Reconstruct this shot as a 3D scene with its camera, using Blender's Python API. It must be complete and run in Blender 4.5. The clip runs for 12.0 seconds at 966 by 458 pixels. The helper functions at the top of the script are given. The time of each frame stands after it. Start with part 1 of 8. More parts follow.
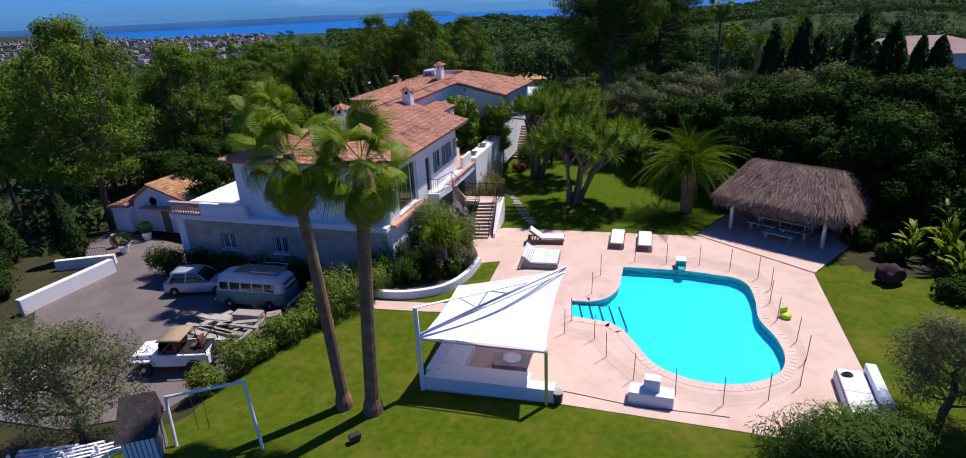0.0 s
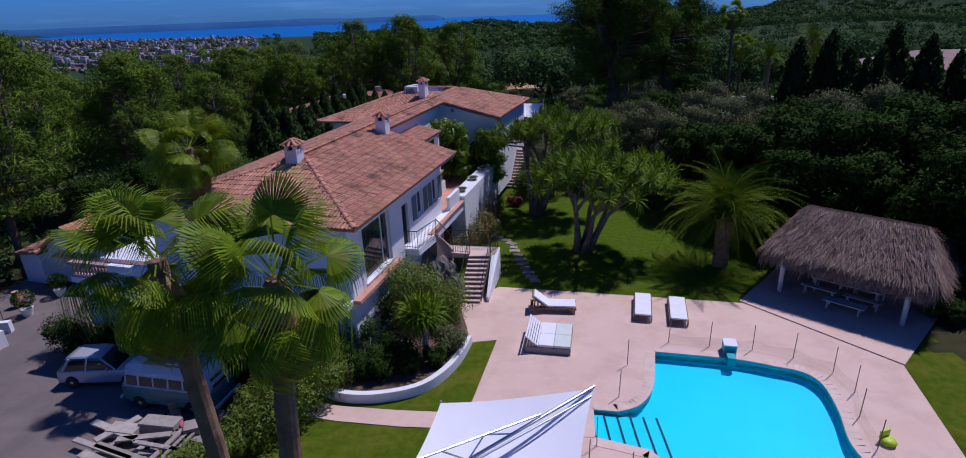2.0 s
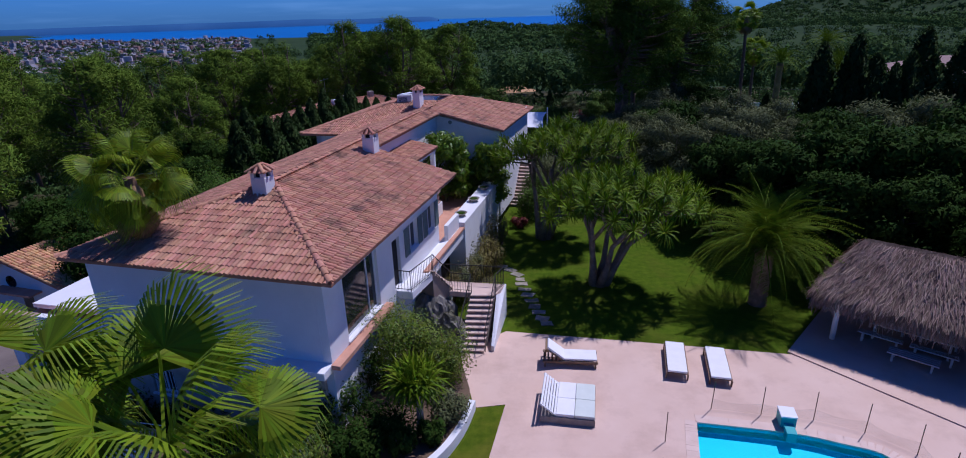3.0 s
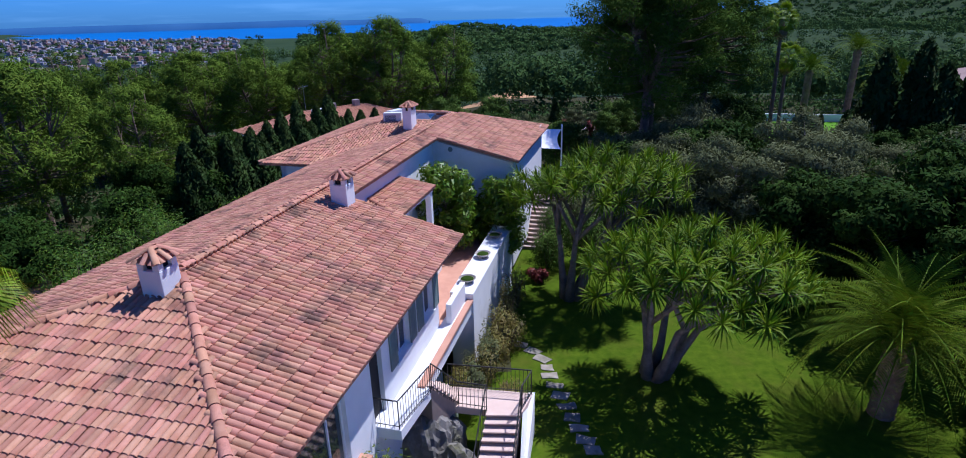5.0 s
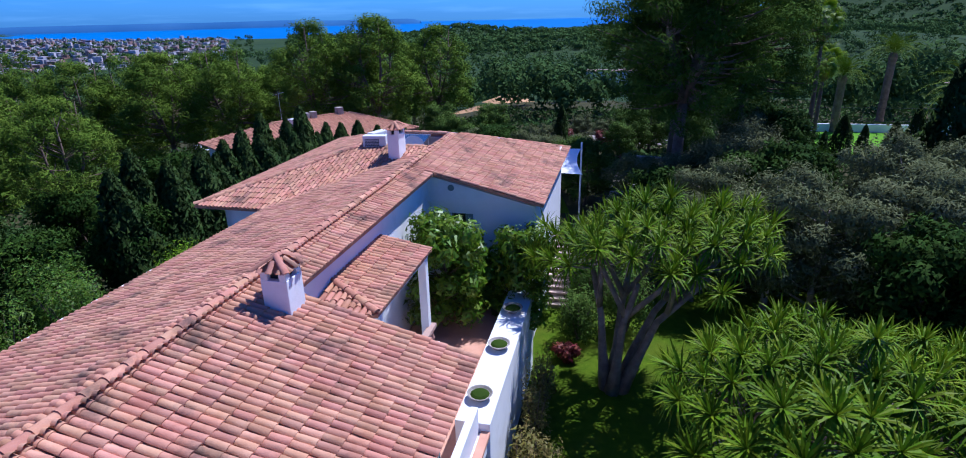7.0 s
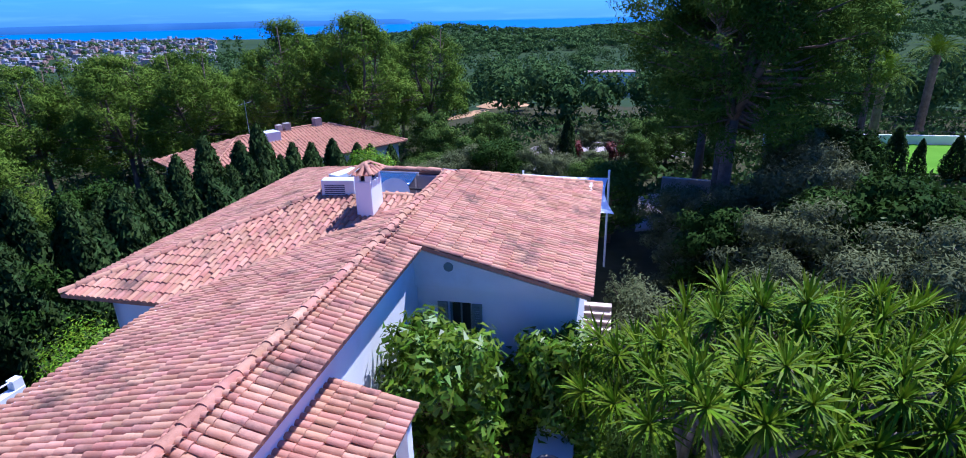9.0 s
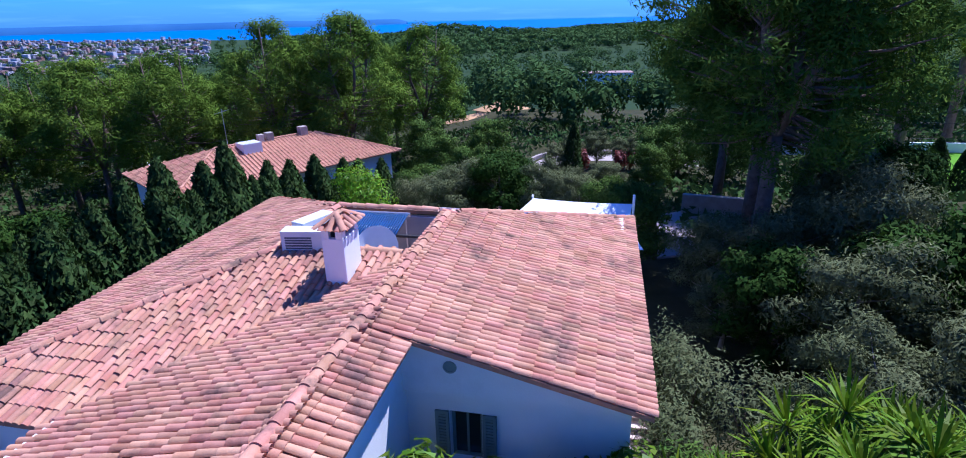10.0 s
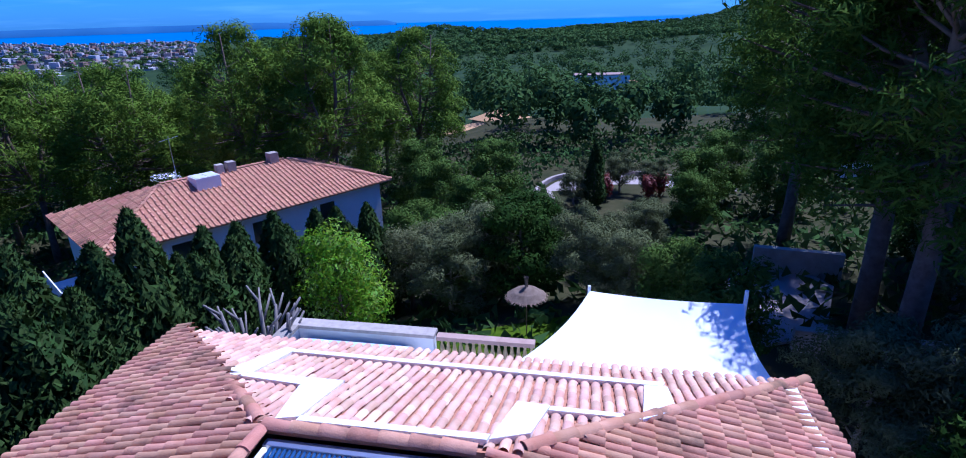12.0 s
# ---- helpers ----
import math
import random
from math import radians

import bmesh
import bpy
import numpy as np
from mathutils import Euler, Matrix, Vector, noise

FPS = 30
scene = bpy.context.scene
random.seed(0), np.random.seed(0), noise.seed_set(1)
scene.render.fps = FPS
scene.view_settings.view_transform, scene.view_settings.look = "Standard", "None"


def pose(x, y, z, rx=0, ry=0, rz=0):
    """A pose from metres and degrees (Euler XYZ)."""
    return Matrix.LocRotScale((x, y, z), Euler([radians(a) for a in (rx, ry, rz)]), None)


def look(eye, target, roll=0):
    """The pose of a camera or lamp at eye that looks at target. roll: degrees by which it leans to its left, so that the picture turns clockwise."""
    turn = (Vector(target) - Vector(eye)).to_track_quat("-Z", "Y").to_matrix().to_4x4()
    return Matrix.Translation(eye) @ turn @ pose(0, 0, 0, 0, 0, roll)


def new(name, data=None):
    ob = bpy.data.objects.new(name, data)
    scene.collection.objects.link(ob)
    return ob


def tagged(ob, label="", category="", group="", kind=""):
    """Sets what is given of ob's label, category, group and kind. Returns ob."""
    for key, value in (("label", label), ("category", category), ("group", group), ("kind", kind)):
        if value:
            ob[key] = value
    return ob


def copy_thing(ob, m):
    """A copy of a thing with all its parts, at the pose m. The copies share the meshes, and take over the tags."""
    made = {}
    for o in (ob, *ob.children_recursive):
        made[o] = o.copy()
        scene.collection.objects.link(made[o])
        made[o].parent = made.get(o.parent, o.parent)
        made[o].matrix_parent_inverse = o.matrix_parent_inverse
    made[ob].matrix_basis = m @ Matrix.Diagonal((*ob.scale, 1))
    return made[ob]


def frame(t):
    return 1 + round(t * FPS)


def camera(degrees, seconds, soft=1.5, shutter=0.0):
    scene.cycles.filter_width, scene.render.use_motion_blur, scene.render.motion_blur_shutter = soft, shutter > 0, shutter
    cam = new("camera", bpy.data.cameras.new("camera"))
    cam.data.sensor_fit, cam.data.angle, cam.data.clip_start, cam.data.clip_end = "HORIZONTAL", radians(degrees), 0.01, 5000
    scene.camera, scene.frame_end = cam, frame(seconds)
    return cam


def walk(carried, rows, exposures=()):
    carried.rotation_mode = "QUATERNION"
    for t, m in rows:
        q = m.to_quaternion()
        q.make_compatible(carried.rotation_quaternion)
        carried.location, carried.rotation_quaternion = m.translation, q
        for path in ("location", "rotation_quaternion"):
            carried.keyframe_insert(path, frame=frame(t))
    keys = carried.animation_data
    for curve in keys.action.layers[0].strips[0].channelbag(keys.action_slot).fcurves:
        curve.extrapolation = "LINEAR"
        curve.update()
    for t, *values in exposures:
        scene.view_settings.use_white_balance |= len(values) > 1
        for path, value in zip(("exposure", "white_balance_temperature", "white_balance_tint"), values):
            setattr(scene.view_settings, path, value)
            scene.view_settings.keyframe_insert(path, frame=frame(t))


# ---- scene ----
cam = camera(80.0, 12.0, soft=1.0)
PATH = [
    (0.0, (1.616, -6.405, 13.729), (1.077, 2.896, 10.094), -2.73),
    (0.5, (1.605, -4.918, 13.799), (1.125, 4.393, 10.182), -2.55),
    (1.0, (1.509, -3.171, 13.845), (1.083, 6.149, 10.244), -2.38),
    (1.5, (1.345, -1.064, 13.869), (0.972, 8.264, 10.283), -2.23),
    (2.0, (1.132, 1.275, 13.874), (0.808, 10.609, 10.301), -2.08),
    (2.5, (0.884, 3.476, 13.862), (0.607, 12.816, 10.300), -1.95),
    (3.0, (0.616, 5.744, 13.835), (0.384, 15.089, 10.282), -1.83),
    (5.0, (-0.452, 14.285, 13.616), (-0.524, 23.641, 10.087), -1.46),
    (5.5, (-0.680, 16.329, 13.544), (-0.715, 25.687, 10.018), -1.40),
    (6.0, (-0.884, 18.275, 13.470), (-0.884, 27.634, 9.946), -1.34),
    (6.5, (-1.063, 20.183, 13.395), (-1.028, 29.542, 9.873), -1.30),
    (7.0, (-1.217, 22.197, 13.321), (-1.148, 31.556, 9.800), -1.27),
    (9.0, (-1.655, 30.120, 13.083), (-1.451, 39.478, 9.563), -1.27),
    (9.5, (-1.754, 32.356, 13.048), (-1.515, 41.713, 9.528), -1.30),
    (10.0, (-1.867, 34.670, 13.027), (-1.594, 44.026, 9.508), -1.34),
    (10.5, (-2.009, 37.023, 13.022), (-1.700, 46.378, 9.503), -1.39),
    (11.0, (-2.194, 39.359, 13.035), (-1.848, 48.713, 9.518), -1.45),
    (11.5, (-2.438, 41.701, 13.068), (-2.053, 51.055, 9.553), -1.52),
    (12.0, (-2.760, 44.020, 13.124), (-2.335, 53.373, 9.611), -1.61),
]
walk(cam, [(t, look(eye, target, roll)) for t, eye, target, roll in PATH],
     exposures=[(0.0, 0.05, 6150, 18), (1.0, -0.3, 5850, 22), (2.0, -0.62, 5500, 28), (3.0, -0.54, 5350, 28), (5.0, 0.12, 5300, 20), (7.0, 0.33, 5100, 19), (9.0, 0.75, 4950, 22), (10.5, 0.6, 4900, 24), (12.0, 0.32, 4650, 24)])

# ---- light ----
SUN_AZ, SUN_EL = 49.0, 60.0      # degrees from +y towards +x, and above the horizon
world = bpy.data.worlds.new("sky")
scene.world = world
world.use_nodes = True
wn, wl = world.node_tree.nodes, world.node_tree.links
sky = wn.new("ShaderNodeTexSky")
sky.sky_type, sky.sun_disc = "NISHITA", False
sky.sun_elevation, sky.sun_rotation = radians(SUN_EL), radians(SUN_AZ)
sky.air_density, sky.dust_density, sky.ozone_density = 1.0, 0.4, 2.5
# thin streaks of high cloud over the blue
tc = wn.new("ShaderNodeTexCoord")
mp = wn.new("ShaderNodeMapping")
mp.inputs["Scale"].default_value = (2.0, 2.0, 22.0)
cn = wn.new("ShaderNodeTexNoise")
cn.inputs["Scale"].default_value, cn.inputs["Detail"].default_value = 3.0, 6.0
cr = wn.new("ShaderNodeValToRGB")
cr.color_ramp.elements[0].position, cr.color_ramp.elements[1].position = 0.5, 0.95
cr.color_ramp.elements[1].color = (0.5, 0.5, 0.5, 1)
mx = wn.new("ShaderNodeMix")
mx.data_type = "RGBA"
tint = wn.new("ShaderNodeMix")
tint.data_type, tint.blend_type = "RGBA", "MULTIPLY"
tint.inputs["Factor"].default_value = 1.0
tint.inputs["B"].default_value = (0.24, 0.72, 1.85, 1)
wl.new(tc.outputs["Generated"], mp.inputs["Vector"])
wl.new(mp.outputs["Vector"], cn.inputs["Vector"])
wl.new(cn.outputs["Fac"], cr.inputs["Fac"])
wl.new(sky.outputs["Color"], tint.inputs["A"])
wl.new(cr.outputs["Color"], mx.inputs["Factor"])
wl.new(tint.outputs["Result"], mx.inputs["A"])
mx.inputs["B"].default_value = (4.0, 8.0, 13.0, 1)
bg = wn["Background"]
# the sky brightens towards the horizon
sx_ = wn.new("ShaderNodeSeparateXYZ")
hz = wn.new("ShaderNodeMapRange")
hz.interpolation_type = "SMOOTHERSTEP"
hz.inputs["From Min"].default_value, hz.inputs["From Max"].default_value = 0.0, 0.35
hz.inputs["To Min"].default_value, hz.inputs["To Max"].default_value = 1.3, 0.95
gain = wn.new("ShaderNodeVectorMath")
gain.operation = "SCALE"
wl.new(tc.outputs["Generated"], sx_.inputs["Vector"])
wl.new(sx_.outputs["Z"], hz.inputs["Value"])
wl.new(mx.outputs["Result"], gain.inputs[0])
wl.new(hz.outputs["Result"], gain.inputs["Scale"])
wl.new(gain.outputs["Vector"], bg.inputs["Color"])
bg.inputs["Strength"].default_value = 0.053

sun_data = bpy.data.lights.new("sun", "SUN")
sun_data.energy, sun_data.angle, sun_data.color = 4.9, radians(0.53), (1.0, 0.94, 0.86)
sun = new("sun", sun_data)
az, el = radians(SUN_AZ), radians(SUN_EL)
sun_way = Vector((math.sin(az) * math.cos(el), math.cos(az) * math.cos(el), math.sin(el)))
sun.rotation_euler = sun_way.to_track_quat("Z", "Y").to_euler()

# ---- materials ----
def mat(name, c1, c2, scale=1.0, rough=0.8, bump=0.2, bscale=20.0, metal=0.0, spec=0.3, vary="", vary_amt=0.25,
        thin=0.0, stain=None, stain_scale=0.4, stain_pos=(0.5, 0.7)):
    """Two-scale procedural surface. vary: 'object' or 'island' shifts each piece's brightness; thin: share of light let through."""
    m = bpy.data.materials.new(name)
    m.use_nodes = True
    n, l = m.node_tree.nodes, m.node_tree.links
    b = n["Principled BSDF"]
    t = n.new("ShaderNodeNewGeometry")
    a = n.new("ShaderNodeTexNoise")
    a.inputs["Scale"].default_value, a.inputs["Detail"].default_value, a.inputs["Roughness"].default_value = scale, 6, 0.6
    l.new(t.outputs["Position"], a.inputs["Vector"])
    r = n.new("ShaderNodeValToRGB")
    r.color_ramp.elements[0].position, r.color_ramp.elements[1].position = 0.3, 0.7
    r.color_ramp.elements[0].color, r.color_ramp.elements[1].color = (*c1, 1), (*c2, 1)
    l.new(a.outputs["Fac"], r.inputs["Fac"])
    col = r.outputs["Color"]
    if stain:
        s = n.new("ShaderNodeTexNoise")
        s.inputs["Scale"].default_value, s.inputs["Detail"].default_value, s.inputs["Roughness"].default_value = stain_scale, 8, 0.65
        l.new(t.outputs["Position"], s.inputs["Vector"])
        sr = n.new("ShaderNodeValToRGB")
        sr.color_ramp.elements[0].position, sr.color_ramp.elements[1].position = stain_pos
        l.new(s.outputs["Fac"], sr.inputs["Fac"])
        sm = n.new("ShaderNodeMix")
        sm.data_type = "RGBA"
        l.new(sr.outputs["Color"], sm.inputs["Factor"])
        l.new(col, sm.inputs["A"])
        sm.inputs["B"].default_value = (*stain, 1)
        col = sm.outputs["Result"]
    if vary:
        if vary == "object":
            o = n.new("ShaderNodeObjectInfo").outputs["Random"]
        else:
            o = n.new("ShaderNodeNewGeometry").outputs["Random Per Island"]
        mr = n.new("ShaderNodeMapRange")
        mr.inputs["To Min"].default_value, mr.inputs["To Max"].default_value = 1 - vary_amt, 1 + vary_amt
        l.new(o, mr.inputs["Value"])
        h = n.new("ShaderNodeHueSaturation")
        l.new(mr.outputs["Result"], h.inputs["Value"])
        l.new(col, h.inputs["Color"])
        hm = n.new("ShaderNodeMapRange")
        hm.inputs["To Min"].default_value, hm.inputs["To Max"].default_value = 0.5 - 0.06 * vary_amt, 0.5 + 0.06 * vary_amt
        wobble = n.new("ShaderNodeMath")
        wobble.operation = "PINGPONG"
        wobble.inputs[1].default_value = 0.13
        l.new(o, wobble.inputs[0])
        scaled = n.new("ShaderNodeMath")
        scaled.operation = "MULTIPLY"
        scaled.inputs[1].default_value = 1 / 0.13
        l.new(wobble.outputs[0], scaled.inputs[0])
        l.new(scaled.outputs[0], hm.inputs["Value"])
        l.new(hm.outputs["Result"], h.inputs["Hue"])
        col = h.outputs["Color"]
    l.new(col, b.inputs["Base Color"])
    b.inputs["Roughness"].default_value, b.inputs["Metallic"].default_value = rough, metal
    b.inputs["Specular IOR Level"].default_value = spec
    if bump:
        f = n.new("ShaderNodeTexNoise")
        f.inputs["Scale"].default_value, f.inputs["Detail"].default_value = bscale, 5
        l.new(t.outputs["Position"], f.inputs["Vector"])
        bp = n.new("ShaderNodeBump")
        bp.inputs["Strength"].default_value, bp.inputs["Distance"].default_value = bump, 0.02
        l.new(f.outputs["Fac"], bp.inputs["Height"])
        l.new(bp.outputs["Normal"], b.inputs["Normal"])
    if thin:
        out = n["Material Output"]
        tr = n.new("ShaderNodeBsdfTranslucent")
        l.new(col, tr.inputs["Color"])
        ms = n.new("ShaderNodeMixShader")
        ms.inputs["Fac"].default_value = thin
        l.new(b.outputs["BSDF"], ms.inputs[1])
        l.new(tr.outputs["BSDF"], ms.inputs[2])
        l.new(ms.outputs["Shader"], out.inputs["Surface"])
    return m


M = {}
M["plaster"] = mat("white_plaster", (0.74, 0.74, 0.73), (0.82, 0.82, 0.80), 0.8, 0.9, 0.25, 30, stain=(0.62, 0.60, 0.56), stain_scale=0.5, stain_pos=(0.6, 0.85))
TILE = dict(rough=0.9, bump=0.35, bscale=40, spec=0.15, stain=(0.18, 0.105, 0.075), stain_scale=0.95, stain_pos=(0.54, 0.68))
M["tile"] = mat("clay_tile", (0.42, 0.188, 0.110), (0.565, 0.300, 0.197), 2.0, vary="object", vary_amt=0.2, **TILE)
M["tile_joined"] = mat("clay_tile_laid", (0.42, 0.188, 0.110), (0.565, 0.300, 0.197), 2.0, vary="island", vary_amt=0.2, **TILE)
# paler tile colour, laid on the back slope only
M["tile_pale"] = mat("pale_back_tile", (0.60, 0.33, 0.22), (0.78, 0.50, 0.37), 2.0, 0.9, 0.35, 40, spec=0.15, vary="island", vary_amt=0.2)
M["pan"] = mat("clay_pan", (0.40, 0.17, 0.095), (0.52, 0.25, 0.15), 4.0, 0.9, 0.3, 30)
M["tile_ochre"] = mat("ochre_tile", (0.52, 0.27, 0.12), (0.62, 0.36, 0.18), 3.0, 0.85, 0.3, 40, vary="island", vary_amt=0.3)
M["deck"] = mat("pink_stone_paving", (0.64, 0.45, 0.34), (0.70, 0.51, 0.40), 0.5, 0.75, 0.15, 60, stain=(0.52, 0.355, 0.265), stain_scale=0.6, stain_pos=(0.48, 0.8))
M["coping"] = mat("pale_coping_stone", (0.64, 0.47, 0.37), (0.71, 0.54, 0.44), 2.0, 0.7, 0.15, 50, vary="object", vary_amt=0.03)
M["lawn"] = mat("clipped_lawn", (0.050, 0.086, 0.004), (0.098, 0.132, 0.007), 3.0, 0.95, 0.9, 50, spec=0.05, stain=(0.17, 0.15, 0.020), stain_scale=0.45, stain_pos=(0.48, 0.78))
M["lush"] = mat("lush_lawn", (0.046, 0.090, 0.003), (0.088, 0.136, 0.006), 3.0, 0.95, 0.9, 50, spec=0.05, stain=(0.095, 0.105, 0.012), stain_scale=0.45, stain_pos=(0.5, 0.8))
M["grass"] = mat("grass_blade", (0.06, 0.10, 0.012), (0.12, 0.17, 0.02), 0.5, 0.9, 0, vary="island", vary_amt=0.4, spec=0.05, thin=0.3)
M["asphalt"] = mat("worn_drive_asphalt", (0.150, 0.122, 0.108), (0.205, 0.168, 0.148), 0.6, 0.9, 0.4, 60, stain=(0.115, 0.098, 0.09), stain_scale=0.25, stain_pos=(0.5, 0.75))
M["soil"] = mat("dry_soil", (0.10, 0.065, 0.04), (0.17, 0.115, 0.07), 1.2, 0.95, 0.6, 25)
M["stonewall"] = mat("stone_cladding", (0.28, 0.235, 0.185), (0.44, 0.38, 0.31), 1.5, 0.9, 0.5, 15, vary="object", vary_amt=0.2)
M["terracotta"] = mat("terracotta_floor", (0.50, 0.25, 0.16), (0.60, 0.33, 0.22), 2.0, 0.8, 0.2, 30)
M["iron"] = mat("dark_iron", (0.03, 0.03, 0.03), (0.06, 0.055, 0.05), 5, 0.6, 0.1, 60, metal=0.3)
M["shutter"] = mat("green_shutter", (0.15, 0.20, 0.19), (0.20, 0.26, 0.24), 3, 0.6, 0.1, 40)
M["dark"] = mat("dark_interior", (0.015, 0.015, 0.016), (0.03, 0.03, 0.03), 2, 0.8, 0)
M["glass"] = mat("window_glass", (0.02, 0.03, 0.03), (0.03, 0.04, 0.04), 1, 0.06, 0, spec=0.8)
M["wood"] = mat("weathered_wood", (0.16, 0.10, 0.06), (0.26, 0.17, 0.10), 4, 0.75, 0.3, 30, vary="object", vary_amt=0.15)
M["greywood"] = mat("grey_weathered_timber", (0.30, 0.26, 0.22), (0.42, 0.37, 0.32), 4, 0.85, 0.3, 30, vary="object", vary_amt=0.25)
M["white"] = mat("white_paint", (0.76, 0.76, 0.76), (0.82, 0.82, 0.82), 2, 0.5, 0.05, 40)
M["cushion"] = mat("white_cushion", (0.78, 0.77, 0.75), (0.84, 0.83, 0.81), 3, 0.95, 0.15, 80)
M["sail"] = mat("white_sail_cloth", (0.88, 0.88, 0.88), (0.91, 0.91, 0.91), 1, 0.8, 0.03, 120, thin=0.08)
M["steel_dark"] = mat("bronze_pole", (0.10, 0.07, 0.05), (0.15, 0.11, 0.08), 5, 0.5, 0, metal=0.4)
M["pale_green"] = mat("faded_green_cushion", (0.62, 0.66, 0.58), (0.68, 0.72, 0.64), 3, 0.95, 0.15, 80)
M["palemint"] = mat("pale_mint_cover", (0.50, 0.62, 0.60), (0.56, 0.68, 0.66), 3, 0.7, 0.1, 30)
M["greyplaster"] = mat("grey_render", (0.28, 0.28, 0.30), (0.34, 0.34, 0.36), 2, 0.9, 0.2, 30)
M["steel"] = mat("brushed_steel", (0.50, 0.50, 0.52), (0.60, 0.60, 0.62), 5, 0.35, 0.05, 80, metal=0.9)
M["thatch"] = mat("dry_palm_thatch", (0.17, 0.115, 0.085), (0.34, 0.24, 0.185), 1.2, 0.95, 0.3, 30, vary="island", vary_amt=0.4, spec=0.1)
M["thatch_core"] = mat("thatch_underlay", (0.14, 0.10, 0.075), (0.24, 0.18, 0.14), 4.0, 0.95, 0.8, 12, spec=0.1)
M["bark"] = mat("grey_brown_bark", (0.10, 0.07, 0.05), (0.20, 0.15, 0.11), 3, 0.95, 0.8, 12, spec=0.1)
M["palebark"] = mat("pale_bark", (0.24, 0.20, 0.16), (0.36, 0.31, 0.26), 3, 0.95, 0.6, 14, spec=0.1)
M["yuccabark"] = mat("yucca_bark", (0.13, 0.105, 0.085), (0.27, 0.22, 0.175), 3, 0.95, 0.6, 14, spec=0.1)
M["palmtrunk"] = mat("palm_trunk_bark", (0.16, 0.095, 0.055), (0.30, 0.19, 0.115), 2.5, 0.95, 0.8, 18, spec=0.1)
M["deadleaf"] = mat("dead_palm_leaf", (0.22, 0.13, 0.06), (0.36, 0.23, 0.11), 2, 0.9, 0.2, 30, vary="island", vary_amt=0.35, spec=0.1)


def foliage(name, c1, c2, thin=0.3, rough=0.55, vary=0.45, spec=0.25, kind="island"):
    # all leaf colours a little warmer, with less blue
    c1, c2 = [(c[0] * 1.05, c[1] * 1.0, c[2] * 0.85) for c in (c1, c2)]
    M[name] = mat(name, c1, c2, 0.5, rough, 0, vary=kind, vary_amt=vary, spec=spec, thin=thin)


foliage("pine_leaf", (0.070, 0.132, 0.016), (0.140, 0.215, 0.030), 0.15, 0.9, 0.2, 0.02)
# darker copy of the pine leaf, the big crowns' shade put into the colour
foliage("shaded_pine_leaf", (0.036, 0.078, 0.011), (0.082, 0.140, 0.020), 0.15, 0.9, 0.2, 0.02)
foliage("dark_leaf", (0.016, 0.042, 0.007), (0.040, 0.080, 0.012), 0.15, 0.8, 0.25, 0.04)
foliage("cypress_leaf", (0.024, 0.052, 0.013), (0.044, 0.080, 0.020), 0.15, 0.8, 0.3, 0.1)
foliage("bright_leaf", (0.070, 0.150, 0.012), (0.120, 0.220, 0.020), 0.35)
foliage("citrus_leaf", (0.085, 0.165, 0.008), (0.150, 0.250, 0.014), 0.35, 0.4, 0.4, 0.3)
foliage("lime_leaf", (0.125, 0.265, 0.006), (0.195, 0.345, 0.010), 0.4)
foliage("olive_leaf", (0.078, 0.100, 0.045), (0.145, 0.168, 0.085), 0.2, 0.8, 0.25, 0.04)
foliage("palm_leaf", (0.120, 0.205, 0.006), (0.220, 0.310, 0.010), 0.32, 0.5, 0.35, 0.15)
foliage("feather_leaf", (0.060, 0.118, 0.006), (0.130, 0.190, 0.008), 0.15, 0.65, 0.3, 0.05)
foliage("sword_leaf", (0.066, 0.128, 0.003), (0.150, 0.235, 0.005), 0.15, 0.55, 0.35, 0.10)
# far leaves a bluer green, distance haze put into their colour
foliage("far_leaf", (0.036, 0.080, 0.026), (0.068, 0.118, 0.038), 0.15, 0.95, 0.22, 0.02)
foliage("bank_leaf", (0.085, 0.145, 0.010), (0.150, 0.210, 0.018), 0.3)
foliage("mid_leaf", (0.048, 0.098, 0.018), (0.095, 0.155, 0.030), 0.2, 0.8, 0.25, 0.05)
foliage("silver_leaf", (0.115, 0.135, 0.065), (0.185, 0.205, 0.105), 0.3, 0.8, 0.25, 0.05)
foliage("red_leaf", (0.16, 0.03, 0.03), (0.24, 0.05, 0.04), 0.3)


# ---- building blocks ----
def mesh_of(name, verts, faces, material=None, smooth=False):
    me = bpy.data.meshes.new(name)
    me.from_pydata([tuple(map(float, v)) for v in verts], [], faces)
    if material:
        me.materials.append(material)
    if smooth:
        me.polygons.foreach_set("use_smooth", [True] * len(me.polygons))
    me.update()
    return me


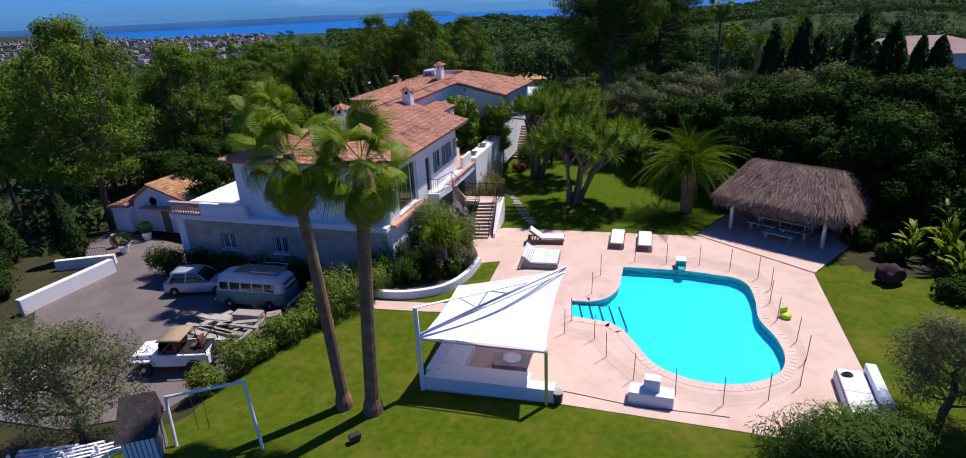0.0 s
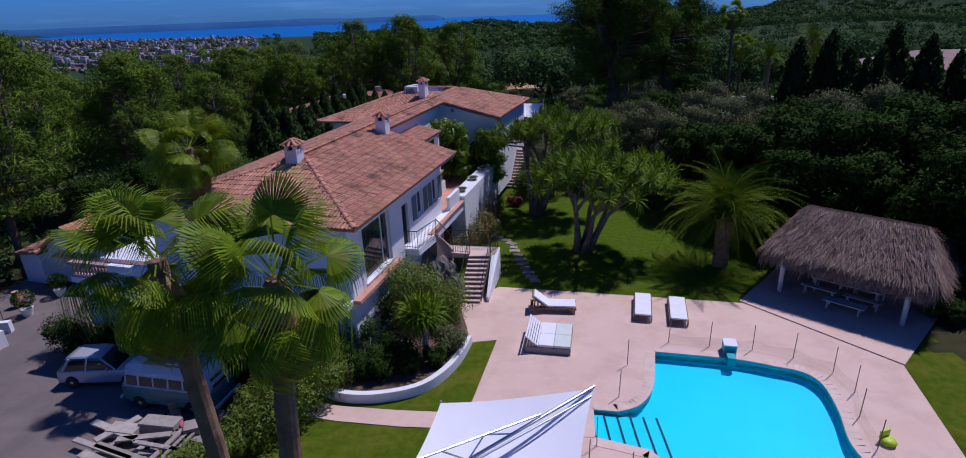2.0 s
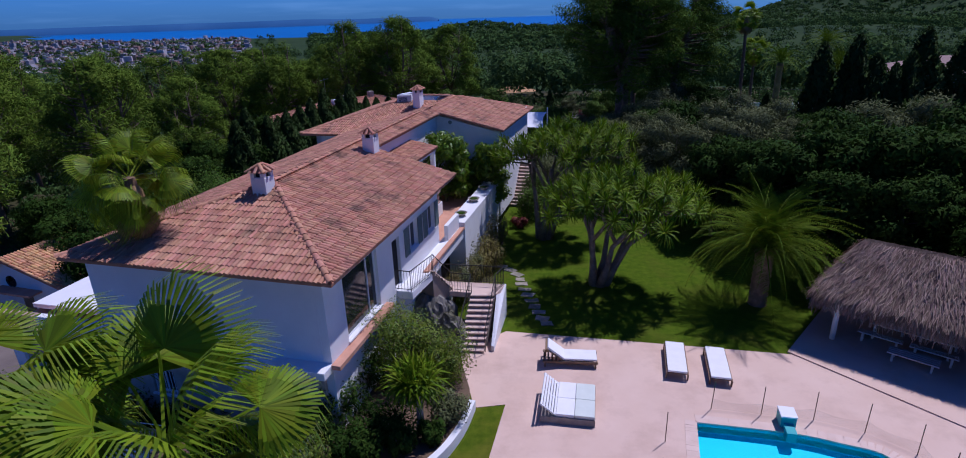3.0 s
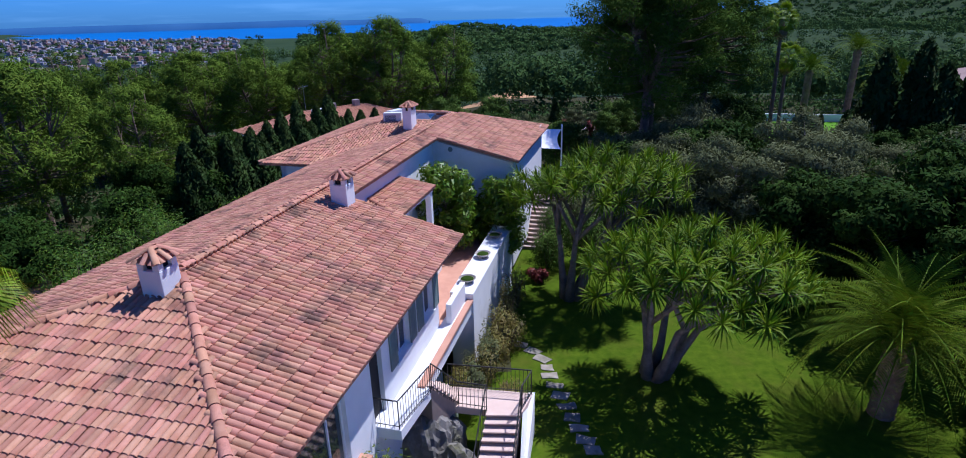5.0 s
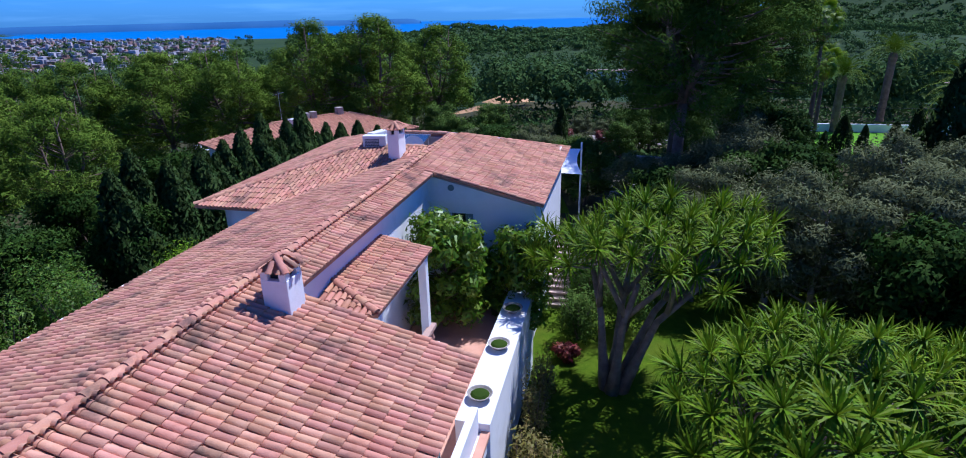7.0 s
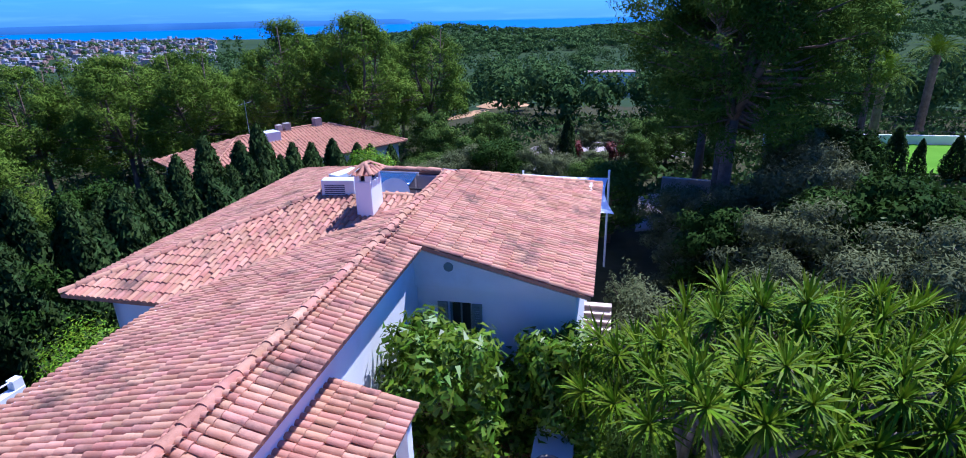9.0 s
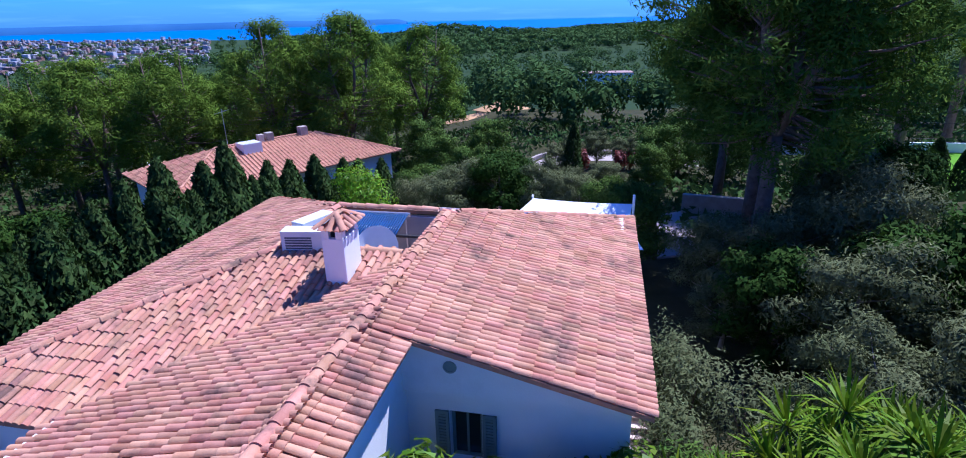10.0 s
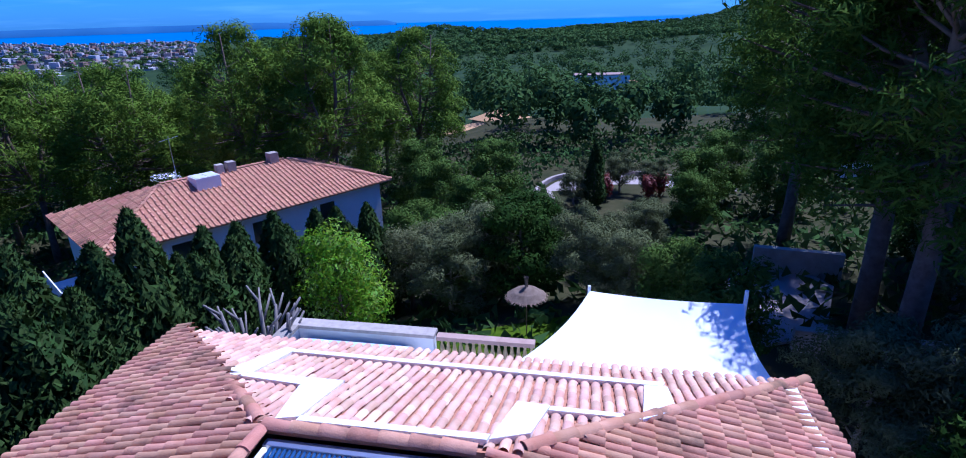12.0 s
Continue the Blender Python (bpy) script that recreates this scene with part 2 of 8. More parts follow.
def quads_of(name, pts, material):
    """A mesh from an array of loose faces, n x k x 3, or n x k x 6 with a normal for each corner."""
    pts = np.asarray(pts, dtype=np.float32)
    n, k = pts.shape[:2]
    if pts.shape[2] == 6:
        face = np.cross(pts[:, 1, :3] - pts[:, 0, :3], pts[:, 2, :3] - pts[:, 0, :3])
        back = (face * pts[:, 0, 3:]).sum(1) < 0
        pts[back] = pts[back][:, ::-1]
    me = bpy.data.meshes.new(name)
    me.vertices.add(k * n)
    me.vertices.foreach_set("co", np.ascontiguousarray(pts[..., :3]).reshape(-1))
    me.loops.add(k * n)
    me.loops.foreach_set("vertex_index", np.arange(k * n, dtype=np.int32))
    me.polygons.add(n)
    me.polygons.foreach_set("loop_start", np.arange(0, k * n, k, dtype=np.int32))
    me.materials.append(material)
    me.update()
    me.validate()
    if pts.shape[2] == 6:
        me.polygons.foreach_set("use_smooth", np.ones(n, dtype=bool))
        me.normals_split_custom_set(pts[..., 3:].reshape(-1, 3))
    return me


def thing(name, x=0.0, y=0.0, z=0.0, rz=0.0, label="", category="", group="", kind=""):
    ob = new(name)
    ob.empty_display_size = 0.3
    ob.matrix_basis = pose(x, y, z, 0, 0, rz)
    return tagged(ob, label, category, group, kind)


def solo(name, me, label="", category="", group="", kind="", m=None):
    ob = new(name, me)
    if m is not None:
        ob.matrix_basis = m
    return tagged(ob, label, category, group, kind)


def child(name, me, parent, m=None, label="", kind=""):
    ob = new(name, me)
    ob.parent = parent
    if m is not None:
        ob.matrix_basis = m
    return tagged(ob, label, kind=kind)


def part(name, bm, material, parent, label="", m=None, bevel=0.0, smooth=False):
    """Links a bmesh as one mesh object under a thing or a part."""
    if bevel:
        bmesh.ops.bevel(bm, geom=bm.edges[:], offset=bevel, segments=2, affect="EDGES", profile=0.6)
    me = bpy.data.meshes.new(name)
    bmesh.ops.recalc_face_normals(bm, faces=bm.faces[:])
    bm.to_mesh(me)
    bm.free()
    me.materials.append(material)
    if smooth:
        me.polygons.foreach_set("use_smooth", [True] * len(me.polygons))
    return child(name, me, parent, m, label)


def box(bm, x0, x1, y0, y1, z0, z1, m=None):
    vs = [bm.verts.new((x, y, z)) for z in (z0, z1) for x, y in ((x0, y0), (x1, y0), (x1, y1), (x0, y1))]
    for f in ((3, 2, 1, 0), (4, 5, 6, 7), (0, 1, 5, 4), (1, 2, 6, 5), (2, 3, 7, 6), (3, 0, 4, 7)):
        bm.faces.new([vs[i] for i in f])
    if m is not None:
        for v in vs:
            v.co = m @ v.co
    return bm


def boxed(*a, m=None):
    return box(bmesh.new(), *a, m=m)


def prism(bm, poly, z0, z1):
    """Upright prism over a plan polygon; z1 may be a function of x, y."""
    top = z1 if callable(z1) else (lambda x, y: z1)
    bot = z0 if callable(z0) else (lambda x, y: z0)
    lo = [bm.verts.new((x, y, bot(x, y))) for x, y in poly]
    hi = [bm.verts.new((x, y, top(x, y))) for x, y in poly]
    n = len(poly)
    bm.faces.new(lo[::-1])
    bm.faces.new(hi)
    for i in range(n):
        bm.faces.new((lo[i], lo[(i + 1) % n], hi[(i + 1) % n], hi[i]))
    return bm


def tube(bm, pts, radii, seg=8, cap=True):
    """A tapered tube through points."""
    pts = [Vector(p) for p in pts]
    rings = []
    for i, p in enumerate(pts):
        d = (pts[min(i + 1, len(pts) - 1)] - pts[max(i - 1, 0)]).normalized()
        q = d.to_track_quat("Z", "Y")
        r = radii[i] if hasattr(radii, "__len__") else radii
        rings.append([bm.verts.new(p + q @ Vector((r * math.cos(2 * math.pi * k / seg), r * math.sin(2 * math.pi * k / seg), 0))) for k in range(seg)])
    for a, b in zip(rings, rings[1:]):
        for k in range(seg):
            bm.faces.new((a[k], a[(k + 1) % seg], b[(k + 1) % seg], b[k]))
    if cap:
        bm.faces.new(rings[0][::-1])
        bm.faces.new(rings[-1])
    return bm


def tubed(pts, radii, seg=8):
    return tube(bmesh.new(), pts, radii, seg)


def lathe(profile, seg=16):
    """A turned body from (radius, z) pairs."""
    bm = bmesh.new()
    rings = [[bm.verts.new((r * math.cos(2 * math.pi * k / seg), r * math.sin(2 * math.pi * k / seg), z)) for k in range(seg)] for r, z in profile]
    for a, b in zip(rings, rings[1:]):
        for k in range(seg):
            bm.faces.new((a[k], a[(k + 1) % seg], b[(k + 1) % seg], b[k]))
    bm.faces.new(rings[0][::-1])
    bm.faces.new(rings[-1])
    return bm


rng = np.random.default_rng(7)


def unit(n):
    v = rng.normal(size=(n, 3))
    return v / np.linalg.norm(v, axis=1)[:, None]


def leaf_cards(centres, length, width, up=0.0):
    """Loose pointed leaf quads with random turns at the centres."""
    n = len(centres)
    a = unit(n)
    a[:, 2] += up
    a /= np.linalg.norm(a, axis=1)[:, None]
    b = np.cross(a, unit(n))
    b /= np.linalg.norm(b, axis=1)[:, None] + 1e-9
    s = rng.uniform(0.6, 1.3, (n, 1))
    a, b = a * length * s / 2, b * width * s / 2
    return np.stack([centres - a + b, centres + a, centres - a - b], 1)


def blob_points(n, centre, radii, hollow=0.5):
    """Points in an ellipsoid, thicker towards its skin."""
    d = unit(n)
    r = rng.uniform(hollow ** 3, 1, (n, 1)) ** (1 / 3)
    return np.asarray(centre) + d * r * np.asarray(radii)


def blob_cards(n, centre, radii, hollow, length, width, lift=0.35, loose=0.45, round_=0.75):
    """Leaves in an ellipsoid, shaded by the clump's outward direction so that it reads as a soft rounded mass."""
    d = unit(n)
    r = rng.uniform(hollow ** 3, 1, (n, 1)) ** (1 / 3)
    r *= 1 + 0.16 * np.sin(d[:, :1] * 5 + d[:, 2:] * 4 + centre[0]) + 0.1 * np.sin(d[:, 1:2] * 9 + centre[1])
    c = np.asarray(centre) + d * r * np.asarray(radii)
    nn_ = d + rng.normal(0, loose, (n, 3)) + (0, 0, lift)
    nn_ /= np.linalg.norm(nn_, axis=1)[:, None] + 1e-9
    a = np.cross(nn_, unit(n))
    a /= np.linalg.norm(a, axis=1)[:, None] + 1e-9
    b = np.cross(nn_, a)
    s = rng.uniform(0.6, 1.35, (n, 1))
    a, b = a * length * s / 2, b * width * s / 2
    soft = nn_ * (1 - round_) + (d + (0, 0, lift)) * round_
    soft /= np.linalg.norm(soft, axis=1)[:, None] + 1e-9
    return np.concatenate([np.stack([c - a + b, c + a, c - a - b], 1), np.repeat(soft[:, None, :], 3, 1)], 2)

# ---- ground, sea and distance ----
def sstep(a, b, x):
    t = np.clip((x - a) / (b - a), 0, 1)
    return t * t * (3 - 2 * t)


deck_poly = [(-1.15, 27.3), (-0.36, 23.4), (0.80, 23.55), (-0.30, 18.55), (-1.25, 14.6), (-2.15, 11.9), (3.04, 10.95), (9.24, 9.36), (13.75, 8.1), (14.95, 13.2), (16.97, 20.9), (17.05, 21.15), (12.9, 26.5), (0.95, 28.8)]


drive_poly = [(-28.5, 33.0), (-13.2, 25.4), (-9.4, 22.6), (-8.8, 19.6), (-10.0, 17.0), (-11.4, 14.0), (-12.6, 11.8), (-16, 10.8), (-20.2, 11.6), (-21.5, 16), (-25.6, 21.5), (-24.6, 25.6), (-28.5, 29.0)]


def inset_of(x, y, poly):
    """How far inside a plan polygon points lie (negative outside)."""
    x, y = np.broadcast_arrays(x, y)
    inside = np.zeros(x.shape, bool)
    dist = np.full(x.shape, 1e9)
    for (ax_, ay_), (bx_, by_) in zip(poly, poly[1:] + poly[:1]):
        cross = (ay_ > y) != (by_ > y)
        with np.errstate(divide="ignore", invalid="ignore"):
            xi = (bx_ - ax_) * (y - ay_) / (by_ - ay_ + 1e-12) + ax_
        inside ^= cross & (x < xi)
        t = np.clip(((x - ax_) * (bx_ - ax_) + (y - ay_) * (by_ - ay_)) / ((bx_ - ax_) ** 2 + (by_ - ay_) ** 2), 0, 1)
        dist = np.minimum(dist, np.hypot(x - ax_ - t * (bx_ - ax_), y - ay_ - t * (by_ - ay_)))
    return np.where(inside, dist, -dist)


def ground_height(x, y):
    x, y = np.asarray(x, float), np.asarray(y, float)
    z = np.zeros(np.broadcast(x, y).shape)
    # the drive lies below the lawn
    z = z - 0.92 * sstep(-8.0, -11.0, x + 0.35 * np.maximum(0, 16 - y)) * sstep(60, 40, y)
    # behind the house the plot falls towards the neighbour
    z = z - 4.5 * sstep(60, 82, y) * sstep(6, -8, x) - 2.5 * sstep(66, 90, y) * sstep(-8, 6, x)
    z = z - 3.0 * sstep(-18, -34, x) * sstep(26, 50, y)
    z = z + 1.2 * sstep(24, 60, x) * sstep(20, 40, y)
    far = np.hypot(x, y)
    fall = sstep(95, 420, far)
    hills = 4.0 * np.sin(x * 0.011 + 1.0) * np.cos(y * 0.013) * fall
    plain = -43.0
    z = z * (1 - fall) + (plain + 6) * fall + hills
    # wooded hill with the tower, low ridges beyond it, mountain to the right
    z = z + 15 * np.exp(-(((x + 42) / 85) ** 2 + ((y - 1500) / 260) ** 2))
    z = z + 6 * np.exp(-(((x - 150) / 330) ** 2 + ((y - 1600) / 300) ** 2))
    z = z + 12 * np.exp(-(((x - 260) / 170) ** 2 + ((y - 900) / 220) ** 2))
    z = z + 300 * np.exp(-(((x - 1300) / 330) ** 2 + ((y - 1500) / 700) ** 2))
    z = z + 22 * np.exp(-(((x - 420) / 160) ** 2 + ((y - 620) / 200) ** 2))
    # the bay
    bay = sstep(1500, 1750, y + 0.12 * x) * sstep(-0.66, -0.58, x / np.maximum(y, 1)) * sstep(400, 120, x)
    bay = np.maximum(bay, sstep(2100, 2500, y) * sstep(-0.80, -0.70, x / np.maximum(y, 1)))
    z = np.where(y > 400, z * (1 - bay) + (-60) * bay, z)
    # a pit under the pool terrace for the basin
    z = np.where(inset_of(x, y, deck_poly) > 0.85, -3.2, z)
    return z


def ghz0(x, y):
    return float(ground_height(np.array(x), np.array(y)))


def axis_steps(inner_lo, inner_hi, step, lo, hi, grow=1.13):
    vals = list(np.arange(inner_lo, inner_hi + 1e-6, step))
    d, v = step, inner_hi
    while v < hi:
        d *= grow
        v += d
        vals.append(v)
    d, v = step, inner_lo
    while v > lo:
        d *= grow
        v -= d
        vals.insert(0, v)
    return np.array(vals)


gx = axis_steps(-34, 34, 0.8, -4950, 4950)
gy = axis_steps(-14, 95, 0.8, -4950, 4950)
GX, GY = np.meshgrid(gx, gy)
GZ = ground_height(GX, GY)
nx, ny = len(gx), len(gy)
verts = np.stack([GX, GY, GZ], -1).reshape(-1, 3)
idx = np.arange(nx * ny).reshape(ny, nx)
faces = np.stack([idx[:-1, :-1], idx[:-1, 1:], idx[1:, 1:], idx[1:, :-1]], -1).reshape(-1, 4)
M["land"] = mat("wooded_land", (0.022, 0.044, 0.016), (0.040, 0.066, 0.024), 0.02, 0.95, 1.0, 0.2, spec=0.05, stain=(0.026, 0.034, 0.016), stain_scale=0.006, stain_pos=(0.68, 0.85))
gm = mesh_of("ground", verts, faces.tolist(), M["lawn"], smooth=True)
M["undergrowth"] = mat("leaf_litter", (0.030, 0.036, 0.014), (0.070, 0.062, 0.030), 0.4, 0.95, 0.8, 8, spec=0.05)
gm.materials.append(M["undergrowth"])
gm.materials.append(M["land"])
gm.materials.append(M["lush"])
cx, cy = verts[faces].mean(1)[:, 0], verts[faces].mean(1)[:, 1]
slot = np.zeros(len(faces), dtype=np.int32)
edge = 1.8 * np.sin(cy * 0.45) + 0.9 * np.sin(cy * 1.3 + 1)
slot[((cx < -9) & (cy > 21)) | (cx > 21 + edge) | (cy > 48) | ((cy > 34) & (cx < 0))] = 1
slot[(cy < 24) & (inset_of(cx, cy, drive_poly) > -1.3 + 0.5 * np.sin(cx * 1.7 + cy))] = 1
slot[(cx > -10) & (cx < 5) & (cy > 60.5) & (cy < 68)] = 0
slot[(cx < -23 + edge) & (cy < 24)] = 1
slot[(slot == 0) & (cy > 25.5)] = 3
slot[(np.hypot(cx, cy) > 150)] = 2
gm.polygons.foreach_set("material_index", slot)
solo("ground", gm, "clipped garden lawn running out to dry wooded land", "ground", kind="structure")

M["sea"] = mat("blue_sea", (0.005, 0.11, 0.33), (0.008, 0.14, 0.40), 0.004, 0.35, 0.3, 0.05, spec=0.15)
sea = mesh_of("water", [(-4980, 900, -45), (4980, 900, -45), (4980, 4980, -45), (-4980, 4980, -45)], [(0, 1, 2, 3)], M["sea"])
solo("water", sea, "calm deep blue bay reaching the horizon", "sea", kind="structure")

# far shore, low and hazy; the haze is put into its blue colour
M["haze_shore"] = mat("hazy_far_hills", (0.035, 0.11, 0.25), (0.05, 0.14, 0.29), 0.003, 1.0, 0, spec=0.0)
sv, sf = [], []
for i in range(81):
    f = i / 80
    x = -4300 + f * 3950
    y = 2500 + 1500 * f
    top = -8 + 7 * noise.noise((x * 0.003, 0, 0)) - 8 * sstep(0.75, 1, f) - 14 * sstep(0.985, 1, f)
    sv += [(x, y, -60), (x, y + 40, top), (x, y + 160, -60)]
for i in range(80):
    a = 3 * i
    sf += [(a, a + 3, a + 4, a + 1), (a + 1, a + 4, a + 5, a + 2)]
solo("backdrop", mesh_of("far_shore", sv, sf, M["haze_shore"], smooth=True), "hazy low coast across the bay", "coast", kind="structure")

# ---- drive ----


def sheet(name, poly, z, thick, material, label, category, hole=None):
    bm = bmesh.new()
    loops = [poly] + ([hole] if hole else [])
    edges = []
    rings = []
    for lp in loops:
        vs = [bm.verts.new((x, y, z)) for x, y in lp]
        rings.append(vs)
        edges += [bm.edges.new((vs[i], vs[(i + 1) % len(vs)])) for i in range(len(vs))]
    bmesh.ops.triangle_fill(bm, edges=edges, use_beauty=True, use_dissolve=False)
    for f in bm.faces:
        f.normal_update()
        if f.normal.z < 0:
            f.normal_flip()
    for vs in rings:
        lo = [bm.verts.new((v.co.x, v.co.y, z - thick)) for v in vs]
        for i in range(len(vs)):
            j = (i + 1) % len(vs)
            bm.faces.new((vs[i], vs[j], lo[j], lo[i]))
    me = bpy.data.meshes.new(name)
    bm.to_mesh(me)
    bm.free()
    me.materials.append(material)
    return solo(name, me, label, category, kind="structure")


sheet("road", drive_poly, -0.86, 0.3, M["asphalt"], "worn grey-brown asphalt drive", "drive")

# ---- pool terrace ----
pool_curve = [(12.02, 21.25), (12.95, 20.8), (13.3, 19.95), (13.05, 18.4), (12.55, 16.7), (12.62, 15.0), (12.35, 13.6), (11.7, 12.6), (10.8, 12.1), (9.8, 11.9), (8.7, 12.05), (7.75, 12.55), (7.0, 13.4), (6.6, 14.8), (6.3, 15.9)]
def open_curve(pts, n=5):
    out = []
    m = len(pts)
    for i in range(m - 1):
        p = [np.array(pts[min(max(i + k - 1, 0), m - 1)]) for k in range(4)]
        for s in range(n):
            t = s / n
            out.append(tuple(0.5 * ((2 * p[1]) + (-p[0] + p[2]) * t + (2 * p[0] - 5 * p[1] + 4 * p[2] - p[3]) * t * t + (-p[0] + 3 * p[1] - 3 * p[2] + p[3]) * t ** 3)))
    return out + [tuple(pts[-1])]


pool_poly = open_curve([(7.5, 22.45), (10.6, 21.8)] + pool_curve) + open_curve([(5.85, 16.55), (4.12, 17.2), (4.3, 18.75)], 1) + open_curve([(5.2, 18.6), (6.05, 18.95), (6.75, 19.9), (7.15, 21.2), (7.42, 22.2)])
sheet("pavement", deck_poly, 0.02, 0.4, M["deck"], "pale pink stone terrace round the pool", "terrace", hole=pool_poly)
sheet("pavement", [(12.72, 26.68), (17.07, 21.12), (22.2, 26.0), (16.75, 31.0)], 0.07, 0.4, M["deck"], "pale stone floor under the thatched pavilion", "terrace")
path_poly = [(-0.55, 18.6), (-0.75, 17.75), (-2.7, 17.9), (-5.1, 18.25), (-8.9, 19.2), (-8.7, 20.0), (-5.2, 19.1), (-2.9, 18.8)]
sheet("pavement", path_poly, 0.03, 0.3, M["deck"], "pale stone footpath between lawn and planter", "path")

# basin, water, steps and coping
M["basin"] = mat("pool_blue_lining", (0.012, 0.66, 0.83), (0.02, 0.70, 0.87), 1.0, 0.5, 0, vary="", spec=0.3)
wm = bpy.data.materials.new("pool_water")
wm.use_nodes = True
wnodes, wlinks = wm.node_tree.nodes, wm.node_tree.links
gl = wnodes.new("ShaderNodeBsdfGlossy")
gl.inputs["Roughness"].default_value = 0.03
tp = wnodes.new("ShaderNodeBsdfTransparent")
tp.inputs["Color"].default_value = (0.72, 0.98, 1.0, 1)
fr = wnodes.new("ShaderNodeFresnel")
fr.inputs["IOR"].default_value = 1.33
ws = wnodes.new("ShaderNodeMixShader")
nz = wnodes.new("ShaderNodeTexNoise")
nz.inputs["Scale"].default_value = 2.5
nb = wnodes.new("ShaderNodeBump")
nb.inputs["Strength"].default_value, nb.inputs["Distance"].default_value = 0.12, 0.03
wlinks.new(nz.outputs["Fac"], nb.inputs["Height"])
wlinks.new(nb.outputs["Normal"], gl.inputs["Normal"])
wlinks.new(fr.outputs["Fac"], ws.inputs["Fac"])
wlinks.new(tp.outputs["BSDF"], ws.inputs[1])
wlinks.new(gl.outputs["BSDF"], ws.inputs[2])
wlinks.new(ws.outputs["Shader"], wnodes["Material Output"].inputs["Surface"])

pool = thing("swimming_pool", 0, 0, 0, 0, "free-form swimming pool full of clear turquoise water", "pool")
bm = bmesh.new()
n = len(pool_poly)
hi = [bm.verts.new((x, y, 0.0)) for x, y in pool_poly]
lo = [bm.verts.new((x, y, -0.42)) for x, y in pool_poly]
bm.faces.new(lo)
for i in range(n):
    bm.faces.new((hi[i], hi[(i + 1) % n], lo[(i + 1) % n], lo[i]))
basin = part("basin", bm, M["basin"], pool)
bm = bmesh.new()
bm.faces.new([bm.verts.new((x, y, -0.08)) for x, y in pool_poly])
water = part("water_surface", bm, wm, pool, "still clear water")
if water.data.polygons[0].normal.z < 0:
    water.data.flip_normals()
water.visible_shadow = False
# dark waterline band of small tiles
M["band"] = mat("waterline_tile", (0.10, 0.42, 0.52), (0.16, 0.50, 0.58), 8, 0.3, 0)
bm = bmesh.new()
cxy = np.array(pool_poly).mean(0)
ins = [(x + 0.012 * (cxy[0] - x) / 4, y + 0.012 * (cxy[1] - y) / 4) for x, y in pool_poly]
a = [bm.verts.new((x, y, 0.0)) for x, y in ins]
b = [bm.verts.new((x, y, -0.16)) for x, y in ins]
for i in range(n):
    bm.faces.new((a[i], a[(i + 1) % n], b[(i + 1) % n], b[i]))
part("waterline_band", bm, M["band"], pool, "dark mosaic waterline band")
# entry steps
M["nosing"] = mat("dark_nosing_tile", (0.006, 0.03, 0.05), (0.012, 0.05, 0.07), 8, 0.4, 0)
for k in range(5):
    x0 = 4.25 + 0.48 * k
    zt = -0.12 - 0.045 * k
    part("pool_step", boxed(x0, x0 + 0.46, 17.05 - 0.16 * k, 18.55, -0.41, zt), M["basin"], pool)
    part("step_edge", boxed(x0 + 0.40, x0 + 0.47, 17.05 - 0.16 * k, 18.55, zt + 0.002, zt + 0.02), M["nosing"], pool, "dark step nosing")
# coping stones round the rim
pp = np.array(pool_poly)
step_len = np.linalg.norm(np.roll(pp, -1, 0) - pp, axis=1)
for i in range(n):
    p, q = pp[i], pp[(i + 1) % n]
    if step_len[i] < 0.02:
        continue
    d = (q - p) / step_len[i]
    out = np.array((d[1], -d[0]))
    mid = (p + q) / 2
    if np.linalg.norm(mid + out - cxy) < np.linalg.norm(mid - out - cxy):
        out = -out
    pieces = max(1, int(round(step_len[i] / 0.55)))
    for k in range(pieces):
        s0, s1 = p + (q - p) * k / pieces, p + (q - p) * (k + 1) / pieces
        g = d * 0.0015
        quad = [tuple(s0 + g - out * 0.05), tuple(s1 - g - out * 0.05), tuple(s1 - g + out * 0.36), tuple(s0 + g + out * 0.36)]
        part("coping_stone", prism(bmesh.new(), quad, -0.02, 0.034), M["coping"], pool)

# ---- villa ----
HA = radians(14.0)
HU, HW, HO = np.array((math.sin(HA), math.cos(HA))), np.array((math.cos(HA), -math.sin(HA))), np.array((-7.99, 27.2))
HM = Matrix(((HW[0], HU[0], 0, HO[0]), (HW[1], HU[1], 0, HO[1]), (0, 0, 1, 0), (0, 0, 0, 1)))   # local x = across (w), y = along (u)

villa = new("villa")
villa.matrix_basis = HM
tagged(villa, "rambling white plastered villa with terracotta tiled hipped roofs", "house")
RZ, EZ, HWID = 7.85, 6.45, 5.15          # ridge, eaves, half width of the main wing
SL = (RZ - EZ) / HWID
FL = 3.1                                  # upper floor level


def vbox(name, x0, x1, y0, y1, z0, z1, material, label="", bevel=0.0, parent=None):
    return part(name, boxed(x0, x1, y0, y1, z0, z1), material, parent or villa, label, bevel=bevel)


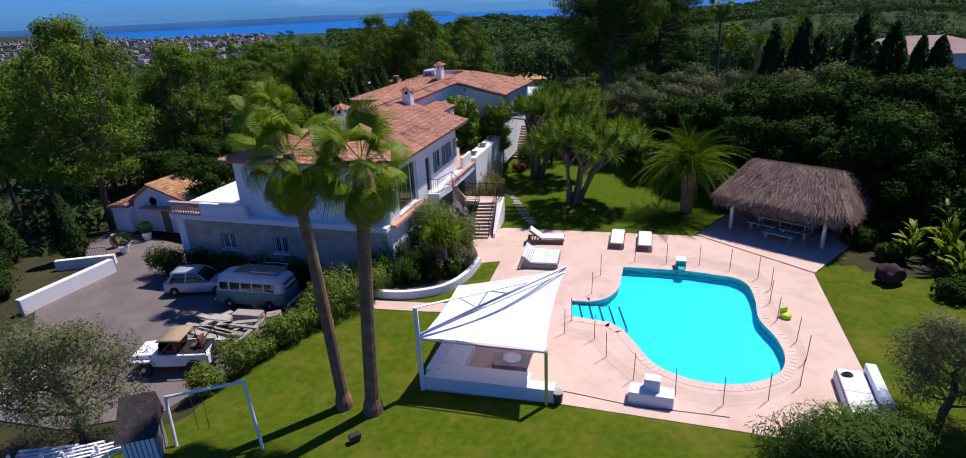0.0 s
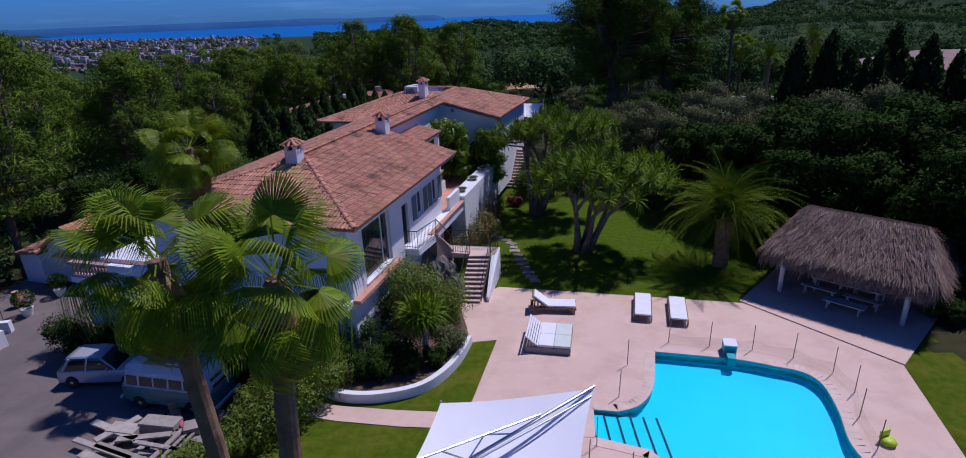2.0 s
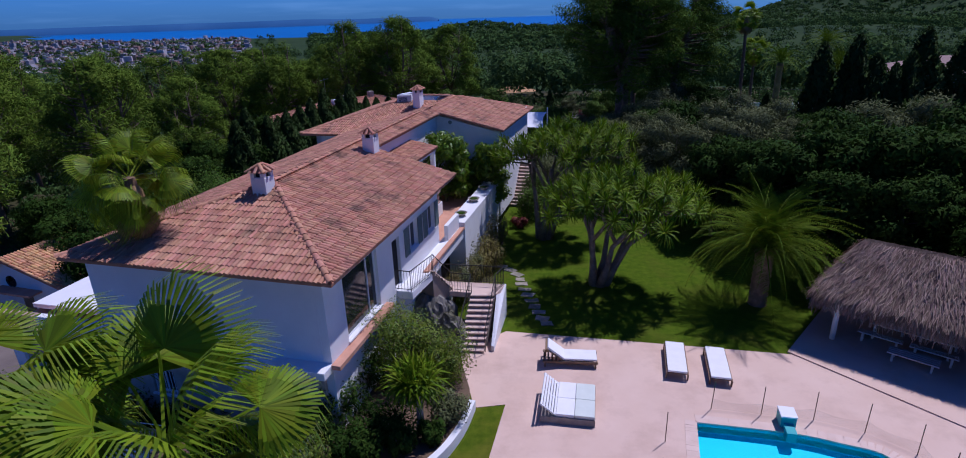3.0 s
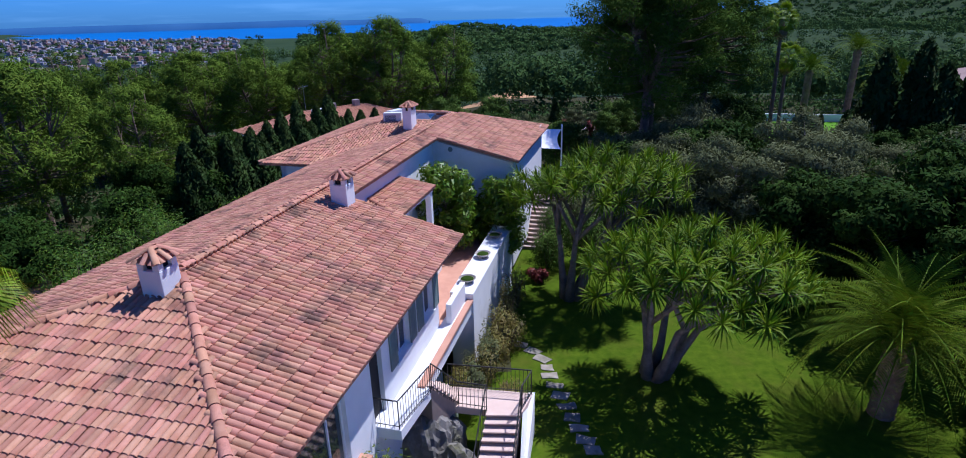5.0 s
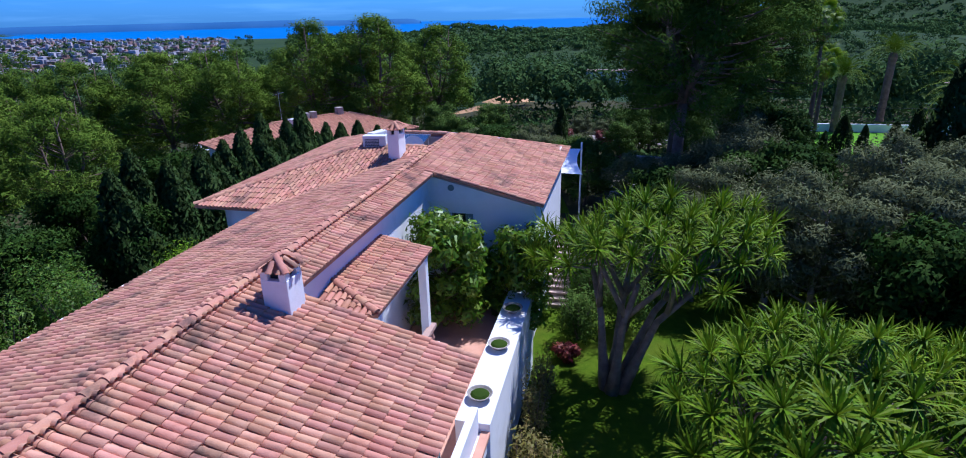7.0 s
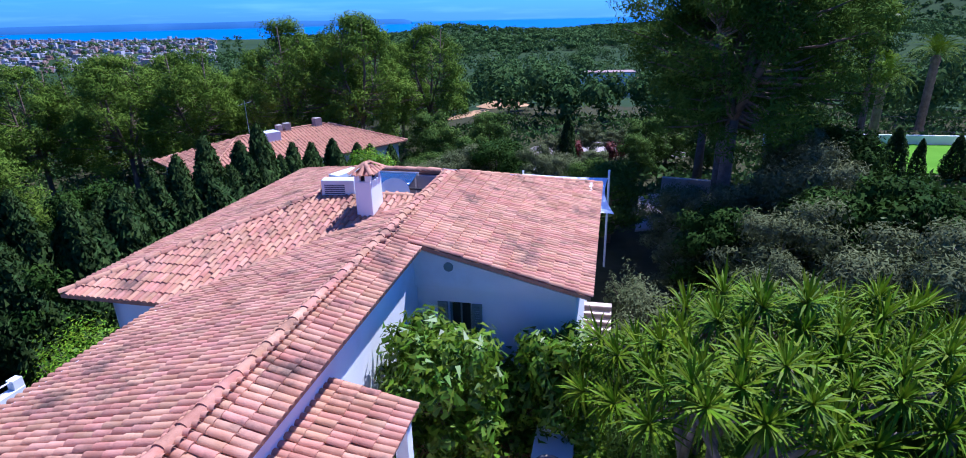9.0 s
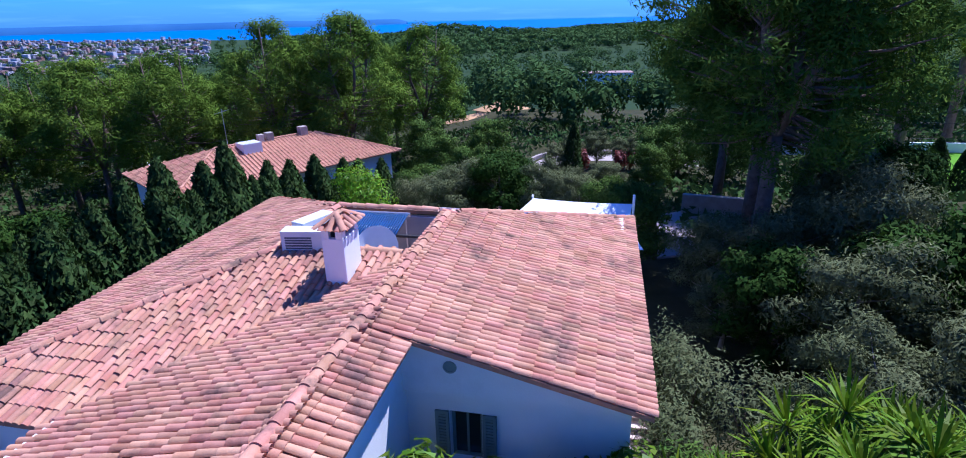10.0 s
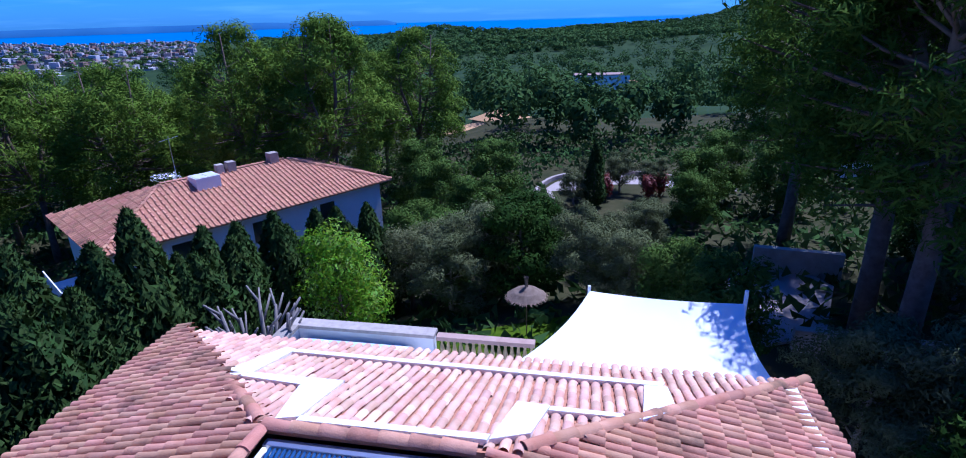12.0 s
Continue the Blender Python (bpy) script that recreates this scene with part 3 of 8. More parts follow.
def tile_arch(r0=0.080, r1=0.070, length=0.43, seg=6):
    v, f = [], []
    arc = [radians(14 + 152 * k / seg) for k in range(seg + 1)]
    rise = lambda r, a: 0.74 * r * (math.sin(a) - math.sin(arc[0])) / (1 - math.sin(arc[0]))
    for yy, r, z in ((0.0, r0, 0.026), (length, r1, 0.004)):
        for a in arc:
            v.append((r * math.cos(a) / math.cos(arc[0]), yy, z + rise(r, a)))
    for k in range(seg):
        f.append((k, k + 1, seg + 2 + k, seg + 1 + k))
    o = 2 * (seg + 1)
    for rr, zz in ((r0, 0.026), (r0 - 0.015, 0.008)):      # lip that gives the lower end its thickness
        for a in arc:
            v.append((rr * math.cos(a) / math.cos(arc[0]), 0.0, zz + rise(rr, a)))
    for k in range(seg):
        f.append((o + k + 1, o + k, o + seg + 1 + k, o + seg + 2 + k))
    return v, f


TV, TF = tile_arch()
TVA = np.array(TV)
tile_mesh = mesh_of("tile", TV, TF, M["tile"], smooth=True)
cap_v, cap_f = tile_arch(0.112, 0.10, 0.48, 6)
cap_mesh = mesh_of("ridge_tile", cap_v, cap_f, M["tile"], smooth=True)


def clip_line(poly, axis, c):
    """Where the line axis = c cuts the polygon: (low, high) of the other axis."""
    hits = []
    n = len(poly)
    for i in range(n):
        p, q = poly[i], poly[(i + 1) % n]
        if (p[axis] - c) * (q[axis] - c) < 0:
            t = (c - p[axis]) / (q[axis] - p[axis])
            hits.append(p[1 - axis] + t * (q[1 - axis] - p[1 - axis]))
    return (min(hits), max(hits)) if len(hits) >= 2 else None


def slope(name, poly, zf, down, near, parent=None, pitch=0.17, course=0.37, mats=("tile", "tile_joined"), thick=0.10, joined_only=False):
    """A tiled roof plane over a plan polygon. down: (axis, sign) in which it falls. near: plan test for tiles built one by one."""
    parent = parent or villa
    bm = bmesh.new()
    prism(bm, poly, lambda x, y: zf(x, y) - thick, lambda x, y: zf(x, y))
    plane = part(name, bm, M["pan"], parent)
    axis, sign = down
    other = 1 - axis
    cs = np.arange(min(p[other] for p in poly) + pitch / 2, max(p[other] for p in poly), pitch)
    up = Vector((0, 0, 0))
    up[axis] = -sign
    e0 = poly[0]
    g = zf(*(e0[0] + up.x, e0[1] + up.y)) - zf(*e0)
    updir = Vector((up.x, up.y, g)).normalized()
    side = Vector((0, 0, 0))
    side[other] = 1.0
    if side.cross(updir).z < 0:
        side = -side
    nrm = side.cross(updir)
    R = Matrix((side, updir, nrm)).transposed().to_4x4()
    Rn = np.array(R.to_3x3())
    jv, jf = [], []
    count = 0
    for c in cs:
        lh = clip_line(poly, other, c)
        if not lh or lh[1] - lh[0] < 0.12:
            continue
        low, high = (lh[1], lh[0]) if sign > 0 else (lh[0], lh[1])
        run = abs(high - low)
        flat = course * updir.xy.length
        k = 0
        while k * flat < run - 0.08:
            s = low - sign * (k * flat - 0.05)
            p = [0, 0]
            p[axis], p[other] = s, c + random.uniform(-0.012, 0.012)
            z = zf(*p) + 0.012 + random.uniform(-0.006, 0.01)
            twist = Matrix.Rotation(random.uniform(-0.03, 0.03), 4, "Z")
            if count < 300 and near(*p) and not joined_only:
                m = Matrix.Translation((p[0], p[1], z)) @ R @ twist
                child("tile", tile_mesh, plane, m)
                count += 1
            else:
                T = Rn @ np.array(twist.to_3x3())
                o = len(jv) * len(TVA)
                jv.append(TVA @ T.T + (p[0], p[1], z))
                jf += [tuple(i + o for i in f) for f in TF]
            k += 1
    if jv:
        child("tiles", mesh_of("tiles", np.concatenate(jv), jf, M[mats[1]], smooth=True), plane, kind="stuff")
    return plane


def caps(a, b, parent=None, step=0.42, name="ridge_tile"):
    """A row of cap tiles from a to b."""
    a, b = Vector(a), Vector(b)
    d = (b - a).normalized()
    side = d.cross(Vector((0, 0, 1))).normalized()
    R = Matrix((side, d, side.cross(d))).transposed().to_4x4()
    n = int((b - a).length / step)
    for k in range(n):
        child(name, cap_mesh, parent or villa, Matrix.Translation(a + d * (k * step) + Vector((0, 0, 0.045))) @ R @ Matrix.Rotation(random.uniform(-0.03, 0.03), 4, "Z"))


B0, B1, BL, BR = 15.1, 27.95, -8.3, 5.2        # second block: front and back eave, left and right eave
EN = 6.95                                       # where the right slope of the main wing ends
zr = lambda x, y: RZ - SL * x
zl = lambda x, y: RZ + SL * x
front_u = -5.25
SF = (RZ - EZ) / -front_u
zfront = lambda x, y: RZ + SF * y
# main wing
roof_r = slope("roof_slope", [(0, 0), (HWID, front_u), (HWID, EN), (0.95, EN), (0.95, 17.1), (0, 17.1)], zr, (0, 1), lambda x, y: 2.2 < y and x > 1.0)
roof_l = slope("roof_slope", [(0, 0), (-HWID, front_u), (-HWID, B0), (0, B0 + HWID)], zl, (0, -1), lambda x, y: -2.0 < x)
roof_f = slope("roof_slope", [(-HWID, front_u), (HWID, front_u), (0, 0)], zfront, (1, -1), lambda x, y: y > -2.6)
# second block: right slope, back slope, left slope, front slope
ztop = 23.35
zb = lambda x, y: RZ - (RZ - 6.2) / (B1 - ztop) * (y - ztop)
WL = -3.3
ER = 6.55                                       # right eave of the second block at its front
zl2 = lambda x, y: RZ - (RZ - EZ) / (WL - BL) * (WL - x)
SF2 = (RZ - EZ) / 5.15
zf2 = lambda x, y: EZ + SF2 * (y - B0)
slope("roof_slope", [(0, 17.1), (BR, 17.1), (BR, B1), (0, ztop)], lambda x, y: RZ - (RZ - ER) / BR * x - 0.25 / BR * x * sstep(18, B1, y), (0, 1), lambda x, y: y > 18 and x < 3.2)
slope("roof_slope", [(WL, ztop), (0, ztop), (BR, B1), (BL, B1)], zb, (1, 1), lambda x, y: False, pitch=0.2, mats=("tile", "tile_pale"))
slope("roof_slope", [(WL, 20.3), (WL, ztop), (BL, B1), (BL, B0)], zl2, (0, -1), lambda x, y: y > 21)
slope("roof_slope", [(BL, B0), (-HWID, B0), (0, 20.3), (WL, 20.3)], zf2, (1, -1), lambda x, y: x > -5.5)
# ridges and hips
caps((0, 0, RZ), (0, ztop, RZ))
caps((HWID, front_u, EZ), (0, 0, RZ))
caps((-HWID, front_u, EZ), (0, 0, RZ))
caps((BR, B1, 6.28), (0, ztop, RZ))
caps((BL, B1, 6.2), (WL, ztop, RZ))
caps((WL, ztop, RZ), (0, ztop, RZ))
caps((BL, B0, EZ), (WL, 20.3, RZ))
caps((WL, 20.3, RZ), (WL, ztop, RZ))
caps((WL, 20.32, RZ - 0.02), (0, 20.32, RZ - 0.02))
# white mortar patches between the tiles of the back slope
M["mortar"] = mat("white_mortar", (0.74, 0.72, 0.70), (0.80, 0.78, 0.76), 3, 0.9, 0.3, 20)


# walls: floor plates as solid blocks with recessed openings set into the visible faces
def wall_run(x0, y0, x1, y1, z0, z1, openings, thick=0.3, name="wall", material=None, parent=None, top=None):
    """A wall from (x0, y0) to (x1, y1), its outer face on the right of that way, with openings (s0, s1, z0, z1) cut through.
    top: height of the wall's top at distance s."""
    L = math.hypot(x1 - x0, y1 - y0)
    d = Vector(((x1 - x0) / L, (y1 - y0) / L, 0))
    inn = Vector((-d.y, d.x, 0))
    mt = Matrix((( d.x, inn.x, 0, x0), (d.y, inn.y, 0, y0), (0, 0, 1, 0), (0, 0, 0, 1)))
    bm = bmesh.new()
    cuts = sorted({0.0, L, *[o[0] for o in openings], *[o[1] for o in openings]})
    th = top or (lambda s: z1)
    for a, b in zip(cuts, cuts[1:]):
        m_ = (a + b) / 2
        spans = [(z0, None)]
        for o in openings:
            if o[0] < m_ < o[1]:
                spans = [(z0, o[2]), (o[3], None)]
        for s in spans:
            hi_a, hi_b = (th(a), th(b)) if s[1] is None else (s[1], s[1])
            if max(hi_a, hi_b) - s[0] < 0.01:
                continue
            vs = [bm.verts.new((x, y, z)) for x, y, z in ((a, 0, s[0]), (b, 0, s[0]), (b, thick, s[0]), (a, thick, s[0]), (a, 0, hi_a), (b, 0, hi_b), (b, thick, hi_b), (a, thick, hi_a))]
            for f in ((3, 2, 1, 0), (4, 5, 6, 7), (0, 1, 5, 4), (1, 2, 6, 5), (2, 3, 7, 6), (3, 0, 4, 7)):
                bm.faces.new([vs[i] for i in f])
    bmesh.ops.remove_doubles(bm, verts=bm.verts[:], dist=0.0005)
    return part(name, bm, material or M["plaster"], parent or villa, m=mt), mt


def shutter_window(mt, s0, s1, z0, z1, shutters=True, name="window", dark=False):
    """Recessed window with frame, panes, sill and louvred shutters folded against the wall."""
    w = new(name)
    w.parent = villa
    w.matrix_basis = mt
    part("pane", boxed(s0, s1, 0.16, 0.19, z0, z1), M["glass"], w, "dark window glass")
    bm = bmesh.new()
    for a, b, c, d in ((s0, s0 + 0.06, z0, z1), (s1 - 0.06, s1, z0, z1), (s0, s1, z0, z0 + 0.06), (s0, s1, z1 - 0.06, z1), ((s0 + s1) / 2 - 0.02, (s0 + s1) / 2 + 0.02, z0, z1)):
        box(bm, a, b, 0.12, 0.17, c, d)
    part("window_frame", bm, M["shutter" if dark else "white"], w)
    part("window_sill", boxed(s0 - 0.08, s1 + 0.08, -0.08, 0.14, z0 - 0.07, z0 - 0.003), M["plaster"], w)
    if shutters:
        half = (s1 - s0) / 2
        for a in (s0 - half + 0.02, s1 + 0.02):
            bm = bmesh.new()
            b = a + half - 0.04
            box(bm, a, a + 0.06, -0.06, -0.012, z0, z1)
            box(bm, b - 0.06, b, -0.06, -0.012, z0, z1)
            box(bm, a, b, -0.055, -0.015, z0, z0 + 0.07)
            box(bm, a, b, -0.055, -0.015, z1 - 0.07, z1)
            k = z0 + 0.09
            while k < z1 - 0.09:
                box(bm, a + 0.06, b - 0.06, -0.05, -0.02, k, k + 0.045)
                k += 0.07
            part("shutter", bm, M["shutter"], w, "louvred grey-green shutter")
    return w


WF = 5.0          # outer face of the left wall
WR = 4.3          # outer face of the right wall
UF = -4.45        # outer face of the front wall
# right wall of the main wing, running along u; its outer side is +w
opens = [(1.25, 3.95, FL + 0.10, 5.62), (5.35, 6.1, FL + 0.02, 5.25), (7.1, 8.15, 4.05, 5.3), (9.35, 10.4, 4.05, 5.3)]
wr, mr_ = wall_run(WR, UF, WR, EN - 0.45, -0.9, EZ + 0.16, opens)
glass = new("window")
glass.parent = villa
glass.matrix_basis = mr_
part("pane", boxed(1.25, 3.95, 0.16, 0.18, FL + 0.10, 5.62), M["glass"], glass, "large dark picture window")
bm = bmesh.new()
for a, b, c, d in ((1.25, 1.33, FL + 0.10, 5.62), (3.87, 3.95, FL + 0.10, 5.62), (1.25, 3.95, FL + 0.10, FL + 0.17), (1.25, 3.95, 5.54, 5.62), (3.22, 3.27, FL + 0.10, 5.62)):
    box(bm, a, b, 0.12, 0.19, c, d)
part("window_frame", bm, M["white"], glass)
part("window_sill", boxed(1.2, 4.0, -0.06, 0.14, FL + 0.03, FL + 0.097), M["plaster"], glass)
part("curtain", boxed(3.3, 3.8, 0.3, 0.34, FL + 0.2, 5.5), M["cushion"], glass, "pale hanging curtain")
dr = new("door")
dr.parent = villa
dr.matrix_basis = mr_
part("door_panel", boxed(5.35, 6.1, 0.14, 0.19, FL + 0.03, 5.25), M["dark"], dr, "dark glazed door")
shutter_window(mr_, 7.1, 8.15, 4.05, 5.3)
shutter_window(mr_, 9.35, 10.4, 4.05, 5.3)
# a terracotta plinth ledge along the foot of the right wall
part("ledge", boxed(WR + 0.003, WR + 0.34, UF - 0.1, UF + 4.4, FL - 0.18, FL - 0.02), M["terracotta"], villa, "terracotta-capped ledge")
# front wall
wall_run(-WF, UF + 0.002, WR - 0.31, UF + 0.002, FL - 0.3, EZ + 0.1, [])
# back of the right wing and the set-back wall
wall_run(WR - 0.003, EN - 0.45, 0.645, EN - 0.45, FL - 0.3, EZ + 0.2, [], top=lambda s: 6.5 + 0.25 * s)
wall_run(0.64, EN - 0.45, 0.64, 17.45, FL - 1.5, 7.55, [])
GU = 17.45
_, mg = wall_run(0.64, GU, 4.85, GU, FL - 2.5, 7.4, [(0.86, 1.48, 4.80, 5.93)], top=lambda s: 7.62 - 0.25 * (s + 0.64))
shutter_window(mg, 0.86, 1.48, 4.80, 5.93, dark=True)
# the upper part of the gable stands proud of the wall below
wall_run(0.64, GU - 0.14, 4.85, GU - 0.14, 6.39, 7.4, [], thick=0.137, name="gable_band", top=lambda s: 7.62 - 0.25 * (s + 0.64))
wall_run(4.85, GU + 0.003, 4.85, 27.4, FL - 2.5, 6.5, [])
wall_run(4.85, 27.4, -7.5, 27.4, FL - 4, 6.25, [])
wall_run(-7.5, 27.4, -7.5, 15.8, FL - 4, 6.5, [])
_, ml = wall_run(-7.5, 15.8, -4.4, 15.8, FL - 4, 6.5, [])
wall_run(-WF, 15.8, -WF, UF, -0.9, EZ + 0.1, [])
# small vent grille in the gable
bm = lathe([(0.13, 0.0), (0.13, 0.02), (0.09, 0.024), (0.09, 0.012), (0.02, 0.012)], 12)
part("vent", bm, M["shutter"], villa, "round pierced vent", m=Matrix.Translation((1.58, GU - 0.14, 7.0)) @ Matrix.Rotation(radians(90), 4, "X"))
# eaves boards
part("fascia", boxed(HWID - 0.14, HWID - 0.06, front_u + 0.1, EN - 0.02, EZ - 0.16, EZ - 0.075), M["plaster"], villa)
part("soffit", boxed(WR + 0.002, HWID - 0.15, front_u + 0.1, EN - 0.02, EZ - 0.02 - 0.1, EZ - 0.085), M["plaster"], villa)


def chimney(x, y, z0, z1, sx, sy, rot=0.0):
    """Plastered stack with smoke openings and a little tiled hat."""
    c = new("chimney")
    c.parent = villa
    c.matrix_basis = pose(x, y, z0, 0, 0, rot)
    h = z1 - z0
    part("chimney_shaft", boxed(-sx, sx, -sy, sy, -0.9, h), M["plaster"], c, bevel=0.02)
    for px in (-1, 1):
        for py in (-1, 1):
            part("corner_pier", boxed(px * (sx - 0.09) - 0.08, px * (sx - 0.09) + 0.08, py * (sy - 0.09) - 0.08, py * (sy - 0.09) + 0.08, h, h + 0.2), M["plaster"], c)
    # near-black block fills the space between the corner piers
    part("flue", boxed(-sx + 0.12, sx - 0.12, -sy + 0.12, sy - 0.12, h - 0.1, h + 0.15), M["dark"], c, "dark block inside the smoke openings")
    bm = bmesh.new()
    ex, ey, z2 = sx + 0.04, sy + 0.04, h + 0.2
    v = [bm.verts.new(p) for p in ((-ex, -ey, z2), (ex, -ey, z2), (ex, ey, z2), (-ex, ey, z2), (0, -ey * 0.25, z2 + 0.26), (0, ey * 0.25, z2 + 0.26))]
    for f in ((0, 1, 4), (1, 2, 5, 4), (2, 3, 5), (3, 0, 4, 5), (3, 2, 1, 0)):
        bm.faces.new([v[i] for i in f])
    hat = part("hat", bm, M["pan"], c)
    rise = 0.26
    for s in (-1, 1):
        for axis_, e1_, e2_ in ((0, ex, ey), (1, ey, ex)):
            run = e1_ if axis_ == 0 else ey * 0.75
            d = Vector((-s, 0, rise / run)) if axis_ == 0 else Vector((0, -s, rise / run))
            d.normalize()
            n_ = max(3, int(2 * e2_ / 0.17))
            for k in range(n_):
                o = -e2_ + (k + 0.5) * 2 * e2_ / n_
                ln = (run + 0.06) * max(0.35, 1 - abs(o) / e2_ * (1.0 if axis_ == 1 else 0.75))
                a0 = Vector((s * (ex + 0.07), o, z2)) if axis_ == 0 else Vector((o, s * (ey + 0.07), z2))
                sd = d.cross(Vector((0, 0, 1))).normalized()
                child("tile", tile_mesh, hat, Matrix.Translation(a0) @ Matrix((sd, d, sd.cross(d))).transposed().to_4x4() @ Matrix.Diagonal((0.85, ln / 0.48 * 1.02, 0.75, 1)))
    for px in (-1, 1):
        for py in (-1, 1):
            a0, b0 = Vector((px * (ex + 0.06), py * (ey + 0.06), z2 + 0.02)), Vector((0, py * ey * 0.25, z2 + rise + 0.03))
            d = (b0 - a0).normalized()
            sd = d.cross(Vector((0, 0, 1))).normalized()
            child("ridge_tile", cap_mesh, hat, Matrix.Translation(a0) @ Matrix((sd, d, sd.cross(d))).transposed().to_4x4() @ Matrix.Diagonal((0.7, (b0 - a0).length / 0.48, 0.6, 1)))
    child("ridge_tile", cap_mesh, hat, Matrix.Translation((0, -ey * 0.3, z2 + rise)) @ Matrix.Diagonal((0.75, ey * 0.6 / 0.48, 0.6, 1)))
    return c


chimney(0.05, -0.72, 7.2, 8.27, 0.30, 0.30)
chimney(1.10, 6.42, 7.2, 8.28, 0.30, 0.30)
chimney(-1.40, 19.5, 7.5, 8.62, 0.25, 0.40)

# lower floor, slab and terrace along the front
lower, mlow = wall_run(-9.5, UF - 0.15, WR - 0.3, UF - 0.15, -0.95, FL - 0.3, [(2.75, 3.75, 0.9, 1.9), (6.3, 7.3, 0.9, 1.9)], material=M["stonewall"], thick=0.4)
for s in (2.75, 6.3):
    w = shutter_window(mlow, s, s + 1.0, 0.9, 1.9, shutters=False)
    bm = bmesh.new()
    for k in range(7):
        tube(bm, [(s + 0.08 + k * 0.14, 0.04, 0.9), (s + 0.08 + k * 0.14, 0.04, 1.9)], 0.012, 5)
    part("window_grille", bm, M["white"], w, "white iron grille")
wall_run(-9.5, 4.0, -9.5, UF - 0.15, -0.95, FL - 0.3, [], thick=0.3)
vbox("corner_quoin", -9.62, -9.1, UF - 0.26, UF - 0.152, -0.9, FL - 0.3, M["plaster"])
vbox("balcony_slab", -9.7, WR + 0.02, UF - 0.6, UF + 0.001, FL - 0.3, FL - 0.02, M["plaster"], "white projecting floor slab", bevel=0.02)
vbox("terrace_floor", -9.5, -WR - 0.002, UF + 0.003, 4.0, FL - 0.3, FL - 0.05, M["terracotta"])
vbox("parapet", -7.4, -WR - 0.003, UF - 0.6, UF - 0.35, FL - 0.018, FL + 0.75, M["plaster"], bevel=0.02)
bal = new("balustrade")
bal.parent = villa
M["pinkstone"] = mat("pinkish_cast_stone", (0.38, 0.25, 0.20), (0.48, 0.33, 0.27), 3, 0.85, 0.3, 20)
part("rail_top", boxed(-9.6, -7.42, UF - 0.62, UF - 0.34, FL + 0.6, FL + 0.74), M["pinkstone"], bal, bevel=0.02)
part("plinth", boxed(-9.6, -7.42, UF - 0.62, UF - 0.34, FL - 0.015, FL + 0.08), M["pinkstone"], bal, bevel=0.015)
baluster = lathe([(0.06, 0), (0.06, 0.05), (0.035, 0.08), (0.075, 0.2), (0.05, 0.34), (0.035, 0.42), (0.06, 0.47), (0.06, 0.52)], 10)
bme = bpy.data.meshes.new("baluster")
baluster.to_mesh(bme)
baluster.free()
bme.materials.append(M["pinkstone"])
for k in range(12):
    child("baluster", bme, bal, Matrix.Translation((-9.5 + k * 0.18, UF - 0.48, FL + 0.08)))
# flat white roof deck on the terrace
bm = bmesh.new()
prism(bm, [(-9.45, -3.6), (-WF - 0.004, -3.6), (-WF - 0.004, 2.2), (-9.45, 2.2)], FL + 0.12, lambda x, y: FL + 0.30 + 0.02 * (x + 9.5))
part("roof_deck", bm, M["white"], villa, "flat white roof deck")

# terrace parapet with plant bowls along the garden side
part("garden_wall", boxed(4.50, 4.70, 6.7, 8.598, 2.3, 3.85), M["plaster"], villa, bevel=0.02)
bm = bmesh.new()
box(bm, 4.05, 5.0, 8.6, 16.3, 0.0, 3.35)
part("garden_wall", bm, M["plaster"], villa, "broad white wall-top", bevel=0.02)
part("garden_wall", boxed(4.305, 4.92, 3.0, 8.6, 2.5, 3.0), M["plaster"], villa)
part("ledge", boxed(4.76, 5.0, 2.9, 8.598, 3.001, 3.12), M["terracotta"], villa, "terracotta coping", bevel=0.01)
part("ledge_floor", boxed(4.306, 4.758, 2.9, 8.598, 3.001, 3.06), M["plaster"], villa)
part("terrace_floor", boxed(0.66, 4.05, EN - 0.15, GU - 0.003, 2.1, 2.35), M["terracotta"], villa)
# tiled porch roof on the set-back wall, hipped at its front end, over a small balcony with balusters
zp = lambda x, y: 6.78 - 0.20 * (x - 0.66)
slope("porch_roof", [(0.66, 9.2), (2.3, 8.3), (2.3, 12.6), (0.66, 12.6)], zp, (0, 1), lambda x, y: True)
slope("porch_roof", [(0.66, 7.6), (2.3, 8.3), (0.66, 9.2)], lambda x, y: 6.78 - 0.206 * (9.2 - y) - 0.088 * (x - 0.66), (1, -1), lambda x, y: True)
caps((2.3, 8.3, 6.45), (0.66, 9.2, 6.79))
for yy in (8.7, 12.3):
    part("porch_post", boxed(1.95, 2.2, yy - 0.12, yy + 0.12, 3.102, 6.38), M["plaster"], villa)
part("porch_beam", boxed(1.95, 2.2, 8.5, 12.5, 6.2, 6.36), M["plaster"], villa)
part("porch_floor", boxed(0.66, 2.4, 8.2, 12.6, 2.36, 3.1), M["plaster"], villa)
pbal = new("porch_balustrade")
pbal.parent = villa
part("rail_top", boxed(2.12, 2.36, 8.3, 12.5, 3.72, 3.86), M["pinkstone"], pbal, bevel=0.02)
part("plinth", boxed(2.12, 2.36, 8.3, 12.5, 3.102, 3.18), M["pinkstone"], pbal, bevel=0.015)
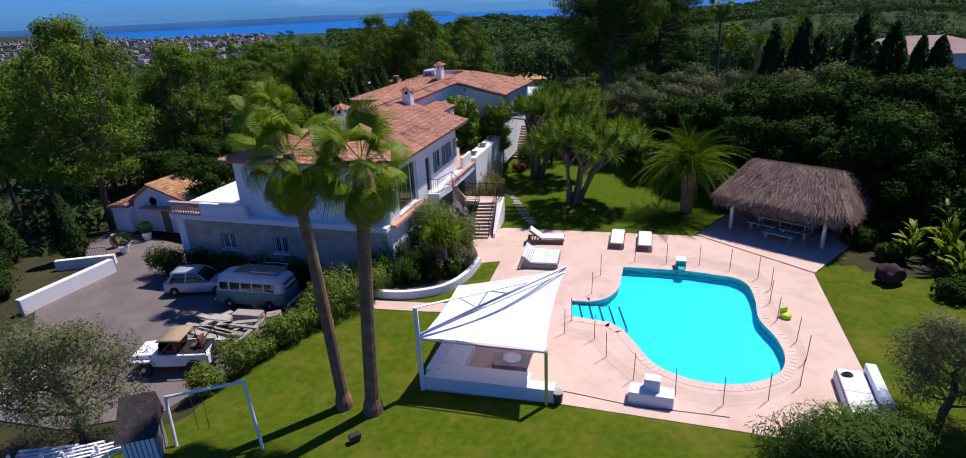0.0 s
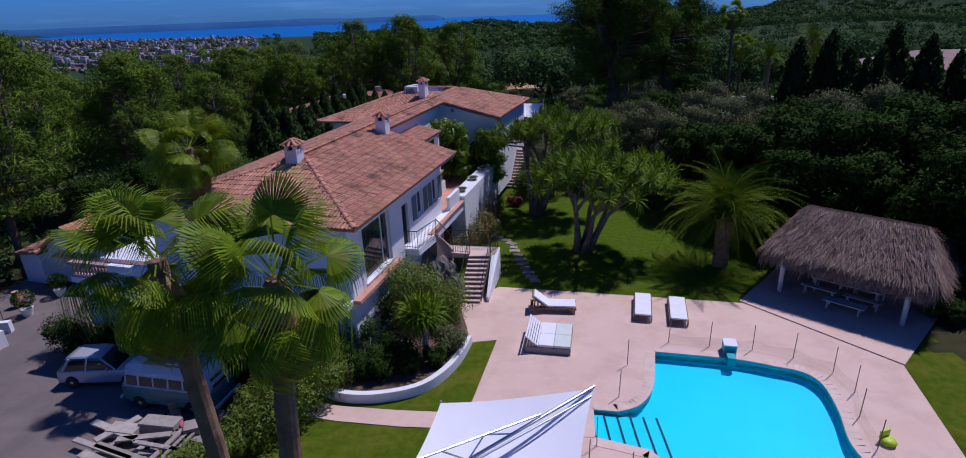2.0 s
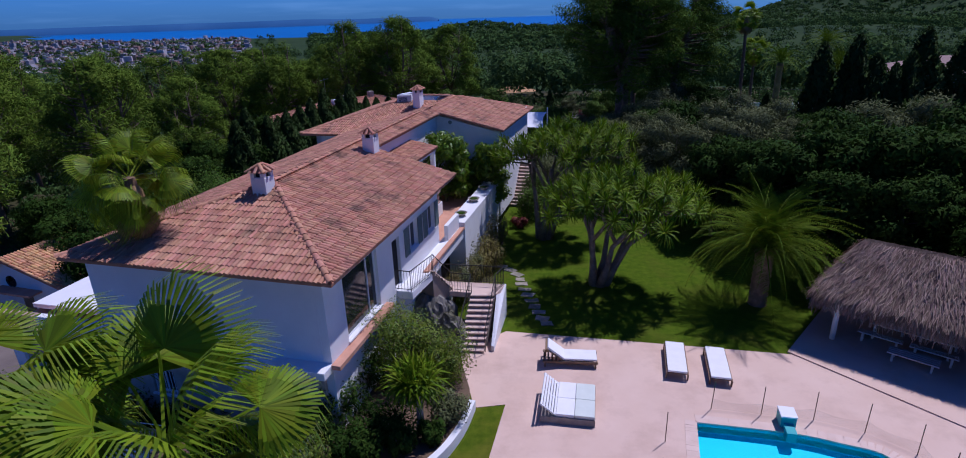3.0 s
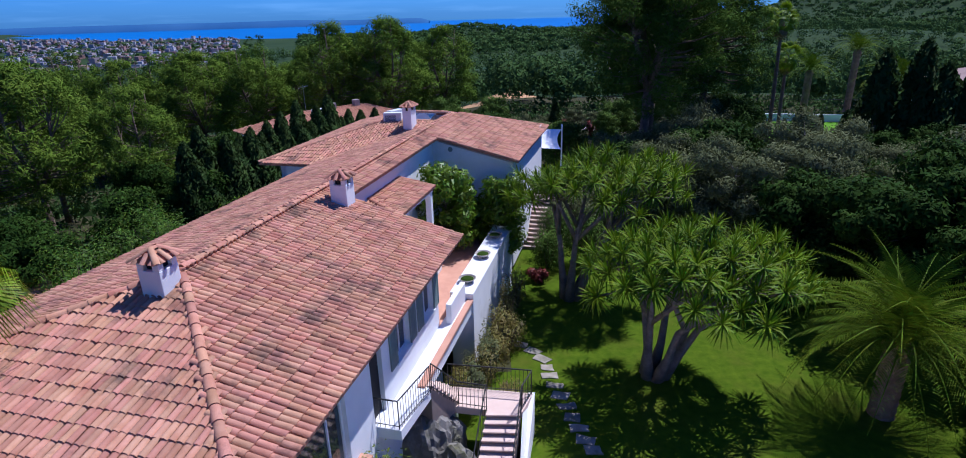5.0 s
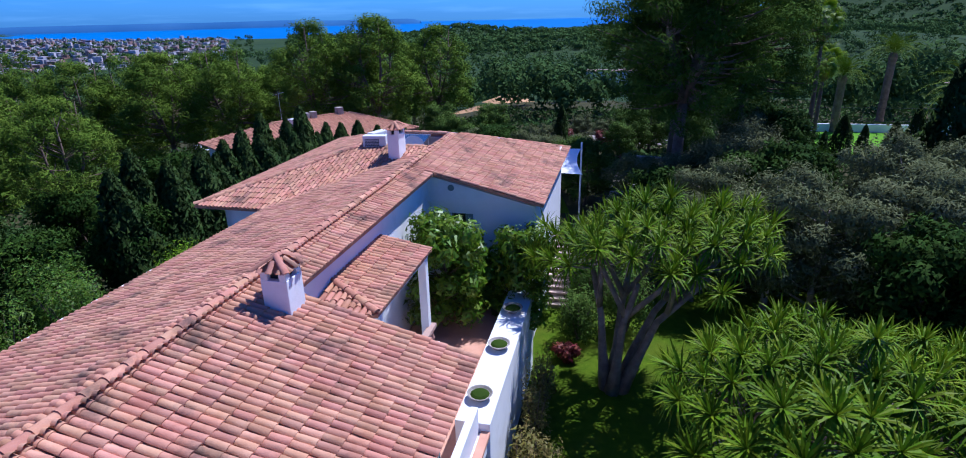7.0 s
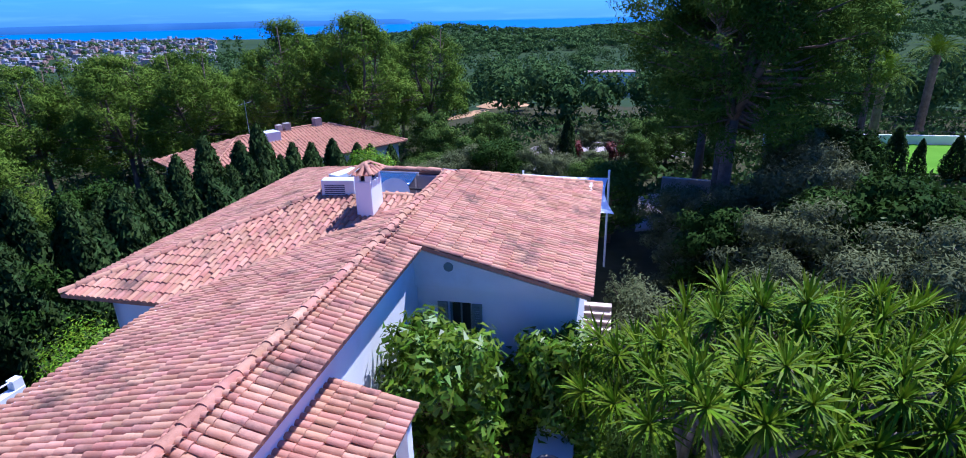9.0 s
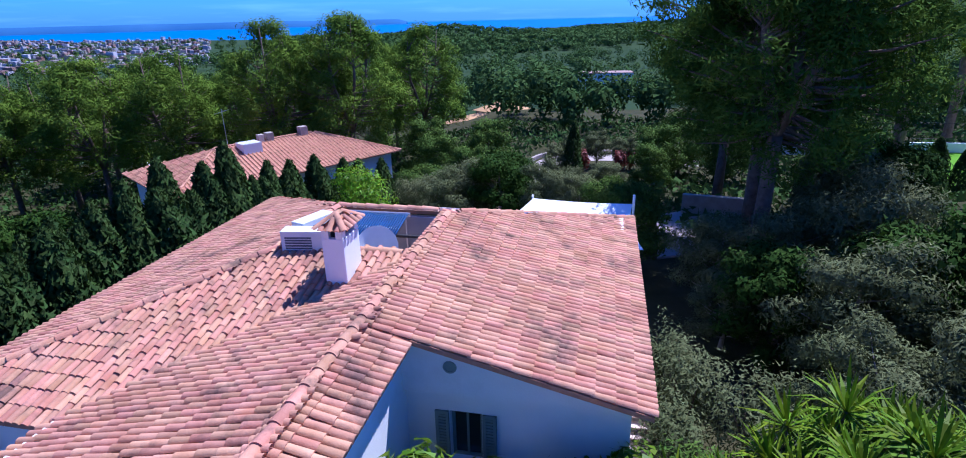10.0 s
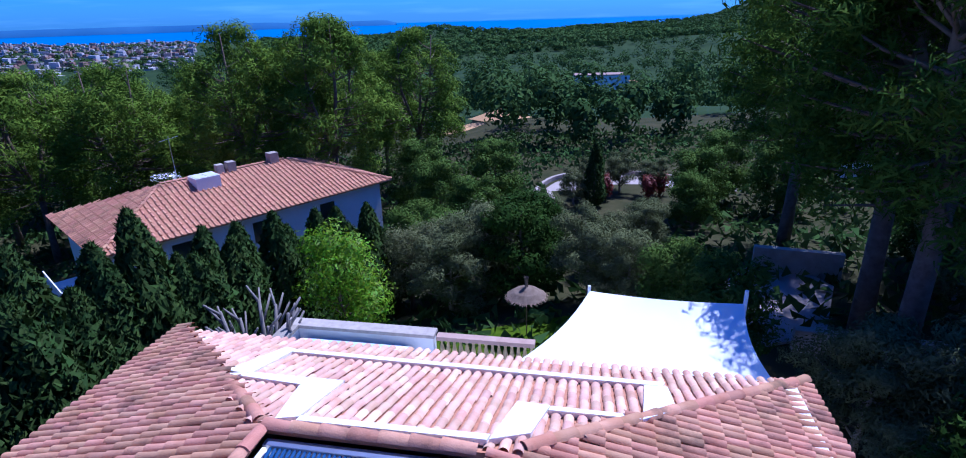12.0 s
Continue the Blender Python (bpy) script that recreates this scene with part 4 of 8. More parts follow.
for k in range(20):
    child("baluster", bme, pbal, Matrix.Translation((2.24, 8.45 + k * 0.205, 3.182)) @ Matrix.Diagonal((1, 1, 1.03, 1)))

# ---- garden stairs and landings ----
def stairs(name, a_left, a_right, b_left, b_right, z0, z1, n, label, tread_mat="coping"):
    """A flight from the foot (a) to the head (b): a thing with one part a step."""
    t = thing(name, 0, 0, 0, 0, label, "stairs")
    a0, a1, b0, b1 = (np.array(p, float) for p in (a_left, a_right, b_left, b_right))
    for k in range(n):
        f0, f1 = k / n, (k + 1) / n
        q = [a0 + (b0 - a0) * f0, a1 + (b1 - a1) * f0, a1 + (b1 - a1) * f1, a0 + (b0 - a0) * f1]
        zt = z0 + (z1 - z0) * (k + 1) / n
        part("riser", prism(bmesh.new(), [tuple(p) for p in q], z0 - 0.2, zt - 0.045), M["riser"], t)
        d = (a0 - b0) / np.linalg.norm(a0 - b0) * 0.05
        q2 = [q[0] + d, q[1] + d, q[2], q[3]]
        part("tread", prism(bmesh.new(), [tuple(p) for p in q2], zt - 0.043, zt), M[tread_mat], t)
    return t


# risers darker than the treads, with their shade put into the stone colour
M["riser"] = mat("shaded_riser_stone", (0.26, 0.20, 0.16), (0.34, 0.27, 0.22), 2, 0.85, 0.3, 30)
stairs("garden_stairs", (-1.12, 27.15), (-0.05, 27.05), (-0.58, 29.55), (0.50, 29.5), 0.0, 1.65, 11, "flight of stone steps climbing from terrace to villa landing")
lt = thing("landing", 0, 0, 0, 0, "white plastered landing with stone floor at the stair head", "landing")
part("slab", prism(bmesh.new(), [(-1.95, 29.8), (-0.58, 29.53), (0.55, 29.42), (0.95, 30.35), (-1.95, 30.85)], 1.4, 1.648), M["coping"], lt, "stone-floored slab")
part("side_wall", prism(bmesh.new(), [(0.28, 27.2), (0.40, 27.15), (1.02, 30.4), (0.82, 30.4), (0.56, 29.55)], -0.2, lambda x, y: 0.25 + (y - 27.15) * 0.58 if y < 29.5 else 1.645), M["plaster"], lt, "white stair side wall")
part("pier", prism(bmesh.new(), [(-1.9, 30.3), (-1.65, 30.25), (-1.6, 30.7), (-1.88, 30.78)], -0.2, 1.398), M["plaster"], lt)
up = thing("door_landing", 0, 0, 0, 0, "small white landing at the side door", "landing")
part("slab", prism(bmesh.new(), [(-3.95, 27.2), (-2.9, 26.95), (-2.2, 28.9), (-3.6, 29.2)], 2.72, 3.05), M["plaster"], up)
stairs("upper_steps", (-1.95, 30.7), (-1.5, 29.9), (-2.85, 29.35), (-2.25, 28.75), 1.65, 3.05, 8, "short curved flight of steps up to the side door")


def railing(name, pts, h=0.92, gap=0.13, label="thin dark iron railing with upright bars"):
    t = thing(name, 0, 0, 0, 0, label, "railing", "iron railings")
    for a, b in zip(pts, pts[1:]):
        a, b = Vector(a), Vector(b)
        u = Vector((0, 0, 1))
        part("handrail", tubed([a + u * h, b + u * h], 0.022, 6), M["iron"], t)
        part("bottom_rail", tubed([a + u * 0.1, b + u * 0.1], 0.014, 5), M["iron"], t)
        n = max(2, int((b - a).length / gap))
        for k in range(n + 1):
            p = a.lerp(b, k / n)
            part("bar", tubed([p, p + u * h], 0.018 if k in (0, n) else 0.009, 5), M["iron"], t)
    return t


railing("railing", [(-0.60, 29.56, 1.65), (-1.5, 29.78, 1.65), (-2.22, 28.75, 3.05)])
railing("railing", [(0.90, 30.3, 1.65), (0.50, 29.45, 1.65)])
railing("railing", [(-1.9, 30.8, 1.65), (0.90, 30.32, 1.65)])
railing("railing", [(-3.9, 27.25, 3.05), (-2.95, 27.0, 3.05), (-2.25, 28.6, 3.05)])
railing("railing", [(-1.15, 27.1, 0.1), (-0.6, 29.55, 1.7)], gap=0.3)
railing("railing", [(0.02, 27.0, 0.1), (0.52, 29.45, 1.7)], gap=0.3)
# mossy boulder under the landing
M["rock"] = mat("mossy_rock", (0.13, 0.12, 0.10), (0.27, 0.25, 0.22), 2.2, 0.95, 1.0, 9, stain=(0.09, 0.09, 0.03), stain_scale=1.0)


def boulder(x, y, z, sx, sy, sz, name="boulder", label="large weathered grey boulder", seed=0):
    bm = bmesh.new()
    bmesh.ops.create_icosphere(bm, subdivisions=4, radius=1.0)
    for v in bm.verts:
        v.co.x, v.co.y = (max(-0.8, min(0.8, v.co.x)), max(-0.82, min(0.82, v.co.y)))
        d = 1 + 0.30 * noise.noise(v.co * 1.1 + Vector((seed, 0, 0))) + 0.20 * abs(noise.noise(v.co * 3.1 + Vector((0, seed, 0)))) + 0.08 * noise.noise(v.co * 8.0)
        v.co = Vector((v.co.x * sx, v.co.y * sy, v.co.z * sz)) * d
    t = thing(name, x, y, z, seed * 40, label, "rock")
    part("rock_body", bm, M["rock"], t)


boulder(-1.55, 28.2, -0.1, 0.7, 1.35, 1.35, seed=1)
boulder(-2.45, 29.0, 0.2, 1.0, 0.9, 1.75, seed=2)
boulder(-1.9, 29.5, 0.0, 0.8, 0.6, 1.3, seed=5)
boulder(-1.6, 26.9, 0.0, 0.5, 0.6, 0.7, seed=3)
boulder(-1.2, 23.1, 0.3, 0.45, 0.4, 0.5, seed=4)

# raised bed with a curved white wall
outer = open_curve([(-0.30, 23.3), (-0.68, 21.9), (-1.3, 20.65), (-2.15, 19.75), (-3.4, 19.3), (-4.7, 19.25), (-5.9, 19.65), (-6.8, 20.4)], 5)
pl = thing("planter_wall", 0, 0, 0, 0, "low curved white wall holding the planted bed", "wall")
bm = bmesh.new()
po = np.array(outer)
tg = np.gradient(po, axis=0)
nr = np.stack([-tg[:, 1], tg[:, 0]], 1) / np.linalg.norm(tg, axis=1)[:, None]
cen_ = np.array((-2.8, 23.5))
sgn = np.sign(((cen_ - po) * nr).sum(1))[:, None]
inner = po + nr * sgn * 0.24
ring = []
for p, q in zip(po, inner):
    ring.append([bm.verts.new((p[0], p[1], -0.2)), bm.verts.new((p[0], p[1], 0.42)), bm.verts.new((q[0], q[1], 0.42)), bm.verts.new((q[0], q[1], -0.2))])
for a, b in zip(ring, ring[1:]):
    for k in range(4):
        bm.faces.new((a[k], a[(k + 1) % 4], b[(k + 1) % 4], b[k]))
bm.faces.new(ring[0])
bm.faces.new(ring[-1][::-1])
part("wall_body", bm, M["plaster"], pl)
sheet("soil_bed", [tuple(p) for p in inner] + [(-5.6, 22.0), (-3.6, 27.0), (-1.2, 27.0), (-0.55, 24.2)], 0.3, 0.5, M["soil"], "dark planted soil in the raised bed", "soil")

# ---- pool furniture ----
def lounger(x, y, rz, back=0.0):
    t = thing("sun_lounger", x, y, 0.02, rz, "wooden sun lounger with a white cushion on the terrace" if not back else "wooden sun lounger with its white cushioned back raised", "lounger", "sun loungers")
    W_, L_ = 0.40, 1.12
    for s in (-1, 1):
        part("side_rail", boxed(s * W_ - 0.025, s * W_ + 0.025, -L_, L_, 0.20, 0.29), M["wood"], t)
        for yy in (-L_ + 0.1, L_ - 0.1):
            part("leg", boxed(s * W_ - 0.03, s * W_ + 0.03, yy - 0.04, yy + 0.04, 0.0, 0.2), M["wood"], t)
    for k in range(14):
        yy = -L_ + 0.06 + k * (2 * L_ - 0.12) / 13
        part("slat", boxed(-W_, W_, yy - 0.035, yy + 0.035, 0.291, 0.312), M["wood"], t)
    part("cushion", boxed(-W_ + 0.03, W_ - 0.03, -L_ + 0.04, L_ * (0.25 if back else 1.0) - 0.02, 0.313, 0.40), M["cushion"], t, "white cushion", bevel=0.025)
    if back:
        part("backrest", boxed(-W_ + 0.03, W_ - 0.03, 0.0, 0.85, 0.0, 0.09), M["cushion"], t, "raised white back cushion", m=Matrix.Translation((0, L_ * 0.25, 0.32)) @ Matrix.Rotation(radians(back), 4, "X"), bevel=0.025)
        part("back_frame", boxed(-W_, W_, 0.0, 0.9, -0.05, -0.006), M["wood"], t, m=Matrix.Translation((0, L_ * 0.25, 0.32)) @ Matrix.Rotation(radians(back), 4, "X"))


lounger(7.82, 25.95, -13)
lounger(9.35, 25.5, -13)
lounger(3.55, 26.25, 84, back=38)
db = thing("daybed", 3.15, 23.35, 0.02, -10, "double wooden daybed with white cushions and raised slatted head", "daybed")
part("base", boxed(-0.95, 0.95, -1.0, 1.0, 0.0, 0.28), M["greywood"], db, "grey timber base", bevel=0.01)
for a, b in ((-0.42, 0.22), (0.23, 0.93)):
    for c, d in ((-0.96, -0.01), (0.0, 0.96)):
        part("cushion", boxed(a, b, c, d, 0.281, 0.40), M["cushion"] if a < 0 else M["pale_green"], db, bevel=0.025)
hd = Matrix.Translation((-0.45, 0, 0.33)) @ Matrix.Rotation(radians(38), 4, "Y")
for k in range(6):
    part("slat", boxed(-0.68 + k * 0.12, -0.60 + k * 0.12, -0.95, 0.95, 0.0, 0.03), M["white"], db, m=hd)
for s in (-0.9, 0, 0.9):
    part("batten", boxed(-0.68, 0.04, s - 0.03, s + 0.03, -0.04, -0.002), M["white"], db, m=hd)

# pool fence: leaning slim poles with sagging clear mesh
netm = bpy.data.materials.new("fence_mesh")
netm.use_nodes = True
nn, nl = netm.node_tree.nodes, netm.node_tree.links
ntp = nn.new("ShaderNodeBsdfTransparent")
nms = nn.new("ShaderNodeMixShader")
nms.inputs["Fac"].default_value = 0.13
nn["Principled BSDF"].inputs["Base Color"].default_value = (0.35, 0.30, 0.27, 1)
nl.new(ntp.outputs["BSDF"], nms.inputs[1])
nl.new(nn["Principled BSDF"].outputs["BSDF"], nms.inputs[2])
nl.new(nms.outputs["Shader"], nn["Material Output"].inputs["Surface"])
poles = [(3.72, 15.75), (4.95, 15.2), (5.25, 13.85), (6.05, 12.33), (7.37, 11.34), (8.89, 10.75), (10.57, 11.0), (12.05, 11.8), (12.98, 13.35), (13.28, 14.8), (13.2, 16.5), (13.55, 18.1), (14.15, 19.45), (14.03, 20.7), (12.98, 21.75), (11.6, 22.42), (9.92, 22.75), (8.27, 23.1), (6.15, 21.45), (5.4, 19.4), (4.15, 16.8)]
pf = thing("pool_fence", 0, 0, 0, 0, "slim removable pool fence with clear sagging mesh", "fence")
for k, (x, y) in enumerate(poles):
    lx, ly = random.uniform(-0.03, 0.03), random.uniform(-0.03, 0.03)
    part("pole", tubed([(x, y, 0), (x + lx, y + ly, 1.22)], 0.016, 6), M["steel_dark"], pf, "slim bronze pole")
for a, b in zip(poles[:18], poles[1:18]):
    bm = bmesh.new()
    n_ = 8
    lo_, hi_ = [], []
    for k in range(n_ + 1):
        f = k / n_
        x, y = a[0] + (b[0] - a[0]) * f, a[1] + (b[1] - a[1]) * f
        lo_.append(bm.verts.new((x, y, 0.04)))
        hi_.append(bm.verts.new((x, y, 0.50 - 0.12 * math.sin(math.pi * f))))
    for k in range(n_):
        bm.faces.new((lo_[k], lo_[k + 1], hi_[k + 1], hi_[k]))
    part("mesh_panel", bm, netm, pf, "thin see-through mesh")

# small things round the pool
M["teal"] = mat("teal_plastic", (0.03, 0.35, 0.36), (0.05, 0.42, 0.42), 3, 0.5, 0.1, 30)
sk = thing("filter_box", 10.55, 22.22, 0.03, -12, "teal pool filter box with a pale lid on the rim", "pool equipment")
part("case", boxed(-0.25, 0.25, -0.22, 0.35, 0.0, 0.42), M["teal"], sk, bevel=0.02)
part("lid", boxed(-0.27, 0.27, -0.24, 0.37, 0.422, 0.48), M["white"], sk, "pale lid", bevel=0.02)
part("intake", boxed(-0.16, 0.16, -0.75, -0.221, -0.16, 0.2), M["teal"], sk)
M["yellow"] = mat("lime_plastic", (0.45, 0.62, 0.02), (0.5, 0.68, 0.03), 3, 0.45, 0.05, 30)
ft = thing("pool_toy", 13.68, 16.75, 0.02, 20, "lime yellow inflatable pool float on the terrace", "toy")
part("body", lathe([(0.05, 0), (0.22, 0.03), (0.26, 0.12), (0.2, 0.2), (0.05, 0.22)], 14), M["yellow"], ft, smooth=True)
part("seat_back", boxed(-0.2, 0.2, 0.12, 0.2, 0.15, 0.45), M["yellow"], ft, bevel=0.03)
bn = thing("bench", 6.42, 11.05, 0.02, -16, "white masonry bench with a square back block", "bench")
part("seat", boxed(-0.78, 0.78, -0.32, 0.32, 0.0, 0.47), M["plaster"], bn, bevel=0.02)
part("back_block", boxed(-0.28, 0.28, -0.1, 0.315, 0.472, 0.95), M["plaster"], bn, bevel=0.02)
so = thing("built_in_sofa", 13.55, 10.85, 0.02, -17, "white masonry sofa with cushioned seat at the terrace edge", "sofa")
part("seat", boxed(-0.5, 0.45, -1.6, 1.35, 0.0, 0.38), M["plaster"], so, bevel=0.02)
part("cushion", boxed(-0.47, 0.40, -1.55, -0.1, 0.382, 0.5), M["cushion"], so, bevel=0.03)
part("cushion", boxed(-0.47, 0.40, -0.08, 1.3, 0.382, 0.5), M["cushion"], so, bevel=0.03)
part("back", boxed(0.452, 0.80, -1.6, 1.45, 0.0, 0.78), M["plaster"], so, bevel=0.02)
ry = thing("coiled_hose", 13.62, 11.75, 0.53, 0, "dark coiled hose lying on the sofa", "hose")
bm = bmesh.new()
for k in range(3):
    tube(bm, [((0.20 - 0.03 * k) * math.cos(a * 0.35), (0.13 - 0.02 * k) * math.sin(a * 0.35), 0.03 * k) for a in range(19)], 0.022, 6)
part("coil", bm, M["iron"], ry)
bi = thing("bin", 3.05, 11.05, 0.0, 0, "small dark green waste bin with pale lid", "bin")
M["darkgreen"] = mat("dark_green_plastic", (0.03, 0.06, 0.045), (0.05, 0.08, 0.06), 3, 0.5, 0.05, 30)
part("body", lathe([(0.16, 0), (0.2, 0.42), (0.19, 0.44)], 14), M["darkgreen"], bi, smooth=True)
part("lid", lathe([(0.205, 0.44), (0.205, 0.48), (0.1, 0.51)], 14), M["greywood"], bi)
fl = thing("floodlight", -4.0, 9.1, 0, 35, "small dark garden floodlight on the lawn", "lamp")
part("housing", boxed(-0.2, 0.2, -0.12, 0.12, 0.08, 0.3), M["iron"], fl, bevel=0.03)
part("stake", tubed([(0, 0, -0.1), (0, 0, 0.1)], 0.02, 6), M["iron"], fl)
# drainage line of a hose along the terrace edge
ho = thing("hose", 0, 0, 0.02, 0, "thin dark hose lying along the terrace edge", "hose")
part("tube_run", tubed([(x, y, 0.015) for x, y in open_curve([(2.5, 11.9), (3.6, 11.55), (5.1, 11.0), (6.0, 10.7), (7.3, 10.45), (8.9, 10.1)], 4)], 0.012, 5), M["iron"], ho)

# ---- sail shade with seating ----
def sail_cloth(corners, sag=0.35, pull=0.10, n=20):
    """Four-cornered tensioned cloth with hollow edges."""
    a, b, c, d = (Vector(p) for p in corners)
    bm = bmesh.new()
    g = [[None] * (n + 1) for _ in range(n + 1)]
    mid = (a + b + c + d) / 4
    for i in range(n + 1):
        for j in range(n + 1):
            u, v = i / n, j / n
            p = a * (1 - u) * (1 - v) + b * u * (1 - v) + c * u * v + d * (1 - u) * v
            edge = 4 * u * (1 - u) * (1 - 4 * v * (1 - v)) + 4 * v * (1 - v) * (1 - 4 * u * (1 - u))
            p = p.lerp(Vector((mid.x, mid.y, p.z)), pull * edge)
            p.z -= sag * 16 * u * (1 - u) * v * (1 - v)
            g[i][j] = bm.verts.new(p)
    for i in range(n):
        for j in range(n):
            bm.faces.new((g[i][j], g[i + 1][j], g[i + 1][j + 1], g[i][j + 1]))
    return bm


ss = thing("shade_sail", 0, 0, 0, 0, "large white shade sail on steel masts over the seating", "sunshade")
lowl, post2, tip, nw = (-2.0, 11.9, 2.3), (2.6, 10.92, 2.28), (3.72, 15.5, 3.3), (-0.96, 16.5, 2.1)
part("cloth", sail_cloth([lowl, post2, tip, nw], 0.12, 0.05), M["sail"], ss, "taut white cloth", smooth=True)
part("mast", boxed(-0.08, 0.08, -0.08, 0.08, 0, 3.6), M["white"], ss, m=Matrix.Translation((-2.05, 11.9, 0)), bevel=0.012)
part("post", boxed(-0.06, 0.06, -0.06, 0.06, 0, 2.3), M["steel"], ss, m=Matrix.Translation((2.62, 10.9, 0)), bevel=0.01)
part("post", tubed([(-0.96, 16.55, 0), (-0.96, 16.55, 2.15)], 0.04, 8), M["steel"], ss)
part("boom", tubed([(-2.0, 11.95, 2.42), (3.75, 15.52, 3.38)], 0.05, 8), M["steel"], ss)
part("boom", tubed([(-2.0, 12.0, 2.34), (3.6, 15.2, 3.26)], 0.035, 8), M["steel"], ss)
part("stay", tubed([(-2.05, 11.95, 3.55), (2.1, 14.52, 3.2)], 0.035, 8), M["steel"], ss)
for a, b in (((-0.55, 12.88, 3.42), (0.1, 13.25, 2.78)), ((0.1, 13.25, 2.78), (0.55, 13.57, 3.33)), ((0.55, 13.57, 3.33), (1.3, 14.0, 2.98))):
    part("strut", tubed([a, b], 0.022, 6), M["steel"], ss)
part("edge_beam", tubed([(-2.0, 11.88, 2.26), (2.6, 10.9, 2.24)], 0.035, 6), M["steel"], ss)
st = thing("seating_wall", 0, 0, 0, 0, "white masonry corner seating under the sail", "seating")
part("wall_body", prism(bmesh.new(), [(-2.0, 11.95), (2.9, 10.98), (3.05, 11.45), (-1.75, 12.4)], -0.05, 0.56), M["plaster"], st)
part("wall_body", prism(bmesh.new(), [(-1.98, 12.45), (-1.55, 12.37), (-1.0, 14.6), (-1.45, 14.7)], -0.05, 0.56), M["plaster"], st)
part("seat_cushion", prism(bmesh.new(), [(-1.53, 12.42), (2.0, 11.7), (2.15, 12.3), (-1.4, 13.0)], 0.02, 0.42), M["cushion"], st, "cream seat cushion")
part("seat_cushion", prism(bmesh.new(), [(-1.38, 13.03), (-0.5, 12.86), (-0.15, 14.35), (-1.0, 14.5)], 0.02, 0.42), M["cushion"], st, "cream seat cushion")
tb = thing("low_table", 1.35, 13.2, 0.02, -10, "low round-topped table with a pale tray under the sail", "table")
part("tabletop", boxed(-0.75, 0.75, -0.42, 0.42, 0.36, 0.41), M["greywood"], tb, bevel=0.01)
for sx in (-0.65, 0.65):
    for sy in (-0.33, 0.33):
        part("leg", boxed(sx - 0.04, sx + 0.04, sy - 0.04, sy + 0.04, 0, 0.36), M["wood"], tb)
tr = thing("tray", 1.4, 13.25, 0.43, 0, "round pale tray on the low table", "tray")
part("dish", lathe([(0.0, 0.0), (0.34, 0.0), (0.37, 0.05), (0.35, 0.05), (0.3, 0.015)], 18), M["white"], tr)

# ---- thatched pavilion ----
pv = thing("thatched_pavilion", 0, 0, 0, 0, "open garden pavilion with white posts and shaggy palm thatch", "pavilion")
fa, fb = Vector((15.05, 27.6, 0.07)), Vector((18.85, 24.1, 0.07))
ax = (fb - fa).normalized()
bk = Vector((-ax.y, ax.x, 0))
for p in (fa, fb, fa + bk * 4.0, fb + bk * 4.0):
    part("post", tubed([p, p + Vector((0, 0, 2.45))], 0.11, 10), M["white"], pv, "white round post", smooth=True)
for p, q in ((fa, fb), (fa + bk * 4, fb + bk * 4), (fa, fa + bk * 4), (fb, fb + bk * 4)):
    part("beam", tubed([p + Vector((0, 0, 2.32)), q + Vector((0, 0, 2.32))], 0.08, 8), M["wood"], pv)
zr0, ze = 4.15, 2.40
e0, e1 = fa - ax * 0.9 - bk * 0.55, fb + ax * 1.0 - bk * 0.55
e2, e3 = fb + ax * 1.0 + bk * 4.7, fa - ax * 0.9 + bk * 4.7
r0, r1 = fa + ax * 0.2 + bk * 2.1, fb - ax * 0.1 + bk * 2.1
for p in (e0, e1, e2, e3):
    p.z = ze
for p in (r0, r1):
    p.z = zr0
bm = bmesh.new()
vv = [bm.verts.new(p) for p in (e0, e1, e2, e3, r0, r1)]
for f in ((0, 1, 5, 4), (1, 2, 5), (2, 3, 4, 5), (3, 0, 4)):
    bm.faces.new([vv[i] for i in f])
bmesh.ops.solidify(bm, geom=bm.faces[:], thickness=0.14)
thatch = part("thatch", bm, M["thatch_core"], pv, "grey-brown palm thatch")
blades = []
